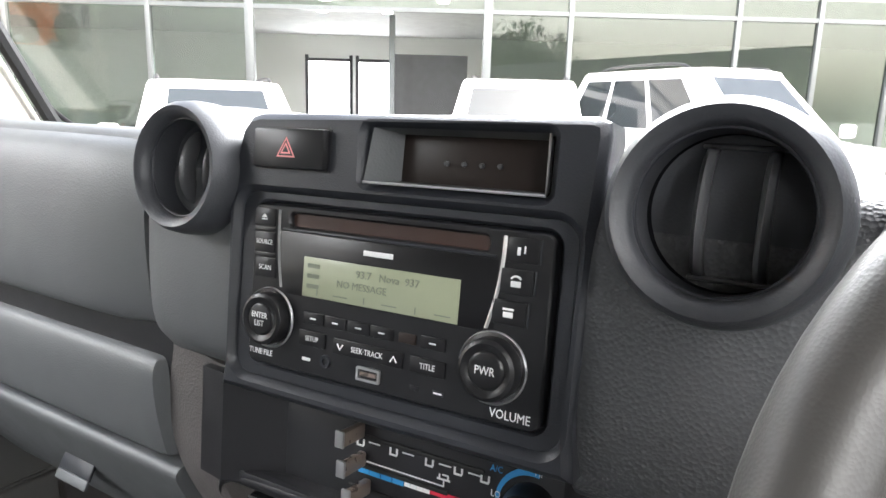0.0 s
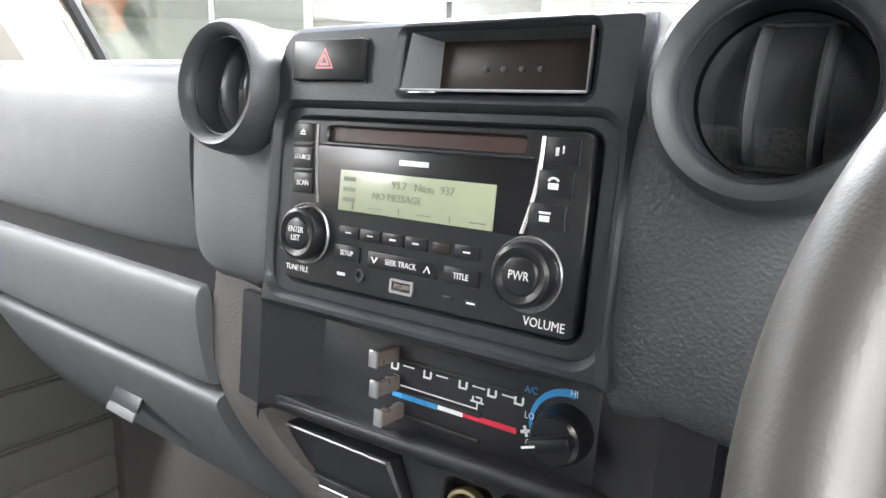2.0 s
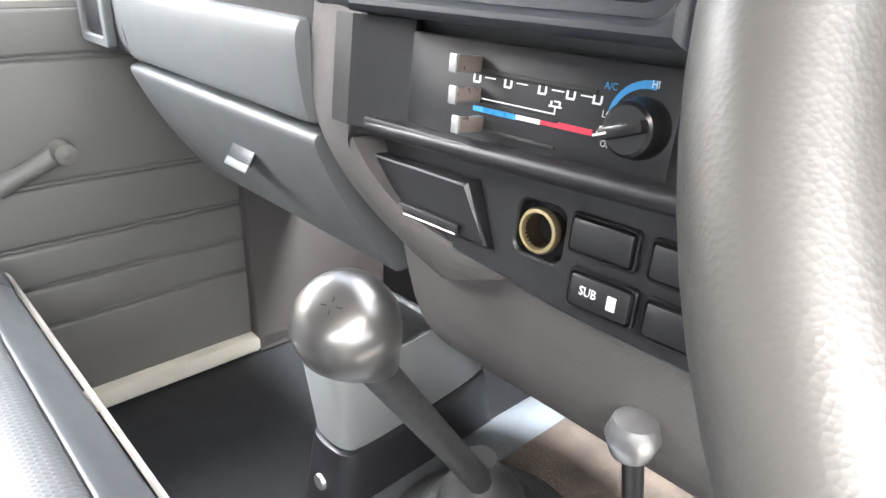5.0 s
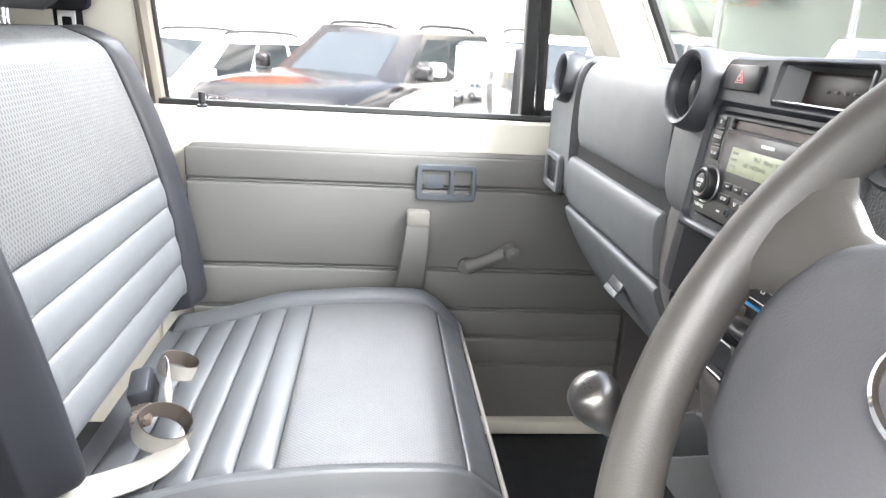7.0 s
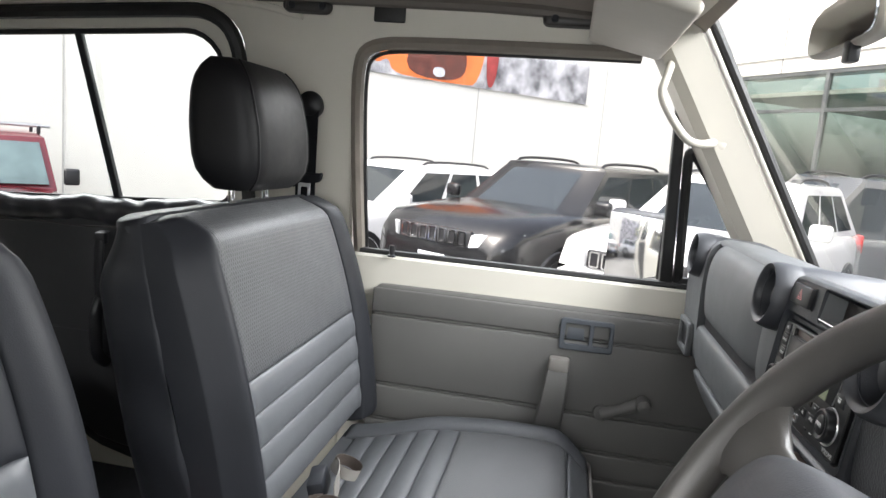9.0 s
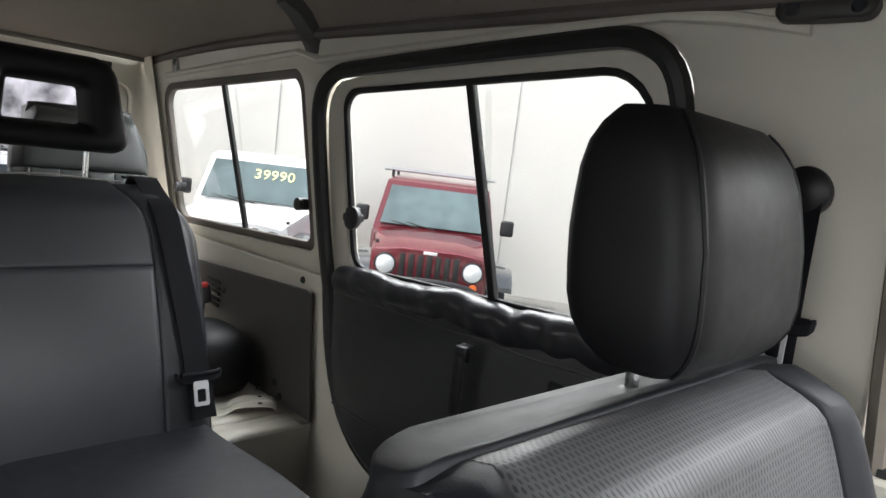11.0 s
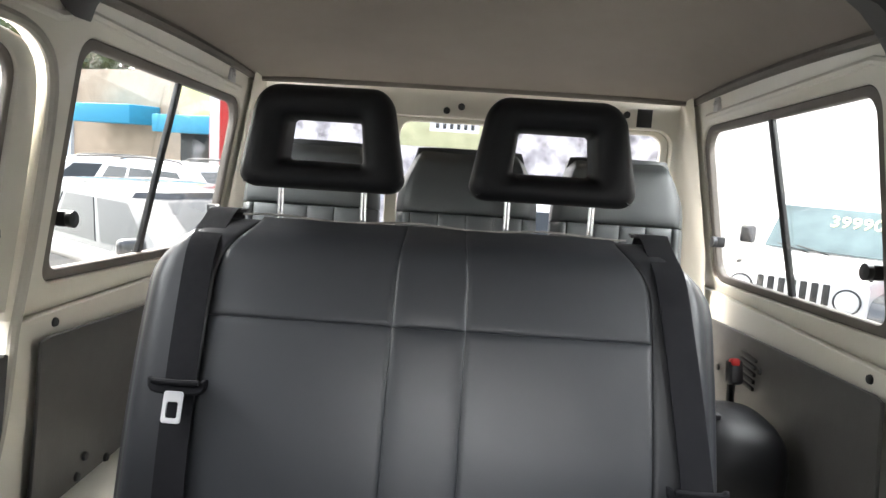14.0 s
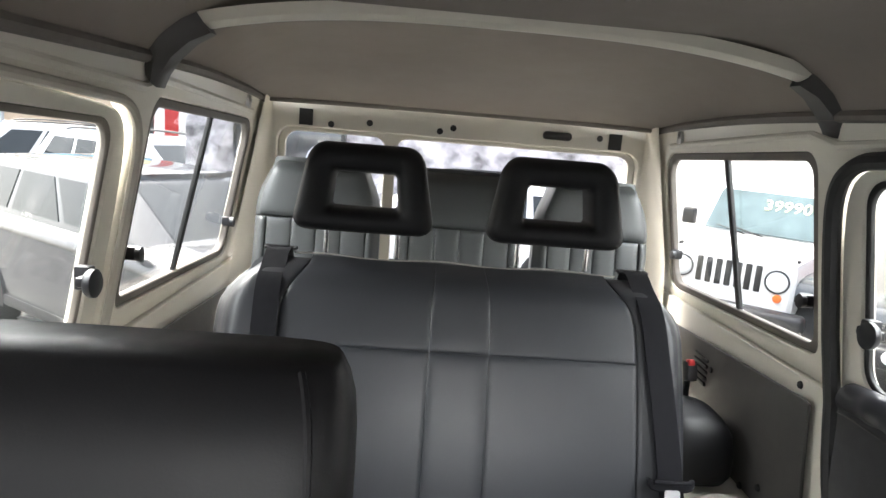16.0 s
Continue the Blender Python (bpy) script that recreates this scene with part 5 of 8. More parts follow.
def vent(at, r, tilt, pod):
    """A round air outlet: fat ring, deep barrel, two upright vanes."""
    v = thing("air_vent", "round dashboard air vent with fat grey ring", "air vent", at, group="round dashboard vents")
    m = Matrix.Rotation(radians(tilt), 4, "X") @ Matrix.Rotation(radians(90), 4, "X")
    ring = [(r * 0.715, -0.012), (r * 0.725, 0.010), (r * 0.77, 0.0165), (r * 0.88, 0.0185), (r * 0.95, 0.014), (r * 0.995, 0.004), (r, -0.008), (r * 0.985, -0.014)]
    part("ring", loft(bmesh.new(), [[m @ Vector((q * math.cos(2 * math.pi * k / 56), q * math.sin(2 * math.pi * k / 56), h)) for k in range(56)] for q, h in ring], caps=False), pod, v, smooth=75)
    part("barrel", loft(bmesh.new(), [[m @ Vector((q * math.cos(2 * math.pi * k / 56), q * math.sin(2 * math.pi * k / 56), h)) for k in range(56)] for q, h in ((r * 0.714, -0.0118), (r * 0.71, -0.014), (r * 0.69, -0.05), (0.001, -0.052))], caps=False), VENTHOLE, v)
    part("inner_rim", tube(bmesh.new(), [m @ Vector((r * 0.725 * math.cos(a), r * 0.725 * math.sin(a), 0.009)) for a in [2 * math.pi * k / 48 for k in range(48)]], 0.0012, 6, True), BEZEL, v)
    for s in (-1, 1):
        pts = [m @ Vector((s * r * 0.26 + 0.06 * r, r * 0.58 * math.sin(a), 0.018 * math.cos(a) - 0.013)) for a in [radians(-85 + 17 * k) for k in range(11)]]
        rings = []
        for p in pts:
            rings.append([p + m.to_3x3() @ Vector((0.0027 * math.cos(q), 0, -0.006 + 0.007 * math.sin(q))) for q in [2 * math.pi * j / 8 for j in range(8)]])
        part("vane", loft(bmesh.new(), rings), VANE, v, smooth=60)
        part("cross_plate", put(rbox((0.06 * r, s * r * 0.60, -0.020), (r * 0.72, r * 0.05, 0.012), 0.001), m), VANE, v)
    return v


vent((-0.1115, -0.004, 1.2820), 0.0440, -8, VENTDARK)
vent((0.2185, -0.012, 1.2875), 0.0470, -8, VENTDARK)
vent((-0.645, 0.004, 1.262), 0.0460, -6, VENTDARK)
for x, z in ((-0.1115, 1.2815), (0.2160, 1.288), (-0.645, 1.262)):
    part("vent_pod", lathe(bmesh.new(), [(0.0405, -0.006), (0.0425, 0.02), (0.0430, 0.10), (0.036, 0.13)], pose(x, 0.012, z, -90 - 4), 36), VENTDARK, dash)

# radio
radio = thing("car_radio", "black double-height car radio with green-grey display", "radio", (0, 0, 0))
part("faceplate", plate(rounded(-0.0955, 0.1015, -0.0490, 0.0510, 0.006), [rounded(-0.0665, 0.0660, 0.0385, 0.0465, 0.003)], on_face(RAD, 0.0115), 0.012, 0.0012), GLOSSBLACK, radio)
# the brown reflection in the disc slot is painted as the back's colour
part("slot_back", put(rbox((0.0, -0.005, 0.0425), (0.138, 0.006, 0.012)), RAD), material("brown_painted_slot_reflection", (0.05, 0.028, 0.022), 0.3), radio)
part("slot_lip", put(rbox((0.0, -0.0119, 0.0366), (0.142, 0.002, 0.0014), 0.0005), RAD), BEZEL, radio)
part("display_glass", put(rbox((-0.0006, -0.0112, 0.0165), (0.146, 0.0012, 0.0375), 0.0004), RAD), GLOSSBLACK, radio)
part("display", put(rbox((-0.0006, -0.0121, 0.0102), (0.1052, 0.0010, 0.0236), 0.0003), RAD), LCD, radio, "green-grey liquid crystal display")
lettering("display_text", "93.7   Nova  937", 0.0062, RAD @ pose(0.0065, -0.0128, 0.0160, 90), LCDINK, radio, depth=0.0001)
lettering("display_text", "NO MESSAGE", 0.0058, RAD @ pose(-0.0105, -0.0128, 0.0088, 90), LCDINK, radio, depth=0.0001)
for k in range(6):
    part("display_bar", put(rbox((-0.042 + 0.017 * k, -0.0127, 0.0015), (0.010 if k % 2 else 0.0006, 0.0002, 0.0006 if k % 2 else 0.004)), RAD), LCDINK, radio)
for k in range(3):
    part("display_icon", put(rbox((-0.0455, -0.0127, 0.0170 - 0.0060 * k), (0.009, 0.0002, 0.0025)), RAD), LCDINK, radio)
part("maker_mark", put(rbox((-0.0007, -0.0123, 0.0288), (0.020, 0.0004, 0.0030), 0.0002), RAD), WHITE, radio)
for x0, x1, z0, z1, bow in ((-0.0748, -0.0706, 0.0478, 0.0010, -0.0012), (0.0750, 0.0682, 0.0475, -0.0005, 0.0020)):
    pts = [RAD @ Vector((x0 + (x1 - x0) * t + bow * math.sin(math.pi * t), -0.0119, z0 + (z1 - z0) * t)) for t in [k / 10 for k in range(11)]]
    rings = [[p + RAD.to_3x3() @ Vector(q) for q in ((-0.0011, 0, 0), (0, -0.0006, 0), (0.0011, 0, 0), (0, 0.001, 0))] for p in pts]
    part("silver_strip", loft(bmesh.new(), rings), SATIN, radio, "silver side strip")


def knob(cx, cz, r, txt, size):
    k = part("knob_ring", lathe(bmesh.new(), [(r * 1.10, 0.0), (r * 1.12, 0.0010), (r * 1.145, 0.0014), (r * 1.17, 0.0010), (r * 1.18, 0.0)], RAD @ pose(cx, -0.0115, cz, 90), 48), SATIN, radio, "silver knob surround")
    b = part("knob", lathe(bmesh.new(), [(r * 1.0, 0.0), (r * 1.0, 0.0065), (r * 0.96, 0.0082), (r * 0.84, 0.0092), (r * 0.70, 0.0086), (r * 0.62, 0.0078), (r * 0.58, 0.0086), (r * 0.52, 0.0090), (0.0001, 0.0092)], RAD @ pose(cx, -0.0115, cz, 90), 48), KEYBLACK, radio)
    lettering("marking", txt, size, RAD @ pose(cx, -0.0211, cz, 90), WHITE, radio, depth=0.0001, squash=0.85)


knob(-0.0780, -0.0190, 0.0160, "ENTER\nLIST", 0.0050)
knob(0.0737, -0.0202, 0.0163, "PWR", 0.0062)


def key(cx, cz, w, h, txt="", size=0.0045, dash_mark=False):
    part("key", put(rbox((cx, -0.0116, cz), (w, 0.0016, h), 0.0004), RAD), KEYBLACK, radio)
    if txt:
        lettering("marking", txt, size, RAD @ pose(cx, -0.0126, cz, 90), WHITE, radio, depth=0.0001, squash=0.85)
    if dash_mark:
        part("marking", put(rbox((cx, -0.0126, cz), (0.0042, 0.0003, 0.0008)), RAD), WHITE, radio)


key(-0.0862, 0.0425, 0.0165, 0.0105)
part("marking", plate([(-0.0887, 0.0422), (-0.0839, 0.0422), (-0.0863, 0.0445)], [], on_face(RAD, 0.0128), 0.0003), WHITE, radio)
part("marking", put(rbox((-0.0863, -0.0126, 0.0412), (0.0045, 0.0003, 0.0008)), RAD), WHITE, radio)
key(-0.0855, 0.0272, 0.0165, 0.0122, "SOURCE", 0.0042)
key(-0.0838, 0.0115, 0.0165, 0.0122, "SCAN", 0.0046)
key(-0.0858, 0.0350, 0.0165, 0.0025)
key(-0.0845, 0.0193, 0.0165, 0.0025)
for x, z, w in ((0.0852, 0.0410, 0.0165), (0.0830, 0.0252, 0.0175), (0.0803, 0.0092, 0.0185)):
    key(x, z, w, 0.0125)
    part("key_edge", put(rbox((x + w / 2 + 0.0010, -0.0113, z), (0.0008, 0.0016, 0.0125), 0.0003), RAD), BEZEL, radio)
part("marking", tube(bmesh.new(), [RAD @ Vector((0.0828 + 0.003 * math.cos(a), -0.0126, 0.0250 + 0.0030 * math.sin(a))) for a in [radians(30 + 15 * k) for k in range(9)]], 0.0006, 5), WHITE, radio)
part("marking", put(rbox((0.0828, -0.0126, 0.0240), (0.0054, 0.0003, 0.0030), 0.0001), RAD), WHITE, radio)
part("marking", put(rbox((0.0800, -0.0126, 0.0082), (0.0054, 0.0003, 0.0028), 0.0001), RAD), WHITE, radio)
part("marking", put(rbox((0.0800, -0.0126, 0.0110), (0.0062, 0.0003, 0.0011), 0.0001), RAD), WHITE, radio)
part("marking", put(rbox((0.0830, -0.0126, 0.0405), (0.0018, 0.0003, 0.0040), 0.0001), RAD), WHITE, radio)
part("marking", put(rbox((0.0862, -0.0126, 0.0415), (0.0009, 0.0003, 0.0036), 0.0001), RAD), WHITE, radio)
for x in (-0.0436, -0.0272, -0.0106, 0.0054, 0.0384):
    key(x, -0.0143, 0.0152, 0.0068, dash_mark=True)
part("small_window", put(rbox((0.0222, -0.0118, -0.0143), (0.0110, 0.0012, 0.0056), 0.0004), RAD), SMOKED, radio)
key(-0.0437, -0.0265, 0.0200, 0.0090, "SETUP", 0.0042)
key(-0.0037, -0.0273, 0.0480, 0.0090, "SEEK·TRACK", 0.0046)
for s, x in ((-1, -0.0225), (1, 0.0145)):
    part("marking", tube(bmesh.new(), [RAD @ Vector((x - 0.0020, -0.0126, -0.0273 - 0.0016 * s)), RAD @ Vector((x, -0.0126, -0.0273 + 0.0016 * s)), RAD @ Vector((x + 0.0020, -0.0126, -0.0273 - 0.0016 * s))], 0.0005, 5), WHITE, radio)
key(0.0362, -0.0275, 0.0220, 0.0090, "TITLE", 0.0046)
lettering("marking", "TUNE·FILE", 0.0050, RAD @ pose(-0.0840, -0.0118, -0.0415, 90), WHITE, radio, depth=0.0001, squash=0.85)
lettering("marking", "VOLUME", 0.0068, RAD @ pose(0.0855, -0.0118, -0.0432, 90), WHITE, radio, depth=0.0001, squash=0.85)
part("marking", put(rbox((-0.0474, -0.0118, -0.0393), (0.006, 0.0004, 0.0018)), RAD), WHITE, radio)
part("aux_socket", lathe(bmesh.new(), [(0.0018, -0.002), (0.0020, 0.0012), (0.0036, 0.0014), (0.0040, 0.0)], RAD @ pose(-0.0330, -0.0115, -0.0380, 90), 20), BEZEL, radio)
part("usb_socket", plate(rounded(-0.0097, 0.0063, -0.0436, -0.0356, 0.001), [rounded(-0.0083, 0.0049, -0.0422, -0.0370, 0.0004)], on_face(RAD, 0.0132), 0.004), SATIN, radio, "metal usb socket")
part("usb_tongue", put(rbox((-0.0017, -0.0112, -0.0394), (0.0110, 0.003, 0.0022)), RAD), BROWNCHROME, radio)
part("port_cover", put(rbox((0.0286, -0.0118, -0.0405), (0.006, 0.0006, 0.0025), 0.0002), RAD), BLACKPLASTIC, radio)
part("port_cover", put(rbox((0.0436, -0.0118, -0.0404), (0.007, 0.0006, 0.0028), 0.0002), RAD), BEZEL, radio)
part("marking", put(rbox((0.0436, -0.0122, -0.0404), (0.005, 0.0003, 0.0008)), RAD), WHITE, radio)

# heater controls
hv = thing("heater_control_panel", "black heater control panel with sliding levers", "heater controls", (0, 0, 0))
part("faceplate", put(rbox((0, 0, 0), (0.205, 0.008, 0.074), 0.002), HV), BLACKPLASTIC, hv)
for z in (0.018, -0.002, -0.018):
    part("slider_slot", put(rbox((0.003 if z > 0.01 else -0.008, -0.0045, z), (0.100 if z > 0.01 else 0.075, 0.002, 0.0032), 0.0008), HV), RUBBER, hv)
for dx, z in ((-0.0370, 0.0225), (-0.0350, 0.0035), (-0.0300, -0.0140)):
    part("slider_knob", put(rbox((dx + 0.0005, -0.0160, z), (0.0055, 0.022, 0.0098), 0.0012), HV), BROWNCHROME, hv, "dusty brown slider tab")
    part("slider_tip", put(rbox((dx - 0.0005, -0.0275, z), (0.0070, 0.0020, 0.0112), 0.0009), HV), SATIN, hv, "bright slider tip")
def hmark(x, z, w, h, m):
    part("marking", put(rbox((x, -0.0046, z), (w, 0.0006, h)), HV), m, hv)
for k in range(4):
    hmark(-0.0338 + 0.0090 * k, -0.0052, 0.0084, 0.0034, BLUEP)
    hmark(0.0003 + 0.0047 * k, -0.0046, 0.0044, 0.0034, WHITE)
for k in range(4):
    hmark(0.0215 + 0.0092 * k, -0.0042, 0.0092, 0.0034, REDP)
hmark(-0.003, 0.0016, 0.058, 0.0007, WHITE)
hmark(0.0260, 0.0034, 0.0007, 0.0045, WHITE)
for k, x in enumerate((-0.038, -0.012, 0.0146, 0.035, 0.053)):
    for dx, dz, w, h in ((-0.002, -0.0015, 0.0012, 0.005), (0.0005, -0.0035, 0.005, 0.0011), (0.003, -0.001, 0.0012, 0.004), (-0.002, 0.0025, 0.0022, 0.0020)):
        hmark(x + dx, 0.0148 + dz + 0.0002 * k, w, h, WHITE)
    if k < 4:
        hmark(x + 0.0115, 0.0150, 0.0085, 0.0007, WHITE)
for dx, dz, w, h in ((0, 0, 0.009, 0.0010), (-0.003, 0.0015, 0.001, 0.003), (0.003, 0.0015, 0.001, 0.003), (0.001, 0.003, 0.004, 0.0009)):
    hmark(0.0258 + dx, 0.0058 + dz, w, h, WHITE)
FK = HV @ pose(0.0835, -0.004, 0.004, 90)
arc = []
for k in range(13):
    a = radians(190 - 110 * k / 12)
    arc.append((a, 0.0205 + 0.0, 0.0205 + 0.0018 + 0.0030 * k / 12))
bm = bmesh.new()
loft(bm, [[FK @ Vector((r0 * math.cos(a), r0 * math.sin(a), h)) for r0, h in ((q0, 0.0004), (q1, 0.0004), (q1, 0.0008), (q0, 0.0008))] for a, q0, q1 in arc])
part("marking", bm, BLUEP, hv)
part("fan_knob", lathe(bmesh.new(), [(0.0165, 0), (0.0165, 0.006), (0.0150, 0.0085), (0.0145, 0.016), (0.0125, 0.018), (0.0001, 0.018)], FK, 40), GLOSSBLACK, hv)
part("fan_grip", put(rbox((0, 0, 0.020), (0.026, 0.007, 0.010), 0.002), FK @ pose(0, 0, 0, 0, 0, 200)), GLOSSBLACK, hv)
part("marking", put(rbox((0.011, 0, 0.0252), (0.008, 0.0012, 0.0004)), FK @ pose(0, 0, 0, 0, 0, 200)), WHITE, hv)
for txt, x, z, m in (("A/C", 0.0605, 0.0225, BLUEP), ("HI", 0.0865, 0.0270, WHITE), ("LO", 0.0610, 0.0073, WHITE), ("OFF", 0.0640, -0.0087, WHITE)):
    lettering("marking", txt, 0.0058, HV @ pose(x, -0.0048, z, 90), m, hv, depth=0.0001, squash=0.85)
for a in range(4):
    part("marking", put(rbox((0.0018, 0, 0), (0.0030, 0.0018, 0.0004)), HV @ pose(0.0595, -0.0046, -0.0024, 90) @ pose(0, 0, 0, 0, 0, 90 * a + 20)), WHITE, hv)

# instrument hood and steering column
hood = []
for y, g in ((0.24, -0.03), (0.12, 0.0), (0.02, 0.0), (0.005, -0.004)):
    row = smooth_line([(0.262, 1.14), (0.262 - g * 0.3, 1.26 + g), (0.285, 1.318 + g), (0.36, 1.342 + g), (0.50, 1.342 + g), (0.585, 1.318 + g), (0.605, 1.26 + g), (0.605, 1.14)], 2)
    hood.append([Vector((x, y, z)) for x, z in row])
inner = [[Vector((0.434 + (p.x - 0.434) * 0.91, q, 1.14 + (p.z - 1.14) * 0.90)) for p in hood[2]] for q in (0.006, 0.10)]
bm = loft(bmesh.new(), hood + inner, close=False, caps=False)
part("instrument_hood", bm, DASHDARK, dash, "dark pebbled instrument hood")
for y in (0.030, 0.050):
    part("hood_ridge", tube(bmesh.new(), [Vector((p.x, y, p.z)) for p in hood[2]], 0.0035, 6), DASHDARK, dash)
part("instrument_face", rbox((0.434, 0.105, 1.215), (0.32, 0.01, 0.19), 0.004), BLACKPLASTIC, dash)
for x in (0.365, 0.50):
    part("dial_ring", lathe(bmesh.new(), [(0.048, 0), (0.052, 0.004), (0.055, 0)], pose(x, 0.098, 1.225, 90), 32), SATIN, dash)
part("driver_panel", extrude_x(smooth_line([(0.09, 1.29), (0.05, 1.27), (0.035, 1.20), (0.03, 1.14), (0.02, 1.06), (0.035, 0.97), (0.10, 0.97)], 2), 0.29, 0.735, 6), DASHDARK, dash, "dark driver-side dash panel")
vent((0.672, 0.006, 1.262), 0.0460, -6, VENTDARK)

wheel = thing("steering_wheel", "grey urethane two-spoke steering wheel with chrome oval badge", "steering wheel", (0.4375, -0.148, 1.217))
WN = Vector((0, -math.cos(0.527), math.sin(0.527)))
WU = WN.cross(Vector((1, 0, 0)))
WM = Matrix(((1, 0, 0, 0), (0, WU.y, WN.y, 0), (0, WU.z, WN.z, 0), (0, 0, 0, 1)))
WM = Matrix.Rotation(-0.037, 4, "Z") @ WM
rings = []
bm = bmesh.new()
rows = []
for k in range(96):
    a = 2 * math.pi * k / 96
    row = []
    for j in range(16):
        q = 2 * math.pi * j / 16
        row.append(bm.verts.new(WM @ Vector(((0.1784 + 0.0160 * math.cos(q)) * math.cos(a), (0.1784 + 0.0160 * math.cos(q)) * math.sin(a), 0.0170 * math.sin(q)))))
    rows.append(row)
for k in range(96):
    A, B2 = rows[k], rows[(k + 1) % 96]
    for j in range(16):
        bm.faces.new((A[j], A[(j + 1) % 16], B2[(j + 1) % 16], B2[j]))
part("rim", bm, WHEELGREY, wheel, "grey grained rim")


def pad_shape(t):
    """Outline of the hub cover."""
    return smooth_line([(-0.102, 0.034), (-0.04, 0.054), (0.04, 0.054), (0.102, 0.034), (0.118, -0.008), (0.108, -0.060), (0.075, -0.105), (-0.075, -0.105), (-0.108, -0.060), (-0.118, -0.008)], 3, True)


ol = pad_shape(0)
rings = []
for sc, h in ((1.12, -0.050), (1.11, -0.034), (1.07, -0.012), (1.02, 0.004), (0.985, 0.014), (0.94, 0.0225), (0.82, 0.031), (0.6, 0.037), (0.3, 0.040), (0.02, 0.041)):
    rings.append([WM @ Vector((x * sc * 1.21 - 0.012, z * sc * 0.99, h - 0.028)) for x, z in ol])
part("hub_cover", loft(bmesh.new(), rings), HUBGREY, wheel, "blue-grey padded hub cover", smooth=60)
for sx in (-1, 1):
    for a0, a1, w0 in (((0.085, 0.008), (0.176, 0.026), 0.034),):
        pts = [(a0[0] + (a1[0] - a0[0]) * t, a0[1] + (a1[1] - a0[1]) * t) for t in (0, 0.25, 0.5, 0.75, 1)]
        d = Vector((a1[0] - a0[0], a1[1] - a0[1])).normalized()
        nrm = Vector((-d.y, d.x))
        rows = []
        for i, (x, z) in enumerate(pts):
            w = w0 * (1 - 0.35 * math.sin(math.pi * i / 4)) * (1.0, 1.0, 1.08, 1.30, 1.65)[i]
            rows.append([WM @ Vector((sx * (x + nrm.x * w * c), z + nrm.y * w * c, 0.012 * s - 0.026 + 0.024 * i / 4)) for c, s in [(math.cos(q), math.sin(q)) for q in [2 * math.pi * j / 12 for j in range(12)]]])
        part("spoke", loft(bmesh.new(), rows), WHEELGREY, wheel, smooth=60)
em = part("badge_ring", put(tube(bmesh.new(), [(0.0300 * math.cos(a), 0.0205 * math.sin(a), 0) for a in [2 * math.pi * k / 48 for k in range(48)]], 0.0027, 8, True), WM @ pose(-0.012, -0.004, 0.0145, 0)), CHROME, wheel, "chrome oval badge")
part("badge_oval", put(tube(bmesh.new(), [(0.0095 * math.cos(a), 0.0172 * math.sin(a), 0.001) for a in [2 * math.pi * k / 32 for k in range(32)]], 0.0018, 6, True), WM @ pose(-0.012, -0.004, 0.0145, 0)), CHROME, em)
part("badge_oval", put(tube(bmesh.new(), [(0.0215 * math.cos(a), 0.0066 * math.sin(a) + 0.0085, 0.001) for a in [2 * math.pi * k / 32 for k in range(32)]], 0.0018, 6, True), WM @ pose(-0.012, -0.004, 0.0145, 0)), CHROME, em)
part("column_shroud", loft(bmesh.new(), [[WM @ Vector((r * math.cos(q), r * 0.95 * math.sin(q), h)) for q in [2 * math.pi * j / 20 for j in range(20)]] for r, h in ((0.05, -0.055), (0.058, -0.07), (0.062, -0.20), (0.07, -0.30))]), BEZEL, wheel)
part("stalk", tube(bmesh.new(), [WM @ Vector((-0.05, 0.01, -0.075)), WM @ Vector((-0.12, 0.02, -0.07)), WM @ Vector((-0.165, 0.025, -0.062))], lambda t: 0.006 + 0.004 * t, 10), BLACKPLASTIC, wheel)
part("stalk", tube(bmesh.new(), [WM @ Vector((0.05, 0.01, -0.075)), WM @ Vector((0.12, 0.02, -0.07)), WM @ Vector((0.165, 0.025, -0.062))], lambda t: 0.006 + 0.004 * t, 10), BLACKPLASTIC, wheel)

# gear lever, transfer lever, cup holder
gear = thing("gear_lever", "gear lever with silver knob and black rubber boot", "gear lever", (-0.01, 0.085, 0.63))
base, knobp = Vector((0, 0, 0)), Vector((0.122, -0.238, 0.408))
bmr = [(0.105, 0.0), (0.104, 0.012)]
for k in range(6):
    r = 0.098 - 0.010 * k
    bmr += [(r, 0.014 + 0.010 * k), (r + 0.004, 0.019 + 0.010 * k), (r - 0.005, 0.024 + 0.010 * k)]
bmr += [(0.042, 0.078), (0.038, 0.088), (0.030, 0.10), (0.018, 0.115), (0.016, 0.13)]
part("boot", lathe(bmesh.new(), bmr, Matrix.Rotation(radians(6), 4, "X"), 40), RUBBER, gear, "ribbed black rubber boot")
part("shaft", tube(bmesh.new(), [Vector((0.003, -0.012, 0.10)), Vector((0.036, -0.085, 0.20)), knobp + Vector((-0.010, 0.018, -0.030))], lambda t: 0.013 - 0.004 * t, 14), RUBBER, gear, "black steel shaft")
kd = (knobp - Vector((0.036, -0.085, 0.20))).normalized()
km = Matrix.Translation(knobp) @ kd.to_track_quat("Z", "Y").to_matrix().to_4x4() @ Matrix.Scale(0.78, 4)
part("knob", lathe(bmesh.new(), [(0.011, -0.066), (0.014, -0.056), (0.018, -0.040), (0.0235, -0.022), (0.0275, -0.006), (0.0295, 0.006), (0.0280, 0.018), (0.022, 0.027), (0.012, 0.0315), (0.0001, 0.0325)], km, 36), material("worn_silver_knob", (0.16, 0.155, 0.15), 0.30, metal=0.9, vary=0.03, scale=6), gear, "worn silver knob", smooth=60)
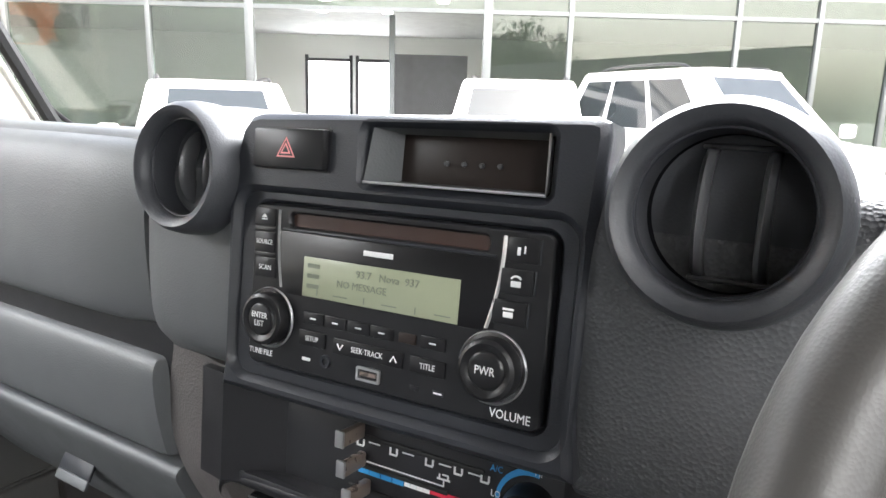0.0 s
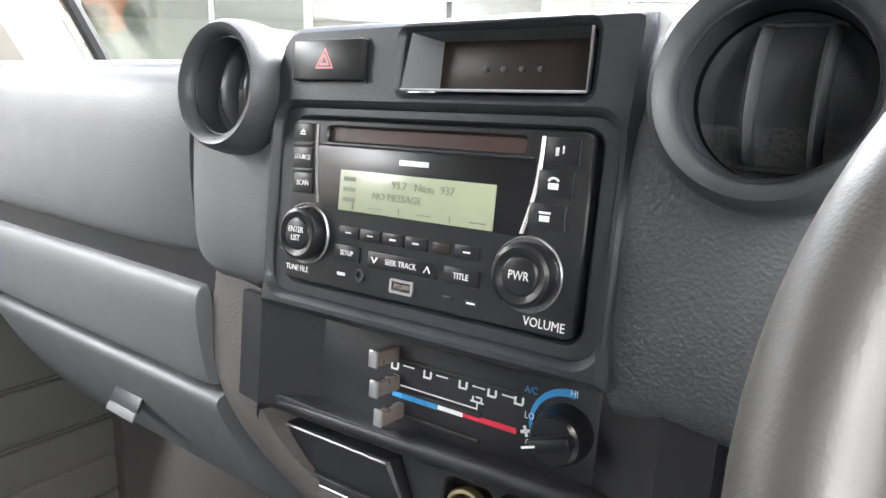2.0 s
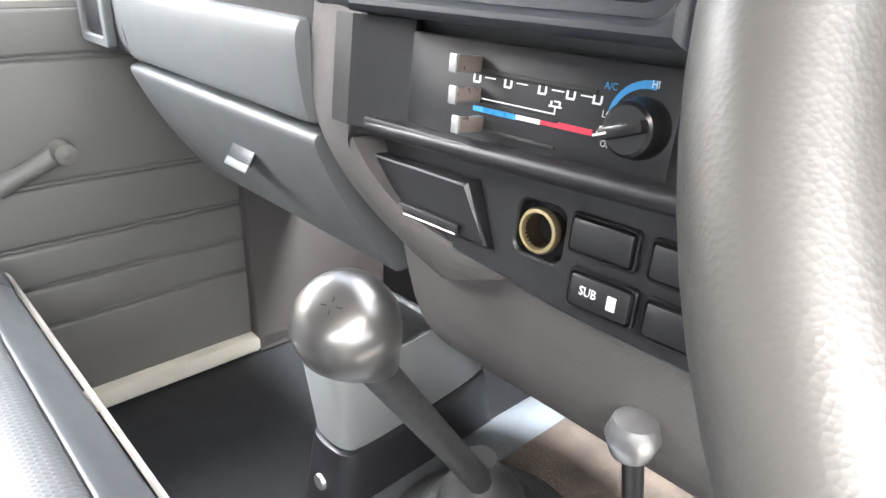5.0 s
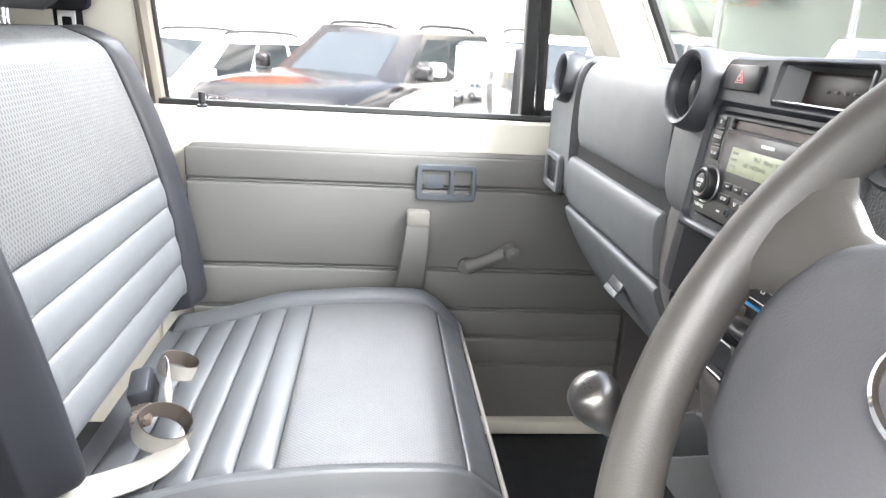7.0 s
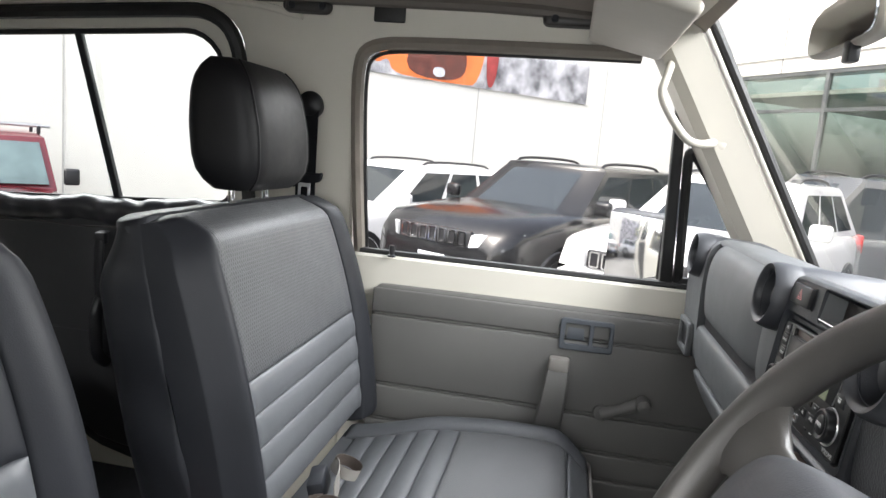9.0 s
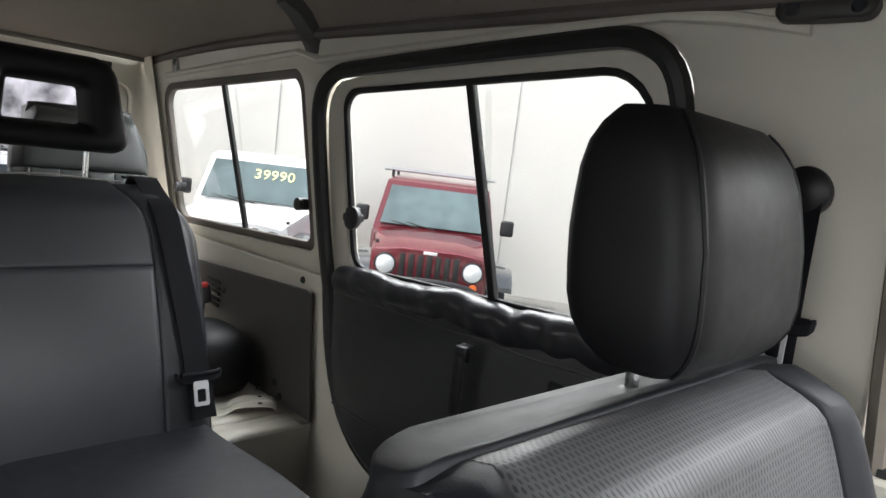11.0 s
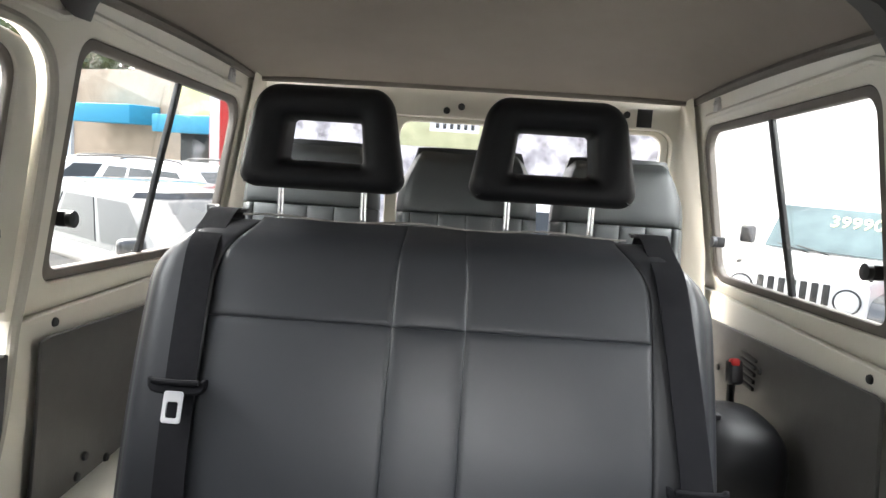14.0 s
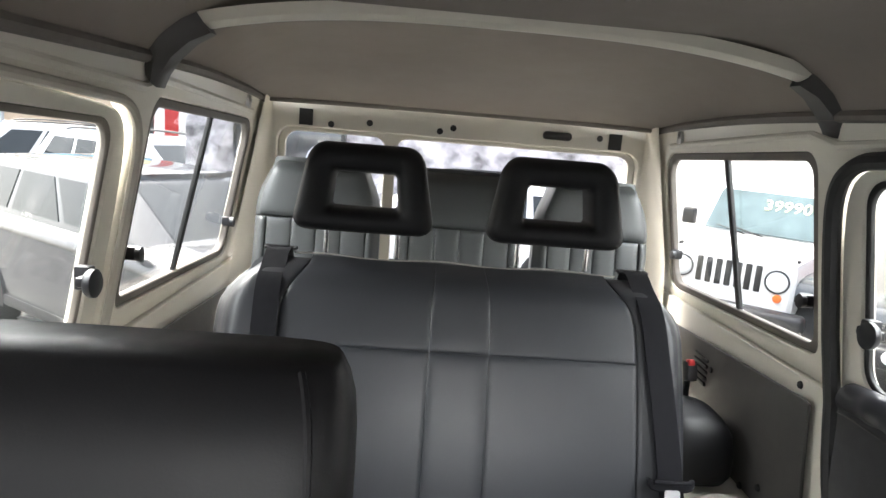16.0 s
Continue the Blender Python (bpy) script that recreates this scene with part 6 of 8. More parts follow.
for x, y, w, h in ((-0.006, 0, 0.0007, 0.010), (0, 0, 0.0007, 0.010), (0.006, 0, 0.0007, 0.010), (0, 0, 0.012, 0.0007)):
    part("shift_pattern", put(rbox((x, y, 0.0315 - 0.001 * abs(x) / 0.006), (w, h, 0.0016)), km), BLACKPLASTIC, gear)
tr = thing("transfer_lever", "short transfer case lever with round knob", "lever", (0.13, 0.12, 0.62))
part("shaft", tube(bmesh.new(), [(0, 0, 0), (0.005, -0.02, 0.13), (0.011, -0.06, 0.25)], 0.008, 10), GLOSSBLACK, tr)
part("boot", lathe(bmesh.new(), [(0.05, 0.0), (0.045, 0.015), (0.048, 0.022), (0.038, 0.03), (0.04, 0.038), (0.026, 0.05), (0.012, 0.07), (0.009, 0.09)], None, 28), RUBBER, tr)
part("knob", lathe(bmesh.new(), [(0.006, -0.02), (0.014, -0.014), (0.019, 0.0), (0.015, 0.013), (0.0001, 0.019)], pose(0.012, -0.068, 0.272), 24), SATIN, tr, "clear-grey round knob")
hb = thing("floor_lever", "chrome-buttoned lever beside the tunnel", "lever", (0.20, 0.02, 0.60))
part("grip", tube(bmesh.new(), [(0, 0.05, 0.0), (0.0, 0.02, 0.12), (0, -0.03, 0.26)], lambda t: 0.012 + 0.005 * t, 12), BLACKPLASTIC, hb)
part("button", lathe(bmesh.new(), [(0.009, 0), (0.010, 0.008), (0.0001, 0.012)], pose(0, -0.033, 0.265, 20), 16), CHROME, hb)
tray = thing("cup_holder", "grey plastic cup holder box with black base", "cup holder", (0, 0, 0))


def tray_ring(z, corners, grow=0.0):
    """A four-cornered ring with rounded corners."""
    c = sum((Vector(q) for q in corners), Vector((0, 0))) / 4
    ring = [Vector(q) + (Vector(q) - c).normalized() * grow for q in corners]
    pts = []
    for i in range(4):
        a, b, d = ring[i - 1], ring[i], ring[(i + 1) % 4]
        pts += [b + (a - b).normalized() * 0.014, b + (d - b).normalized() * 0.014]
    return [Vector((q[0], q[1], z)) for q in smooth_line(pts, 2, True)]


foot = ((-0.231, 0.006), (-0.150, 0.014), (-0.172, 0.285), (-0.312, 0.280))
mid = ((-0.219, 0.017), (-0.148, 0.021), (-0.170, 0.258), (-0.300, 0.253))
brim = ((-0.208, -0.001), (-0.142, 0.004), (-0.155, 0.169), (-0.279, 0.166))
part("base", loft(bmesh.new(), [tray_ring(0.52, foot), tray_ring(0.60, foot), tray_ring(0.675, mid, 0.004), tray_ring(0.688, mid, 0.001), tray_ring(0.690, mid, -0.004)]), BLACKPLASTIC, tray, "black plastic base")
part("box", loft(bmesh.new(), [tray_ring(0.691, mid, -0.006), tray_ring(0.694, mid, -0.002), tray_ring(0.796, brim, 0.0), tray_ring(0.800, brim, -0.002), tray_ring(0.800, brim, -0.008), tray_ring(0.796, brim, -0.010), tray_ring(0.705, mid, -0.014)]), material("grey_tray_plastic", (0.15, 0.155, 0.16), 0.42, vary=0.06, cell=0.2, cell_scale=500), tray, "mid grey plastic box")
part("switch", lathe(bmesh.new(), [(0, 0), (0.010, 0), (0.009, 0.004), (0, 0.004)], pose(-0.190, 0.013, 0.638, 90), 14), SATIN, tray)
part("kick_panel", plate([(0.20, 0.47), (0.50, 0.47), (0.50, 0.95), (0.13, 0.95), (0.20, 0.80)], [], lambda a, b, t: Vector((-0.70 - t, a, b)), 0.03, 0.004), KNEEGREY, label="brown-grey kick panel beside the footwell", category="panel", kind="structure")

# mirror, visor, belt on the door pillar
mir = thing("rear_view_mirror", "ivory backed rear view mirror on the windscreen", "mirror", (-0.12, 0.02, 1.625))
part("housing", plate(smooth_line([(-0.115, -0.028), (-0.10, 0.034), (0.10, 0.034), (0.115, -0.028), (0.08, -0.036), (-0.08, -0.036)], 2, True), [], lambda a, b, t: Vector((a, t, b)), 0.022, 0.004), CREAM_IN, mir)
part("mirror_glass", plate(smooth_line([(-0.108, -0.024), (-0.095, 0.029), (0.095, 0.029), (0.108, -0.024), (0.078, -0.031), (-0.078, -0.031)], 2, True), [], lambda a, b, t: Vector((a, -0.003 + t, b)), 0.003), CHROME, mir)
part("dip_tab", rbox((0.03, 0.006, -0.042), (0.022, 0.014, 0.024), 0.003), BLACKPLASTIC, mir)
part("stem", tube(bmesh.new(), [(0, 0.02, 0.0), (0, 0.05, 0.03), (0, 0.075, 0.06)], 0.010, 8), CREAM_IN, mir)
vis = thing("sun_visor", "ivory padded sun visor folded against the roof", "sun visor", (-0.42, -0.20, 1.665))
part("pad", put(rbox((0, 0, 0), (0.44, 0.15, 0.022), 0.010, None, 3), pose(0, 0, 0, -12)), CREAM_IN, vis)
part("pivot", tube(bmesh.new(), [(-0.21, 0.07, 0.0), (-0.225, 0.08, 0.02), (-0.23, 0.09, 0.04)], 0.006, 8), CREAM_IN, vis)
belt = thing("seat_belt", "black seat belt hanging on the door pillar", "seat belt", (0, 0, 0))
part("webbing", webbing([(-0.700, -0.885, 1.50), (-0.702, -0.885, 1.40), (-0.712, -0.885, 1.20), (-0.722, -0.885, 0.80)], 0.048, across=Vector((0, 1, 0))), BELT, belt)
part("anchor", lathe(bmesh.new(), [(0, 0), (0.031, 0), (0.033, 0.006), (0.030, 0.018), (0.02, 0.024), (0, 0.025)], pose(-0.720, -0.885, 1.505, 0, 90, 0), 28), BLACKPLASTIC, belt)
part("height_slider", rbox((-0.716, -0.885, 1.42), (0.016, 0.034, 0.05), 0.006), BLACKPLASTIC, belt)
tongue(belt, pose(-0.690, -0.885, 1.325, 0, 0, 90))
for y, w in ((-0.885, 0.11), (-0.30, 0.14)):
    sl = thing("roof_grip_cover", "grey-brown plastic cover on the roof rail", "cover", (-wall_x(1.715) + 0.01, y, 1.715))
    part("cover", rbox((0, 0, 0), (0.014, w, 0.032), 0.014, pose(0, 0, 0, 0, -11, 0), 3), PANELGREY, sl)
    for q in (-1, 1):
        part("screw", lathe(bmesh.new(), [(0, 0), (0.009, 0), (0.006, 0.005), (0, 0.005)], pose(0.006, q * w * 0.32, 0.0, 0, 80, 0), 12), BEZEL, sl)
part("rail_slot", rbox((-wall_x(1.71) + 0.002, -0.70, 1.712), (0.01, 0.07, 0.042), 0.003), RUBBER, label="black slot in the cream roof rail", category="slot", kind="structure")

# belt lying on the passenger seat
lap = thing("seat_belt", "grey webbing lap belt lying curled on the passenger seat", "seat belt", (0, 0, 0))
def coil(c, r, w, tilt, turn, spin, squash=1.0):
    """A loop of webbing standing on its edge, pale outside and brown within."""
    m = Matrix.Translation(c) @ Matrix.Rotation(radians(turn), 4, "Z") @ Matrix.Rotation(radians(tilt), 4, "X")
    for nm, g, mat, lab in (("webbing_loop", 0.0, STRAP, "pale grey webbing loop"), ("loop_inside", -0.0014, LAPWEB, "brown inside of the loop")):
        rows = []
        for k in range(29):
            a = radians(spin + 345 * k / 28)
            q = r * (1 + 0.10 * k / 28) + g
            p = Vector((q * math.cos(a), squash * q * math.sin(a), 0.10 * r * math.sin(a + 0.6)))
            rows.append([m @ (p + Vector((0, 0, z))) for z in (-w / 2, -w / 6, w / 6, w / 2)])
        part(nm, loft(bmesh.new(), rows, close=False, caps=False), mat, lap, lab, smooth=60)


coil((-0.345, -0.628, 0.828), 0.031, 0.022, -24, 20, 60, 0.85)
coil((-0.185, -0.604, 0.824), 0.036, 0.026, -26, -15, 120, 0.9)
run = smooth_line([(-0.315, -0.642, 0.838), (-0.285, -0.628, 0.846), (-0.250, -0.618, 0.846), (-0.222, -0.616, 0.838)], 2)
part("webbing", loft(bmesh.new(), [[Vector(p) + q for q in (Vector((0, 0.004, 0.021)), Vector((0, 0.006, -0.021)), Vector((0, 0.0075, -0.021)), Vector((0, 0.0055, 0.021)))] for p in run]), STRAP, lap, "pale grey webbing")
tailw = smooth_line([(-0.165, -0.570, 0.816), (-0.125, -0.590, 0.806), (-0.095, -0.635, 0.803), (-0.070, -0.690, 0.802), (-0.060, -0.720, 0.790)], 2)
part("webbing", loft(bmesh.new(), [[Vector(p) + q for q in (Vector((-0.022, -0.010, 0.003)), Vector((0.022, 0.010, 0.0)), Vector((0.022, 0.010, 0.0016)), Vector((-0.022, -0.010, 0.0046)))] for p in tailw]), STRAP, lap, "pale grey webbing tail")
part("buckle", rbox((-0.262, -0.652, 0.832), (0.064, 0.030, 0.040), 0.006, pose(0, 0, 0, 15, 6, 12)), BEZEL, lap)
part("buckle_plate", rbox((-0.215, -0.640, 0.822), (0.036, 0.026, 0.014), 0.003, pose(0, 0, 0, 10, 8, 12)), BROWNCHROME, lap)
stalk = thing("belt_buckle", "red-buttoned belt buckle stalk beside the passenger seat", "belt buckle", (0.02, -0.772, 0.848))
part("stalk", rbox((0, 0, -0.10), (0.016, 0.03, 0.16), 0.005), BLACKPLASTIC, stalk)
part("housing", rbox((0, 0, 0.0), (0.026, 0.05, 0.06), 0.006), BLACKPLASTIC, stalk)
part("release_button", rbox((0, 0.002, 0.031), (0.018, 0.034, 0.008), 0.002), REDPLASTIC, stalk)

# rear side: wheel-arch cover, buckle, floor bracket, fasteners
wc = thing("side_cushion", "black vinyl padded cushion over the wheel arch", "cushion", (-0.625, -2.31, 0.80))
part("pad", loft(bmesh.new(), [[Vector((0.105 * sc * math.copysign(abs(math.cos(q)) ** 0.6, math.cos(q)), 0.14 * sc * math.copysign(abs(math.sin(q)) ** 0.6, math.sin(q)), h * 0.82)) for q in [2 * math.pi * k / 28 for k in range(28)]] for sc, h in ((0.9, 0.0), (1.0, 0.03), (1.0, 0.10), (0.93, 0.15), (0.75, 0.185), (0.4, 0.20), (0.05, 0.203))]), BLACKVINYL, wc, smooth=60)
part("pull_tab", rbox((0.05, 0.04, 0.166), (0.02, 0.02, 0.012), 0.003), BLACKPLASTIC, wc)
rb = thing("belt_buckle", "red-buttoned black belt buckle by the third row", "belt buckle", (-0.685, -2.46, 1.01))
part("housing", rbox((0, 0, 0), (0.03, 0.045, 0.06), 0.008, pose(0, 0, 0, 20, 0, 0)), BLACKPLASTIC, rb)
part("release_button", rbox((0.004, 0.004, 0.026), (0.020, 0.024, 0.020), 0.005, pose(0, 0, 0, 20, 0, 0)), REDPLASTIC, rb)
part("stalk", tube(bmesh.new(), [(0, -0.01, -0.02), (-0.01, -0.03, -0.07), (-0.02, -0.04, -0.12)], 0.010, 8), BLACKPLASTIC, rb)
vg = thing("side_vent", "small black louvred vent in the side panel", "vent", (-0.742, -2.52, 1.0))
for k in range(5):
    part("slat", rbox((0, 0, 0.018 * k - 0.036), (0.008, 0.09, 0.010), 0.002), RUBBER, vg)
fb = thing("floor_bracket", "cream steel seat bracket on the rear floor", "bracket", (-0.655, -2.10, 0.782))
arch = smooth_line([(-0.085, 0.004), (-0.050, 0.005), (-0.035, 0.020), (-0.005, 0.027), (0.050, 0.031), (0.070, 0.022), (0.076, 0.001)], 2)
bent = pose(0, 0, 0, 0, 0, 152)
part("strip", loft(bmesh.new(), [[bent @ Vector((u, q, z + d)) for q, d in ((-0.038, 0.0), (0.038, 0.0), (0.040, -0.003), (-0.040, -0.003))] for u, z in arch]), CREAM, fb, "bent steel strip", smooth=50)
part("rib", loft(bmesh.new(), [[bent @ Vector((u, 0.008 * q, z + d)) for q, d in ((-1, -0.001), (-0.5, 0.003), (0.5, 0.003), (1, -0.001))] for u, z in arch[3:-6]]), CREAM, fb)
for u, q, z in ((0.030, 0.024, 0.030), (0.030, -0.024, 0.030), (-0.066, 0.0, 0.0055)):
    part("bolt_hole", lathe(bmesh.new(), [(0, 0), (0.006, 0), (0.005, 0.0012), (0, 0.0012)], bent @ pose(u, q, z), 10), RUBBER, fb)
for y, z, w, h in ((-1.985, 0.776, 0.030, 0.016), (-2.075, 0.778, 0.026, 0.010)):
    part("floor_rib", loft(bmesh.new(), [[Vector((x, y + w * math.cos(radians(a)), z + h * k * math.sin(radians(a)))) for a in range(0, 181, 20)] for x, k in ((-0.735, 0.3), (-0.72, 1.0), (-0.60, 1.0), (-0.54, 1.0), (-0.52, 0.3))]), CREAM, label="pressed rib in the cream rear floor", category="floor rib", kind="structure", smooth=60)
for s in (-1, 1):
    for y, z in ((-2.06, 1.135), (-2.09, 0.81), (-2.45, 1.02), (-2.12, 0.84), (-2.70, 0.95), (-2.20, 0.80)):
        part("fastener", lathe(bmesh.new(), [(0, 0), (0.010, 0), (0.008, 0.005), (0, 0.006)], pose(s * (0.742 if z < 1.1 else 0.762), y, z, 0, -90 * s, 0), 12), RUBBER, label="black plastic fastener in the side panel", category="fastener", kind="structure")
dm = thing("door_mirror", "white-backed exterior door mirror on a black bracket", "mirror", (-1.075, -0.085, 1.205))
part("housing", put(rbox((0, 0.02, 0), (0.212, 0.05, 0.216), 0.022, None, 3), pose(0, 0, 0, 0, 0, 43)), BLACKPLASTIC, dm)
part("mirror_glass", put(rbox((0, -0.008, 0), (0.180, 0.004, 0.188), 0.0015), pose(0, 0, 0, 0, 0, 43)), CHROME, dm)
part("bracket", tube(bmesh.new(), [(0.03, 0.03, -0.08), (0.15, 0.05, -0.06), (0.29, 0.07, -0.02)], 0.012, 8), BLACKPLASTIC, dm)


# ---- outside: the car yard ----
ASPHALT = material("pale_asphalt", (0.16, 0.16, 0.155), 0.9, vary=0.2, scale=0.6, fine=0.5, fine_scale=60)
WALLW = material("white_rendered_wall", (0.72, 0.71, 0.67), 0.85, vary=0.04, scale=0.8, fine=0.2, fine_scale=30)
TYRE = material("tyre_rubber", (0.02, 0.02, 0.02), 0.8, vary=0.2)
ALLOY = material("alloy_rim", (0.45, 0.45, 0.46), 0.3, metal=0.8, vary=0.1, scale=20)
CARGLASS = material("dark_car_glass", (0.022, 0.027, 0.030), 0.05, vary=0.1, scale=2, spec=0.5)
LAMPGLASS = material("clear_lamp_glass", (0.72, 0.74, 0.75), 0.12, vary=0.05, spec=0.8)
TAIL = material("red_tail_lamp", (0.35, 0.02, 0.02), 0.2)
PLATEM = material("pale_number_plate", (0.6, 0.63, 0.68), 0.5)
BLUEBAR = material("blue_bar", (0.05, 0.1, 0.4), 0.5)
ORANGE = material("orange_trim", (0.75, 0.16, 0.03), 0.35)


def paint(name, rgb, metal=0.2):
    return material(name, rgb, 0.25, metal=metal, vary=0.06, scale=1.5, coat=0.8)


WHITEP = paint("white_car_paint", (0.72, 0.72, 0.72), 0.0)
MAROON = paint("deep_red_car_paint", (0.13, 0.014, 0.022), 0.3)
BLACKP = material("black_car_paint", (0.010, 0.010, 0.011), 0.18, vary=0.06, scale=1.5)
SILVERP = paint("silver_grey_car_paint", (0.05, 0.052, 0.057), 0.3)
GREYP = paint("dark_grey_car_paint", (0.07, 0.075, 0.08), 0.4)
OLIVEP = paint("bronze_car_paint", (0.11, 0.09, 0.06), 0.4)


def yard(x, y):
    """Height of the sloping yard."""
    return 0.036 * max(-14.0, min(0.0, x)) - 0.05 * max(0.0, min(14.0, x)) + 0.06 * max(-7.0, min(0.0, y))


xs = [-300, -60, -14, 0, 14, 60, 300]
ys = [-300, -60, -20, -7, 0, 20, 60, 300]
bm = bmesh.new()
gv = [[bm.verts.new((x, y, yard(x, y))) for x in xs] for y in ys]
for j in range(len(ys) - 1):
    for i in range(len(xs) - 1):
        bm.faces.new((gv[j][i], gv[j][i + 1], gv[j + 1][i + 1], gv[j + 1][i]))
part("ground", bm, ASPHALT, label="pale grey asphalt of a sloping car yard", category="ground", kind="structure")


def wheel_of(car, x, y, r, w, rim=ALLOY):
    s = 1 if x > 0 else -1
    m = pose(x, y, r, 0, 90 * s, 0)
    wh = part("wheel", lathe(bmesh.new(), [(r * 0.62, -w / 2), (r * 0.92, -w / 2), (r, -w * 0.36), (r, w * 0.36), (r * 0.94, w / 2), (r * 0.70, w / 2), (r * 0.64, w * 0.42)], m, 28), TYRE, car, "black tyre")
    bm = lathe(bmesh.new(), [(r * 0.66, w * 0.30), (r * 0.66, w * 0.50), (r * 0.60, w * 0.50), (r * 0.57, w * 0.30)], m, 28)
    for k in range(5):
        box(bm, (0, 0, 0), (r * 0.52, r * 0.13, 0.03), 0.008)
        put(bm, m @ pose(0, 0, w * 0.42) @ pose(0, 0, 0, 0, 0, 72 * k) @ pose(r * 0.33, 0, 0), bm.verts[-24:])
    lathe(bm, [(r * 0.14, w * 0.3), (r * 0.14, w * 0.47), (0.001, w * 0.48)], m, 12)
    part("rim", bm, rim, wh, "alloy rim")


def section(y, w, zb, zt, crown=0.03):
    """One cross section of a car body."""
    half = [(0.55 * w, zb), (0.90 * w, zb + 0.02), (w, zb + 0.12), (w * 1.0, zb + 0.30), (w * 0.985, zt - 0.16), (w * 0.955, zt - 0.07), (w * 0.88, zt - 0.015), (w * 0.60, zt + crown * 0.7), (0.2 * w, zt + crown)]
    return [Vector((-a, y, b)) for a, b in half] + [Vector((a, y, b)) for a, b in reversed(half)]


def quad_plate(pts, out, mat, car, name, label=""):
    """A thin pane on four or more points, standing proud by out."""
    pts = [Vector(p) for p in pts]
    n = (pts[1] - pts[0]).cross(pts[2] - pts[0]).normalized()
    c = sum(pts, Vector()) / len(pts)
    if n.dot(c - Vector((0, c.y * 0.5, 0.8))) < 0:
        n = -n
    return part(name, loft(bmesh.new(), [[p - n * 0.01 for p in pts], [p + n * out for p in pts]]), mat, car, label, smooth=0)


def suv(label, col, at, heading, L=4.75, W=1.90, H=1.72, hood=1.08, belt=1.12, category="car", bed=False, grille=True, tail=False, rails=True, rim=ALLOY, mirror_col=None, dark_trim=True):
    """A parked passenger car: body, glasshouse, panes, lamps, wheels; it looks along +y."""
    car = thing("pickup_truck" if bed else "parked_car", label, category, (0, 0, 0), group="parked cars")
    w, f, r = W / 2, L / 2, -L / 2
    cowl = f - 1.25
    st = [section(f, w * 0.72, 0.42, hood - 0.34), section(f - 0.05, w * 0.86, 0.36, hood - 0.20), section(f - 0.25, w * 0.96, 0.30, hood - 0.08), section(f - 0.7, w, 0.28, hood - 0.02), section(cowl, w, 0.28, hood + 0.03)]
    tb = belt if not bed else belt - 0.02
    st += [section(cowl - 0.4, w, 0.28, belt, 0.0), section(0, w, 0.28, belt, 0.0), section(r + 0.6, w, 0.30, tb, 0.0), section(r + 0.12, w * 0.97, 0.36, tb - 0.02, 0.0), section(r, w * 0.90, 0.45, tb - 0.10, 0.0)]
    part("body", loft(bmesh.new(), st), col, car, smooth=50)
    y0, y1 = cowl - 0.05, (r + 0.22 if not bed else r + 1.75)
    y2, y3 = cowl - 0.85, (y1 + 0.42 if not bed else y1 + 0.22)
    tw = w * 0.74
    base = [(-w * 0.90, y1), (-w * 0.90, y0 - 0.12), (-w * 0.62, y0), (w * 0.62, y0), (w * 0.90, y0 - 0.12), (w * 0.90, y1), (w * 0.7, y1 - 0.06), (-w * 0.7, y1 - 0.06)]
    top = [(-tw, y3), (-tw, y2 - 0.10), (-tw * 0.70, y2), (tw * 0.70, y2), (tw, y2 - 0.10), (tw, y3), (tw * 0.8, y3 - 0.06), (-tw * 0.8, y3 - 0.06)]
    rr = [[Vector((x, y, belt - 0.04)) for x, y in base], [Vector((x, y, H - 0.06)) for x, y in top], [Vector((x * 0.95, y * 0.98, H - 0.015)) for x, y in top], [Vector((x * 0.75, y * 0.9, H)) for x, y in top]]
    part("glasshouse", loft(bmesh.new(), rr), col, car, smooth=40)

    def on(bx, by, tx, ty, t):
        return Vector((bx + (tx - bx) * t, by + (ty - by) * t, belt - 0.04 + (H - 0.06 - belt + 0.04) * t))

    quad_plate([on(-w * 0.60, y0, -tw * 0.68, y2, 0.10), on(w * 0.60, y0, tw * 0.68, y2, 0.10), on(w * 0.60, y0, tw * 0.68, y2, 0.93), on(-w * 0.60, y0, -tw * 0.68, y2, 0.93)], 0.006, CARGLASS, car, "windscreen")
    quad_plate([on(-w * 0.68, y1 - 0.06, -tw * 0.78, y3 - 0.06, 0.18), on(w * 0.68, y1 - 0.06, tw * 0.78, y3 - 0.06, 0.18), on(w * 0.68, y1 - 0.06, tw * 0.78, y3 - 0.06, 0.90), on(-w * 0.68, y1 - 0.06, -tw * 0.78, y3 - 0.06, 0.90)], 0.006, CARGLASS, car, "rear_window")
    cuts = [0.03, 0.34, 0.66, 0.95] if not bed else [0.04, 0.50, 0.95]
    for s in (-1, 1):
        for a, b in zip(cuts, cuts[1:]):
            a, b = a + 0.018, b - 0.018
            yb0, yb1, yt0, yt1 = y0 - 0.16, y1 + 0.04, y2 - 0.14, y3 + 0.04
            P = lambda q, t: on(s * w * 0.90, yb0 + (yb1 - yb0) * q, s * tw, yt0 + (yt1 - yt0) * q, t)
            quad_plate([P(a, 0.14), P(b, 0.14), P(b, 0.90), P(a, 0.90)], 0.006, CARGLASS, car, "side_window")
        part("door_mirror", put(rbox((0, 0, 0), (0.20, 0.10, 0.16), 0.04, None, 3), pose(s * (w + 0.10), y0 - 0.25, belt + 0.10)), mirror_col or col, car)
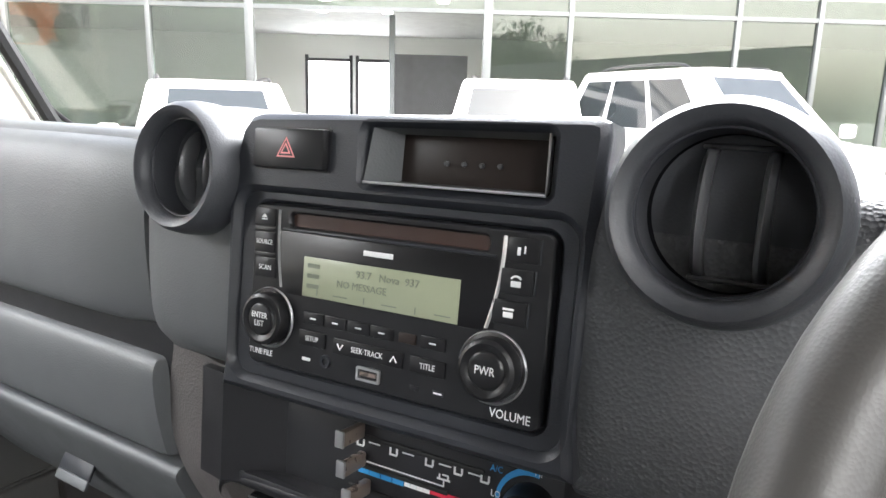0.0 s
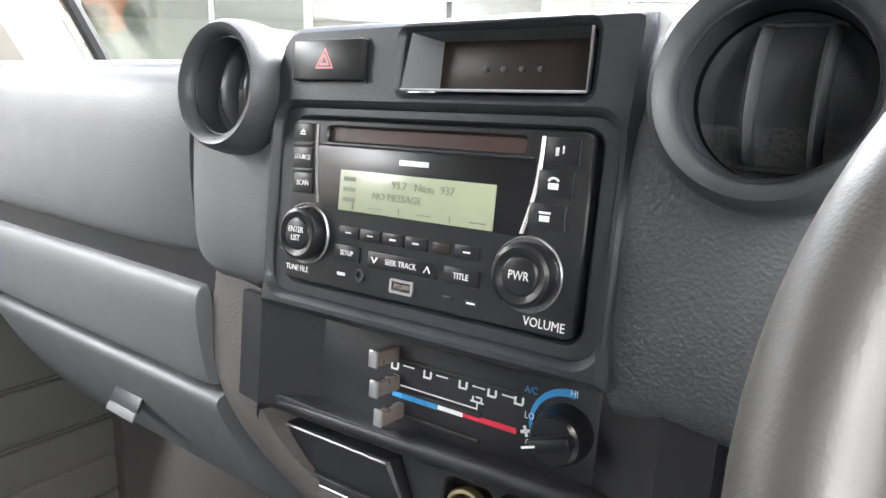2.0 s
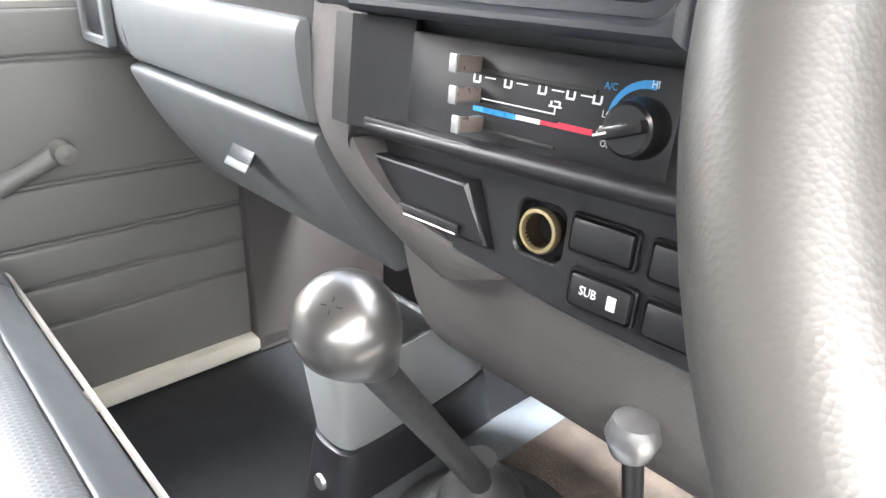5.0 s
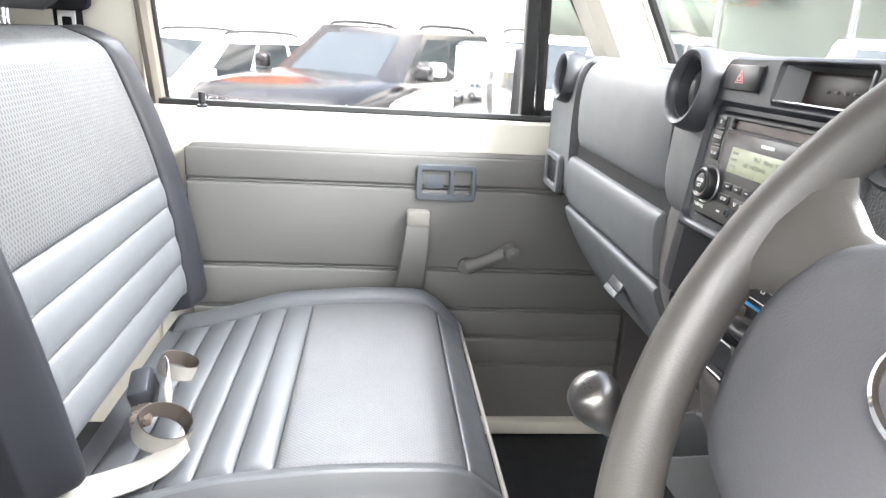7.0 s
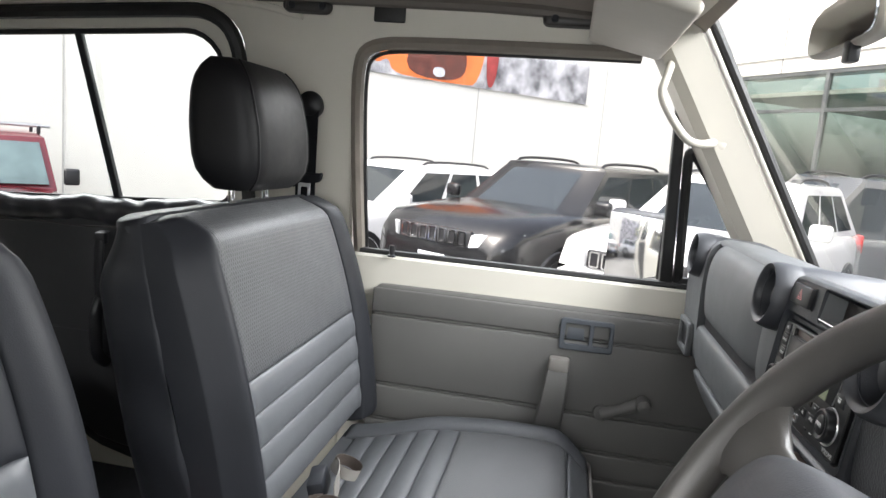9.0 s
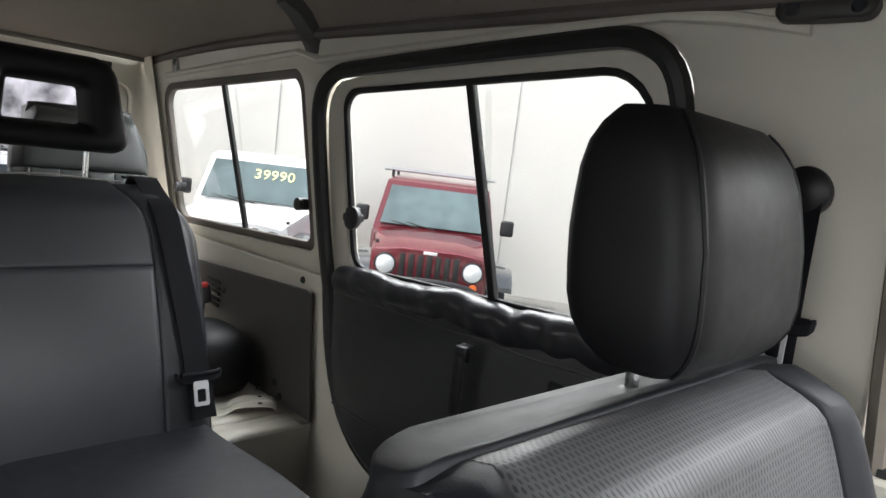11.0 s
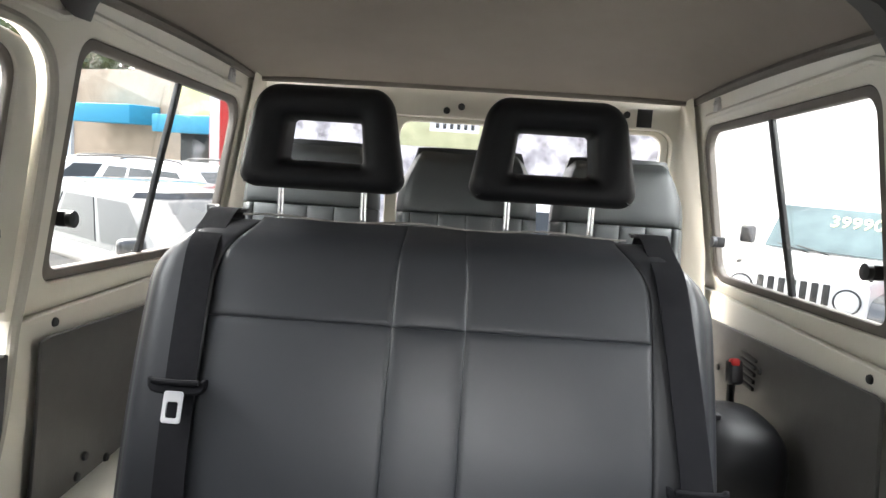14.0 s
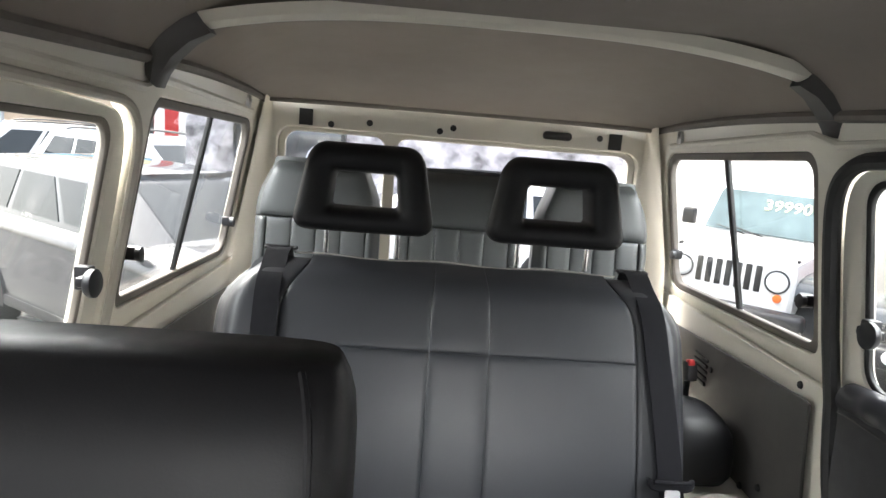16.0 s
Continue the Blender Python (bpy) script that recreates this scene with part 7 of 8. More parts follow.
        part("headlamp", loft(bmesh.new(), [[Vector((s * x, y, z)) for x, y, z in ((w * 0.52, f - 0.01, hood - 0.20), (w * 0.93, f - 0.30, hood - 0.16), (w * 0.93, f - 0.30, hood - 0.30), (w * 0.50, f + 0.0, hood - 0.34))], [Vector((s * x, y + 0.05, z)) for x, y, z in ((w * 0.52, f - 0.01, hood - 0.21), (w * 0.90, f - 0.28, hood - 0.17), (w * 0.90, f - 0.28, hood - 0.29), (w * 0.50, f + 0.0, hood - 0.33))]]), LAMPGLASS, car, "clear headlamp")
        part("fog_lamp", put(rbox((0, 0, 0), (0.18, 0.05, 0.09), 0.02), pose(s * w * 0.74, f - 0.06, 0.52, 0, 0, -25 * s)), SATIN, car)
        part("tail_lamp", rbox((s * w * 0.84, r + 0.03, tb - 0.16), (0.22, 0.10, 0.24), 0.03), TAIL, car, "red tail lamp")
        part("sill_trim", rbox((s * w * 0.985, 0, 0.36), (0.05, L * 0.42, 0.10), 0.02), BLACKPLASTIC, car)
        for yw in (f - 0.88, r + 0.92):
            part("arch_trim", loft(bmesh.new(), [[Vector((s * (w + q), yw + rr2 * math.cos(a), 0.36 + rr2 * math.sin(a))) for rr2, q in ((0.36, -0.10), (0.36, 0.012), (0.43, 0.012), (0.45, -0.02))] for a in [radians(-10 + 10 * k) for k in range(21)]]), BLACKPLASTIC if dark_trim else col, car)
            wheel_of(car, s * (w - 0.10), yw, 0.36, 0.23, rim)
        if rails:
            part("roof_rail", tube(bmesh.new(), smooth_line([(s * tw * 0.86, y2 - 0.15, H - 0.03), (s * tw * 0.86, y2 - 0.3, H + 0.05), (s * tw * 0.86, y3 + 0.4, H + 0.05), (s * tw * 0.86, y3 + 0.2, H - 0.03)], 2), 0.018, 8), BLACKPLASTIC, car)
    if grille:
        part("grille", rbox((0, f - 0.005, hood - 0.26), (W * 0.50, 0.06, 0.17), 0.02), BLACKPLASTIC, car)
        for k in range(7):
            part("grille_slot_frame", plate(rounded(-0.052, 0.052, -0.075, 0.075, 0.02, 3), [rounded(-0.036, 0.036, -0.060, 0.060, 0.012, 3)], lambda a, b, t: Vector((a + (k - 3) * 0.128, f + 0.046 - t - 0.006 * abs(k - 3) / 3, hood - 0.26 + b)), 0.02), CHROME, car)
    part("bumper_grille", rbox((0, f - 0.02, 0.52), (W * 0.62, 0.06, 0.14), 0.03), BLACKPLASTIC, car)
    part("bumper_strip", tube(bmesh.new(), [(-w * 0.78, f - 0.12, 0.50), (-w * 0.5, f + 0.01, 0.42), (w * 0.5, f + 0.01, 0.42), (w * 0.78, f - 0.12, 0.50)], 0.018, 8), SATIN, car)
    part("number_plate", rbox((0, f + 0.035, 0.64), (0.36, 0.012, 0.11), 0.005), PLATEM, car, "pale plate with blue bar")
    part("plate_bar", rbox((0, f + 0.043, 0.64), (0.26, 0.004, 0.045)), BLUEBAR, car)
    part("rear_plate", rbox((0, r - 0.012, 0.75), (0.36, 0.012, 0.11), 0.005), PLATEM, car)
    if bed:
        part("bed_well", rbox((0, r + 0.88, belt + 0.0), (W * 0.80, 1.45, 0.03)), RUBBER, car)
        for s in (-1, 1):
            part("sports_bar", tube(bmesh.new(), smooth_line([(s * w * 0.80, y1 - 0.05, belt), (s * w * 0.70, y1 - 0.08, H - 0.12), (s * w * 0.75, y1 - 0.5, belt + 0.25), (s * w * 0.85, y1 - 1.0, belt)], 2), 0.035, 10), BLACKPLASTIC, car)
    car.matrix_world = pose(at[0], at[1], yard(*at) - 0.01, 0, 0, -heading)
    return car


def offroader(label, col, at, heading, price=False, rack=False, bar=False):
    """A boxy four-wheel drive with round lamps, upright slots and flared guards."""
    car = thing("parked_car", label, "car", (0, 0, 0), group="parked cars")
    f = 2.0
    def sec(y, w, zb, zt):
        half = [(w * 0.9, zb), (w, zb + 0.05), (w, zt - 0.06), (w * 0.96, zt - 0.01), (w * 0.5, zt + 0.025)]
        return [Vector((-a, y, b)) for a, b in half] + [Vector((a, y, b)) for a, b in reversed(half)]
    part("body", loft(bmesh.new(), [sec(f, 0.60, 0.62, 1.12), sec(f - 0.04, 0.64, 0.60, 1.15), sec(f - 1.0, 0.70, 0.55, 1.20), sec(f - 1.25, 0.76, 0.52, 1.22), sec(f - 1.3, 0.78, 0.50, 1.22), sec(-1.95, 0.78, 0.50, 1.22), sec(-2.0, 0.76, 0.52, 1.20)]), col, car, smooth=40)
    part("cabin", loft(bmesh.new(), [[Vector((x, y, z)) for x, y in ((-0.76, -1.95), (-0.76, yf), (0.76, yf), (0.76, -1.95))] for z, yf in ((1.20, f - 1.27), (1.22, f - 1.28))] + [[Vector((x, y, 1.80)) for x, y in ((-0.66, -1.9), (-0.66, f - 1.62), (0.66, f - 1.62), (0.66, -1.9))], [Vector((x, y, 1.84)) for x, y in ((-0.60, -1.8), (-0.60, f - 1.72), (0.60, f - 1.72), (0.60, -1.8))]]), col, car, smooth=30)
    ws = [(-0.68, f - 1.285, 1.27), (0.68, f - 1.285, 1.27), (0.60, f - 1.575, 1.74), (-0.60, f - 1.575, 1.74)]
    # the screen's pale bluish reflection is painted into its base colour
    quad_plate([(x, y + 0.012, z) for x, y, z in ws], 0.008, material("pale_painted_reflection_screen", (0.10, 0.14, 0.15), 0.10, vary=0.25, scale=3, spec=0.35), car, "windscreen")
    for s in (-1, 1):
        for a, b in ((f - 1.45, -0.35), (-0.45, -1.8)):
            sl = lambda y, z: (s * (0.765 - (z - 1.22) * 0.17), y - (z - 1.22) * (0.55 if y > 0.3 else 0.0), z)
            quad_plate([sl(a, 1.28), sl(b, 1.28), sl(b, 1.72), sl(a, 1.72)], 0.008, CARGLASS, car, "side_window")
        part("headlamp", lathe(bmesh.new(), [(0.0001, 0.02), (0.06, 0.018), (0.088, 0.004), (0.10, 0.0), (0.104, -0.04)], pose(s * 0.475, f + 0.012, 0.965, -90), 24), LAMPGLASS, car, "round clear headlamp")
        part("lamp_ring", lathe(bmesh.new(), [(0.104, -0.02), (0.106, 0.006), (0.118, 0.004), (0.122, -0.02)], pose(s * 0.475, f + 0.012, 0.965, -90), 24), BEZEL, car, "dark headlamp ring")
        part("indicator", lathe(bmesh.new(), [(0.0001, 0.02), (0.04, 0.015), (0.045, -0.02)], pose(s * 0.50, f + 0.01, 0.80, -90), 16), ORANGE, car)
        fl = [(f - 0.05, 0.86), (f - 0.12, 1.02), (f - 0.9, 1.04), (f - 1.05, 0.80)]
        part("front_guard", loft(bmesh.new(), [[Vector((s * x, y, z + dz)) for x, dz in ((0.62, 0.0), (0.92, -0.02), (0.93, -0.08), (0.62, -0.06))] for y, z in smooth_line(fl, 2)]), GREYP, car, "dark flared guard")
        part("rear_guard", loft(bmesh.new(), [[Vector((s * x, y, z + dz)) for x, dz in ((0.70, 0.0), (0.92, -0.02), (0.93, -0.08), (0.70, -0.06))] for y, z in smooth_line([(-0.85, 0.80), (-1.0, 1.03), (-1.75, 1.03), (-1.9, 0.80)], 2)]), GREYP, car)
        part("door_mirror", put(rbox((0, 0, 0), (0.17, 0.08, 0.20), 0.03, None, 3), pose(s * 0.93, f - 1.42, 1.36)), BLACKPLASTIC, car)
        for yw in (f - 0.52, -1.42):
            wheel_of(car, s * 0.76, yw, 0.40, 0.25)
        part("wiper", tube(bmesh.new(), [(s * 0.1 + 0.1, f - 1.24, 1.25), (s * 0.1 + 0.45, f - 1.29, 1.31)], 0.008, 6), RUBBER, car)
        part("bonnet_catch", rbox((s * 0.60, f - 0.25, 1.17), (0.03, 0.09, 0.03), 0.006), BLACKPLASTIC, car)
    for k in range(7):
        part("grille_slot", put(rbox((0, 0, 0), (0.062, 0.016, 0.27), 0.007), pose((k - 3) * 0.098, f + 0.001, 0.965)), RUBBER, car, "upright grille slot")
    part("maker_mark", rbox((0, f + 0.003, 1.125), (0.15, 0.008, 0.035), 0.006), WHITE, car)
    part("bumper", rbox((0, f + 0.16, 0.60), (1.60, 0.24, 0.20), 0.05, None, 3), BLACKPLASTIC, car, "black plastic bumper")
    part("number_plate", rbox((-0.02, f + 0.285, 0.66), (0.36, 0.012, 0.11), 0.004), PLATEM, car)
    part("plate_bar", rbox((-0.02, f + 0.293, 0.66), (0.26, 0.004, 0.045)), BLUEBAR, car)
    if bar:
        part("nudge_bar", tube(bmesh.new(), smooth_line([(-0.62, f + 0.20, 0.66), (-0.46, f + 0.24, 0.86), (0.46, f + 0.24, 0.86), (0.62, f + 0.20, 0.66)], 2), 0.035, 10), BLACKPLASTIC, car, "black tubular nudge bar")
        for s in (-1, 1):
            part("driving_lamp", lathe(bmesh.new(), [(0.0001, 0.03), (0.05, 0.026), (0.06, 0.0), (0.05, -0.05)], pose(s * 0.66, f + 0.28, 0.62, -90), 18), LAMPGLASS, car)
    if rack:
        for y in (f - 1.85, -0.9):
            part("roof_bar", tube(bmesh.new(), [(-0.74, y, 1.93), (0.74, y, 1.93)], 0.018, 8), SATIN, car, "silver roof bar")
            for s in (-1, 1):
                part("bar_foot", rbox((s * 0.62, y, 1.88), (0.04, 0.06, 0.10), 0.01), BLACKPLASTIC, car)
    if price:
        lettering("price_digits", "39990", 0.20, pose(-0.18, f - 1.465, 1.600, 58, 0, 180), material("pale_yellow_chalk", (0.84, 0.88, 0.42), 0.7), car, "pale yellow price digits", depth=0.008, squash=1.05)
    car.matrix_world = pose(at[0], at[1], yard(*at) - 0.01, 0, 0, -heading)
    return car


offroader("deep red boxy four-wheel drive with roof bar and nudge bar", MAROON, (-6.15, -7.20), 44, rack=True, bar=True)
offroader("white boxy four-wheel drive with yellow price on the screen", WHITEP, (-4.52, -8.84), 41, price=True)
suv("black four-wheel drive wagon with chrome upright grille slots", BLACKP, (-8.05, -0.35), 120, L=4.82, W=1.94, H=1.70, hood=1.15, belt=1.15)
suv("white wagon parked in the angled row", WHITEP, (-9.6, -2.9), 122, H=1.70)
suv("olive bronze low car behind the black wagon", OLIVEP, (-11.3, -2.3), 122, L=4.5, H=1.50, belt=0.98, hood=0.92, rails=False, dark_trim=False)
suv("white compact wagon with chrome grille beside the black wagon", WHITEP, (-7.1, 1.55), 122, L=4.4, H=1.66)
suv("dark grey crew-cab pickup with orange mirror trim", GREYP, (-10.2, 3.9), 160, L=5.35, W=1.90, H=1.92, bed=True, mirror_col=ORANGE)
suv("white wagon with bluish windscreen facing the row", WHITEP, (-6.0, 5.0), 127, L=4.7, H=1.76)
suv("white wagon with dark rear window parked nose to the showroom", WHITEP, (-4.1, 9.0), 336, L=4.4, H=1.84)
suv("white large wagon standing before the showroom", WHITEP, (-1.2, 8.3), 127, L=4.85, W=1.92, H=1.88)
suv("silver-grey wagon parked behind the vehicle", SILVERP, (2.3, -6.7), 306, L=4.6, W=1.86, H=1.58, rails=False)
suv("white wagon in the second row", WHITEP, (3.9, -11.2), 300, L=4.7)
suv("white wagon with dark roof rails in the second row", WHITEP, (7.2, -10.6), 320, L=4.7)
suv("dark grey crew-cab pickup at the far side", GREYP, (11.2, -14.2), 60, L=5.3, H=1.85, bed=True)
suv("white wagon with bull bar at the far side", WHITEP, (8.4, -15.4), 60, L=4.8, H=1.8)
suv("white wagon behind the tailgate", WHITEP, (-0.2, -9.1), 90, L=4.6, H=1.45, belt=1.0, hood=0.95)

# showroom with glass front
FRAME = material("grey_aluminium_frame", (0.13, 0.14, 0.14), 0.4, metal=0.6, vary=0.05)
SHOWGLASS = glass("showroom_glass", (0.60, 0.66, 0.60), 2.7)
show = thing("showroom_building", "glass-fronted showroom with white fascia", "building", (-6.5, 11.0, 0))
SM = pose(0, 0, 0, 0, 0, 30.7)
def sbox(name, c, s, mat, bev=0.0, parent=show, label=""):
    return part(name, put(rbox(c, s, bev), SM), mat, parent, label)
sbox("fascia", (1.0, 0.4, 5.1), (30.4, 1.0, 2.3), WALLW, 0.02, label="white panelled fascia")
for k in range(8):
    sbox("fascia_joint", (-12.5 + 3.8 * k, -0.105, 5.1), (0.02, 0.01, 2.3), FRAME)
sbox("fascia_rail", (1.0, -0.13, 4.35), (30.4, 0.06, 0.10), WALLW)
xsm = [-14.0, -11.2, -8.4, -5.7, -3.8, 0.66, 2.2, 5.3, 6.8, 8.2, 11.2, 14.2, 16.0]
for x in xsm:
    sbox("mullion", (x, 0, 1.97), (0.09 if x not in (-3.8, 0.66) else 0.16, 0.14, 3.95), FRAME, 0.008)
sbox("transom", (1.0, 0, 3.05), (30.0, 0.12, 0.08), FRAME)
sbox("head_rail", (1.0, 0, 3.92), (30.0, 0.14, 0.10), FRAME)
sbox("base_rail", (-9.0, 0, 0.06), (10.4, 0.14, 0.12), FRAME)
sbox("base_rail", (8.4, 0, 0.06), (15.4, 0.14, 0.12), FRAME)
for a, b in zip(xsm, xsm[1:]):
    for z0, z1 in ((0.12, 3.01), (3.09, 3.87)):
        if (a, z0) == (-3.8, 0.12):
            continue
        p = sbox("pane", ((a + b) / 2, 0.0, (z0 + z1) / 2), (b - a - 0.1, 0.01, z1 - z0), SHOWGLASS)
        p.visible_shadow = False
INW = material("showroom_inside_white", (0.6, 0.6, 0.58), 0.7, vary=0.05, scale=1)
LAMP = material("downlight_disc", (1, 0.97, 0.9), 0.5, emit=12.0)
sbox("inside_back_wall", (1.0, 9.0, 2.0), (30.0, 0.2, 4.0), INW)
sbox("inside_ceiling", (1.0, 4.5, 3.45), (30.0, 9.0, 0.1), material("grey_ceiling_panels", (0.35, 0.35, 0.34), 0.8), label="grey panelled showroom ceiling")
sbox("inside_floor", (1.0, 4.5, 0.02), (30.0, 9.0, 0.04), material("pale_floor_tile", (0.5, 0.5, 0.48), 0.3))
sbox("dark_counter", (-0.6, 5.0, 1.3), (2.0, 0.3, 2.6), material("dark_screen_wall", (0.05, 0.05, 0.055), 0.4))
sbox("dark_post", (-1.3, 2.0, 1.6), (0.12, 0.12, 3.2), FRAME)
for x0, x1, z1 in ((-4.6, -3.2, 2.4), (-3.0, -1.6, 2.4)):
    sbox("bright_rear_window", ((x0 + x1) / 2, 8.88, 1.5), (x1 - x0, 0.02, 2.2), material("daylight_window", (0.95, 0.97, 1.0), 0.5, emit=3.0))
    for x in (x0, x1):
        sbox("rear_window_frame", (x, 8.84, 1.5), (0.10, 0.08, 2.6), BLACKPLASTIC)
    sbox("rear_window_frame", ((x0 + x1) / 2, 8.84, 2.65), (x1 - x0, 0.08, 0.10), BLACKPLASTIC)
for x, y in ((-3.0, 3.0), (-1.5, 3.0), (-2.6, 1.2), (-0.2, 1.2), (3.5, 2.5), (7.0, 2.5), (-7.0, 2.5), (-10.0, 2.5)):
    part("downlight", put(lathe(bmesh.new(), [(0.0001, 0), (0.10, 0), (0.12, 0.02), (0.12, 0.04)], None, 20), SM @ pose(x, y, 3.36)), LAMP, show, "round downlight")

# white flank building with a printed banner
side_b = thing("flank_building", "white rendered building wall beside the car row", "building", (-8.75, -8.75, 0))
BM = pose(0, 0, 0, 0, 0, 135)
def bbox(name, c, s, mat, bev=0.0, label=""):
    return part(name, put(rbox(c, s, bev), BM), mat, side_b, label)
JOINT = material("grey_joint_sealant", (0.42, 0.42, 0.40), 0.8)
bbox("wall", (-1.0, -0.15, 3.0), (40.0, 0.3, 9.0), WALLW)
for k in range(9):
    bbox("wall_joint", (-16 + 4.1 * k, -0.301, 3.0), (0.025, 0.008, 9.0), JOINT)
ban = thing("wall_banner", "large printed banner with an orange car on the white wall", "banner", (-8.75, -8.75, 0))
def nbox(name, c, s, mat, bev=0.0):
    return part(name, put(rbox((c[0], -0.30 - c[1], c[2]), s, bev), BM), mat, ban)
nbox("sheet", (8.2, 0.03, 4.2), (7.6, 0.02, 2.7), material("mottled_banner_print", (0.16, 0.17, 0.19), 0.6, vary=0.7, scale=2.2, tint=(0.42, 0.42, 0.45)))
def nplate(name, pts, out, mat):
    return part(name, put(plate(smooth_line(pts, 2, True), [], lambda a, b, t: Vector((a, -0.33 - out - t, b)), 0.012), BM), mat, ban)
ORANGEP = material("orange_print", (0.80, 0.20, 0.05), 0.5, vary=0.25, scale=1.5)
nplate("orange_body", [(5.7, 3.4), (5.8, 4.6), (6.2, 5.5), (8.6, 5.5), (8.75, 4.2), (8.55, 2.9), (8.1, 2.86), (7.0, 2.86), (6.3, 2.9), (6.2, 3.2), (5.9, 3.0)], 0.0, ORANGEP)
nplate("bonnet_highlight", [(6.3, 4.35), (6.6, 4.75), (8.3, 4.7), (8.5, 4.3), (8.3, 4.45), (6.7, 4.5)], 0.014, material("pale_orange_print", (0.90, 0.50, 0.30), 0.5, vary=0.15, scale=3))
nplate("intake", [(6.6, 2.9), (6.7, 3.6), (7.0, 3.75), (7.9, 3.7), (8.2, 3.5), (8.1, 2.9)], 0.014, material("dark_brown_print", (0.13, 0.035, 0.025), 0.5, vary=0.4, scale=4))
nplate("lamp_print", [(7.3, 2.95), (7.3, 3.15), (7.6, 3.15), (7.6, 2.95)], 0.028, PLATEM)
nplate("red_stripe", [(8.75, 2.9), (8.7, 4.1), (8.9, 5.5), (9.25, 5.5), (9.1, 4.0), (9.0, 2.9)], 0.014, material("red_brown_print", (0.33, 0.04, 0.04), 0.5, vary=0.4, scale=3))
part("wheel_print", put(lathe(bmesh.new(), [(0.001, 0), (0.55, 0), (0.55, 0.008), (0.001, 0.009)], pose(5.5, -0.352, 3.5, 90), 28), BM), GREYP, ban)
nbox("placard", (10.4, 0.05, 4.3), (0.95, 0.012, 0.85), WHITE, 0.004)
nbox("placard_mark", (10.4, 0.06, 4.42), (0.34, 0.01, 0.34), REDP, 0.004)
nbox("placard_mark", (10.4, 0.06, 4.10), (0.62, 0.01, 0.12), BLUEBAR, 0.004)
nbox("teal_patch", (11.2, 0.045, 4.5), (1.2, 0.012, 1.2), material("teal_print", (0.08, 0.25, 0.30), 0.5, vary=0.3, scale=3), 0.004)

# hoarding behind the tailgate
ROCK = material("rock_photo_print", (0.30, 0.29, 0.31), 0.6, vary=0.8, scale=3.5, tint=(0.5, 0.48, 0.5))
hoard = thing("printed_hoarding", "printed hoarding with pale rock picture and dark vehicles", "hoarding", (0.2, -10.6, 0))
part("sheet", rbox((0, 0, 1.45), (6.4, 0.06, 2.9), 0.01), ROCK, hoard)
part("green_patch", rbox((0.15, 0.038, 1.95), (1.5, 0.012, 0.75), 0.004), material("lime_print", (0.42, 0.43, 0.26), 0.5, vary=0.2, scale=4), hoard)
part("grille_print", rbox((0.0, 0.05, 1.95), (0.70, 0.012, 0.30), 0.004), PLATEM, hoard)
for k in range(6):
    part("slot_print", rbox((-0.26 + 0.10 * k, 0.06, 1.95), (0.05, 0.01, 0.22), 0.004), GREYP, hoard)
part("dark_vehicle_print", rbox((1.7, 0.04, 1.2), (1.6, 0.012, 0.6), 0.1), GREYP, hoard)
for x in (1.2, 2.2):
    part("wheel_print", lathe(bmesh.new(), [(0.001, 0), (0.28, 0), (0.28, 0.02), (0.001, 0.022)], pose(x, 0.05, 0.95, -90), 24), PLATEM, hoard)
for x in (-2.9, 2.9):
    part("post", tube(bmesh.new(), [(x, -0.08, -0.7), (x, -0.08, 2.9)], 0.05, 10), FRAME, hoard)

# shops across the yard
shops = thing("shop_row", "low brick shops with blue awning and yellow sign", "building", (13.0, -30.0, -0.5))
TM = pose(0, 0, 0, 0, 0, -24)
def tbox(name, c, s, mat, bev=0.0, label=""):
    return part(name, put(rbox(c, s, bev), TM), mat, shops, label)
TAN = material("tan_brick_wall", (0.50, 0.39, 0.29), 0.85, vary=0.12, scale=2, fine=0.3, fine_scale=30)
YEL = material("yellow_sign", (0.78, 0.66, 0.26), 0.6, vary=0.08)
AWN = material("blue_awning", (0.03, 0.30, 0.50), 0.6, vary=0.1)
tbox("wall", (0, -3.0, 2.4), (46, 6, 4.8), TAN)
tbox("yellow_fascia", (-9, 0.1, 3.7), (16, 0.3, 1.6), YEL)
tbox("awning", (-9, 0.8, 2.5), (16, 1.8, 0.7), AWN, 0.05)
tbox("awning", (2.2, 0.8, 2.8), (3.6, 1.6, 0.8), AWN, 0.05)
for k in range(9):
    tbox("sign_bar", (-14 + 1.1 * k, 0.28, 3.7), (0.65, 0.06, 0.75), BLACKPLASTIC)
tbox("striped_sign", (12, 0.25, 4.4), (12, 0.3, 2.2), WHITE)
for k in range(40):
    part("sign_stripe", put(put(rbox((0, 0, 0), (0.10, 0.06, 0.45), 0.0), pose(6.2 + 0.30 * k, 0.42, 5.3 if k % 2 else 3.5, 0, 45, 0)), TM), BLACKPLASTIC, shops)
for k in range(10):
    tbox("sign_bar", (7.6 + 0.9 * k, 0.43, 4.4), (0.6, 0.06, 0.7), PLATEM)
for k in range(6):
    tbox("shop_window", (-15 + 2.6 * k, 0.05, 1.2), (2.1, 0.2, 2.0), CARGLASS)
    tbox("shop_window", (7.0 + 2.2 * k, 0.05, 1.5), (1.8, 0.2, 2.4), CARGLASS if k % 2 else PLATEM)
col = thing("sign_column", "tall white and red advertising column", "sign", (6.6, -19.5, -0.49))
part("shaft", rbox((0, 0, 3.2), (0.9, 0.5, 6.4), 0.03), WHITE, col)
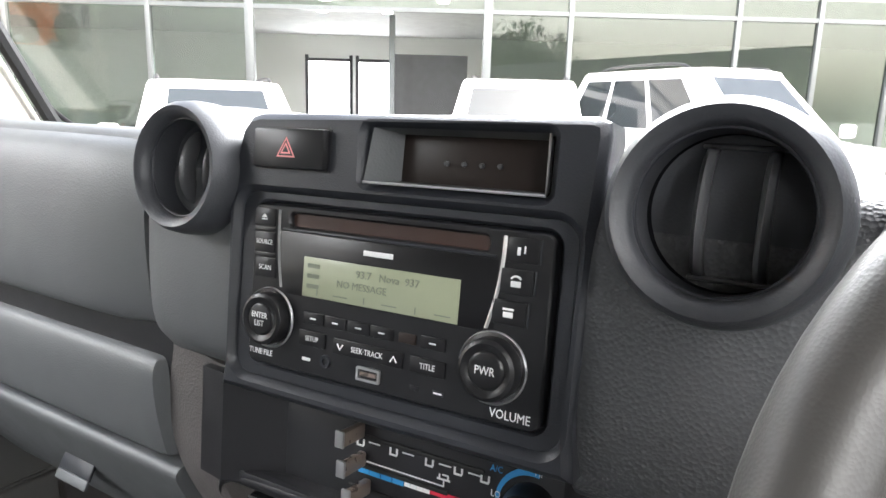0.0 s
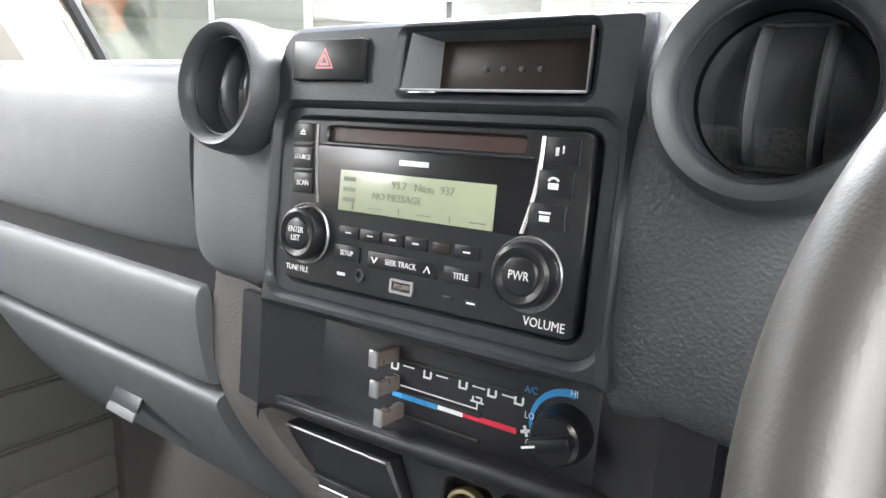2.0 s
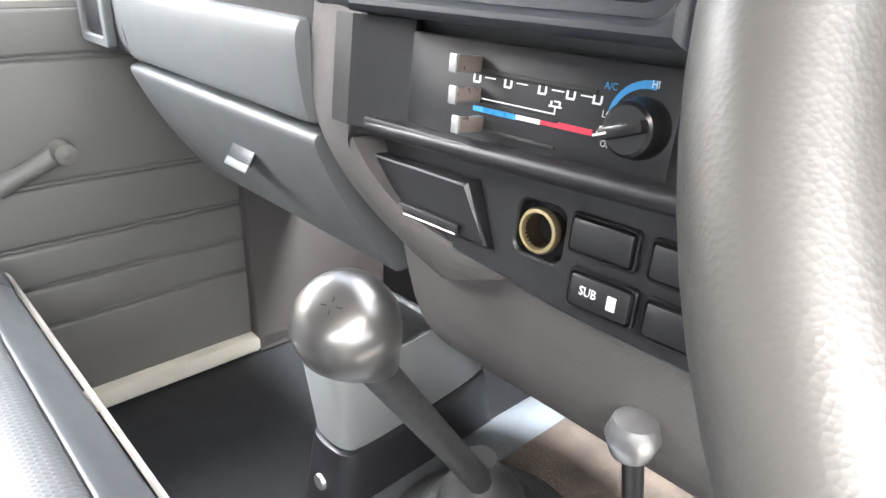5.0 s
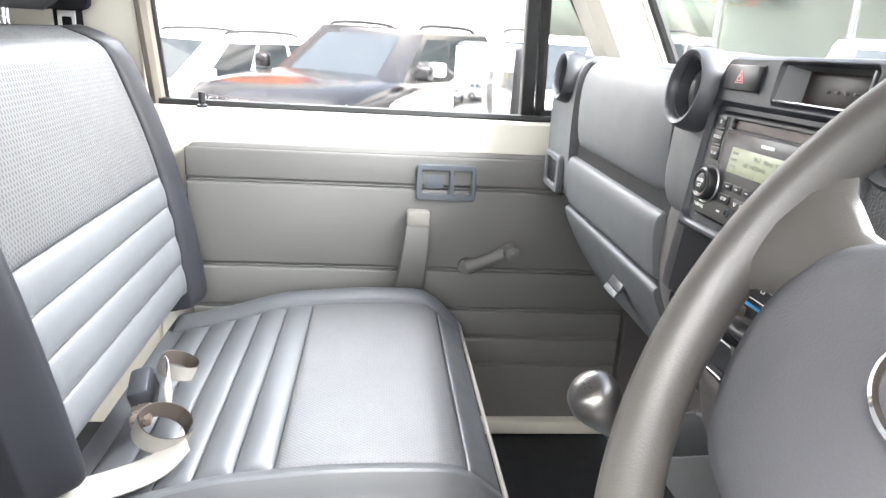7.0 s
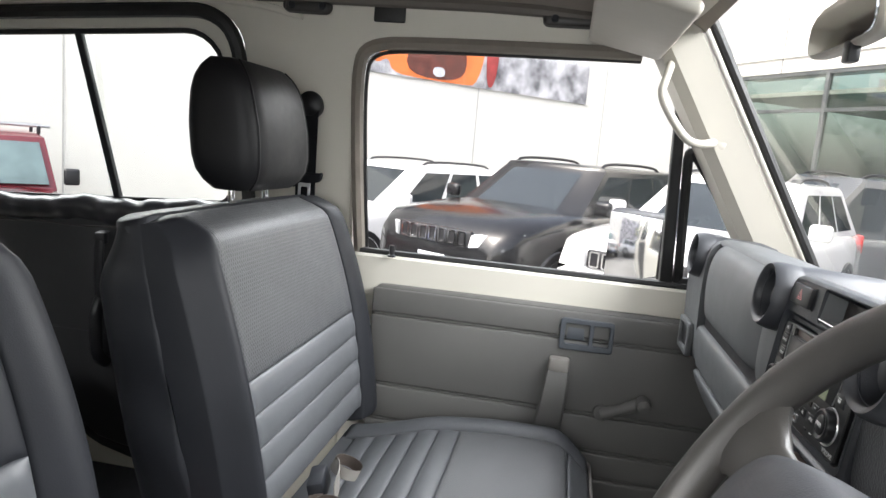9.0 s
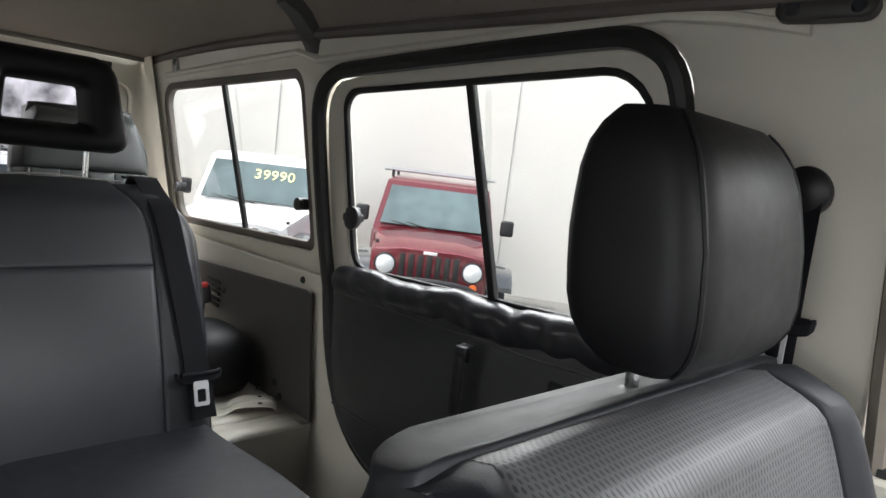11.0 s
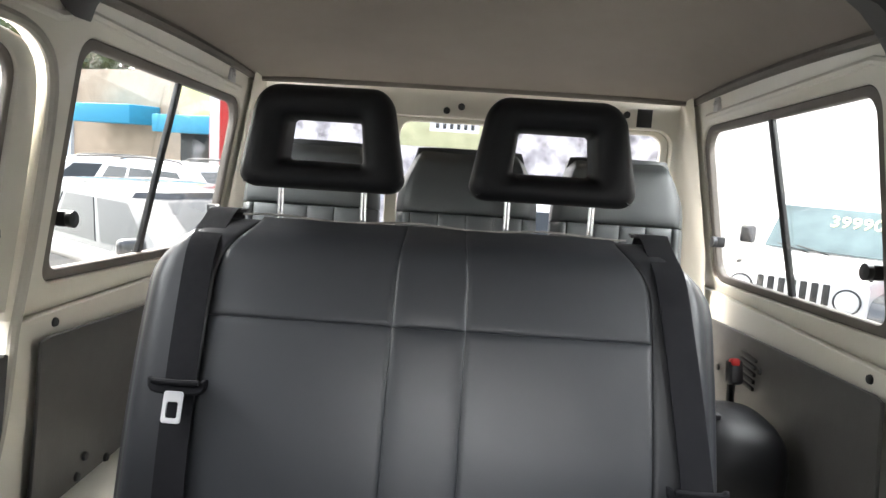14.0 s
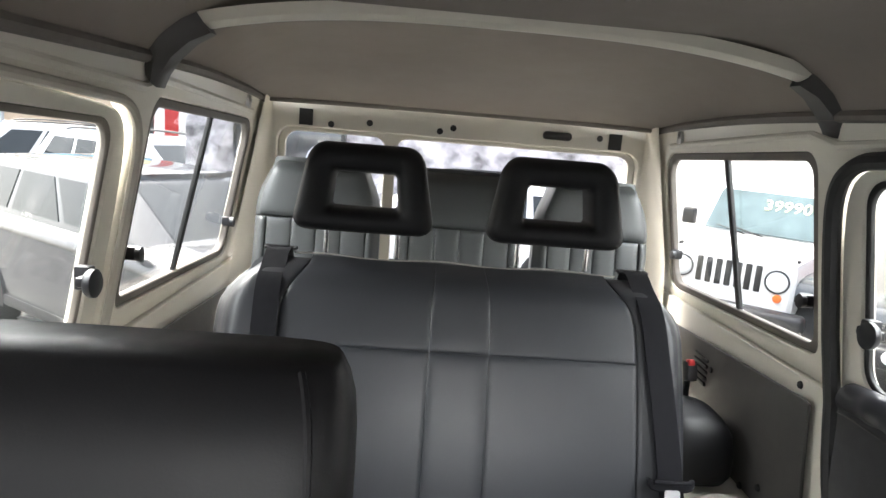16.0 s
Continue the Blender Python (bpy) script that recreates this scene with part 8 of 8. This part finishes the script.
part("red_panel", rbox((-0.02, 0.26, 3.0), (0.36, 0.04, 5.4), 0.01), REDPLASTIC, col)
part("red_panel", rbox((0.46, 0.0, 3.0), (0.04, 0.36, 5.4), 0.01), REDPLASTIC, col)
part("head", rbox((0, 0, 6.6), (1.5, 0.6, 1.0), 0.05), WHITE, col)

# trees
LEAF = material("grey_green_leaves", (0.07, 0.10, 0.05), 0.7, vary=0.45, scale=0.7)
BARK = material("grey_bark", (0.14, 0.11, 0.09), 0.9, vary=0.3, scale=3, fine=0.6, fine_scale=30)


def tree(at, h, spread, seed):
    rnd = random.Random(seed)
    t = thing("tree", "broad grey-green street tree with ragged crown", "tree", (at[0], at[1], yard(*at)), group="far trees")
    tips = []
    bm = tube(bmesh.new(), [(0, 0, -0.1), (0.1, 0, h * 0.25), (0.0, 0.1, h * 0.5), (0.1, 0.1, h * 0.75)], lambda q: h * 0.035 * (1 - 0.75 * q), 8)
    for k in range(9):
        a, e = rnd.uniform(0, 6.28), rnd.uniform(0.3, 1.1)
        z0 = h * rnd.uniform(0.3, 0.65)
        ln = spread * rnd.uniform(0.55, 1.0)
        tip = Vector((ln * math.cos(a) * math.cos(e), ln * math.sin(a) * math.cos(e), z0 + ln * math.sin(e)))
        tips.append(tip)
        tube(bm, [(0.05, 0.05, z0), tuple(Vector((0, 0, z0)).lerp(tip, 0.5) + Vector((0, 0, 0.15))), tuple(tip)], lambda q: h * 0.014 * (1 - 0.7 * q), 6)
    part("trunk", bm, BARK, t)
    vs, fs = [], []
    for tip in tips + [Vector((0, 0, h * 0.85))]:
        for k in range(150):
            d = Vector((rnd.gauss(0, 1), rnd.gauss(0, 1), rnd.gauss(0, 0.7)))
            c = tip + d * spread * 0.22
            u = Vector((rnd.gauss(0, 1), rnd.gauss(0, 1), rnd.gauss(0, 1))).normalized()
            w = u.orthogonal().normalized()
            s = rnd.uniform(0.10, 0.26) * h / 7
            i = len(vs)
            vs += [c + u * s, c + w * s * 0.6, c - u * s, c - w * s * 0.6]
            fs.append((i, i + 1, i + 2, i + 3))
    me = bpy.data.meshes.new("crown")
    me.from_pydata(vs, [], fs)
    me.materials.append(LEAF)
    cr = new("crown", me)
    cr.parent = t
    return t


for k, (x, y, h, sp) in enumerate(((14, -42, 9, 4.5), (4, -46, 10, 5), (24, -48, 11, 5.5), (-6, -50, 9, 5), (30, -40, 8, 4), (-16, -46, 10, 5), (18, -58, 12, 6), (-26, -40, 9, 5), (38, -52, 12, 6), (9, -60, 13, 6.5))):
    tree((x, y), h, sp, 10 + k)

# unseen plain wall added on the driver's side to keep low sky light out
part("wall_yard", rbox((3.1, 4.5, 1.2), (0.3, 15.0, 3.6), 0.01), material("dark_grey_light_blocker", (0.12, 0.12, 0.12), 0.9, vary=0.15, scale=2, fine=0.4, fine_scale=30), label="unseen dark grey wall added to block low sky light", category="wall", kind="structure")

BARK = material("grey_bark", (0.12, 0.10, 0.08), 0.9, vary=0.25, scale=6, fine=0.6, fine_scale=40)
LEAF = material("olive_leaves", (0.055, 0.075, 0.03), 0.7, vary=0.4, scale=0.8)


def tree(at, h, seed):
    """A yard tree: forked tapering limbs and a loose crown of small leaves."""
    rnd = random.Random(seed)
    t = thing("tree", "olive-green leafy tree with grey trunk behind the shops", "tree", at, group="trees behind the shops")
    part("trunk", tube(bmesh.new(), [(0, 0, 0), (0.1, 0.05, h * 0.2), (0.0, 0.1, h * 0.45), (0.15, 0.0, h * 0.8)], lambda q: 0.24 * (1 - 0.8 * q), 8), BARK, t)
    tips = []
    for k in range(9):
        a, b = rnd.uniform(0, 6.28), rnd.uniform(0.35, 0.75)
        r = h * rnd.uniform(0.16, 0.32)
        tip = Vector((r * math.cos(a), r * math.sin(a), h * b + h * rnd.uniform(0.08, 0.25)))
        part("limb", tube(bmesh.new(), [(0.05, 0.05, h * b * 0.75), tip * 0.6 + Vector((0, 0, h * b * 0.3)), tip], lambda q: 0.09 * (1 - 0.8 * q), 6), BARK, t)
        tips.append(tip)
    vs, fs = [], []
    for k in range(1500):
        c = rnd.choice(tips) + Vector((rnd.gauss(0, 0.085), rnd.gauss(0, 0.085), rnd.gauss(0, 0.065))) * h
        u = Vector((rnd.gauss(0, 1), rnd.gauss(0, 1), rnd.gauss(0, 1))).normalized() * h * 0.022
        v = u.orthogonal().normalized() * h * 0.013
        n = len(vs)
        vs += [c - u, c + v, c + u, c - v]
        fs.append((n, n + 1, n + 2, n + 3))
    me = bpy.data.meshes.new("crown")
    me.from_pydata([tuple(p) for p in vs], [], fs)
    me.materials.append(LEAF)
    crown = new("crown", me)
    crown.parent = t
    tagged(crown, "loose crown of small olive leaves")


for k, (x, y, h) in enumerate(((2.0, -43, 8.5), (9.5, -45, 9.0), (16.5, -43, 8.0), (24.0, -40, 8.5), (-6.0, -44, 8.0), (30.0, -33, 9.0))):
    tree((x, y, -0.8), h, 11 + k)
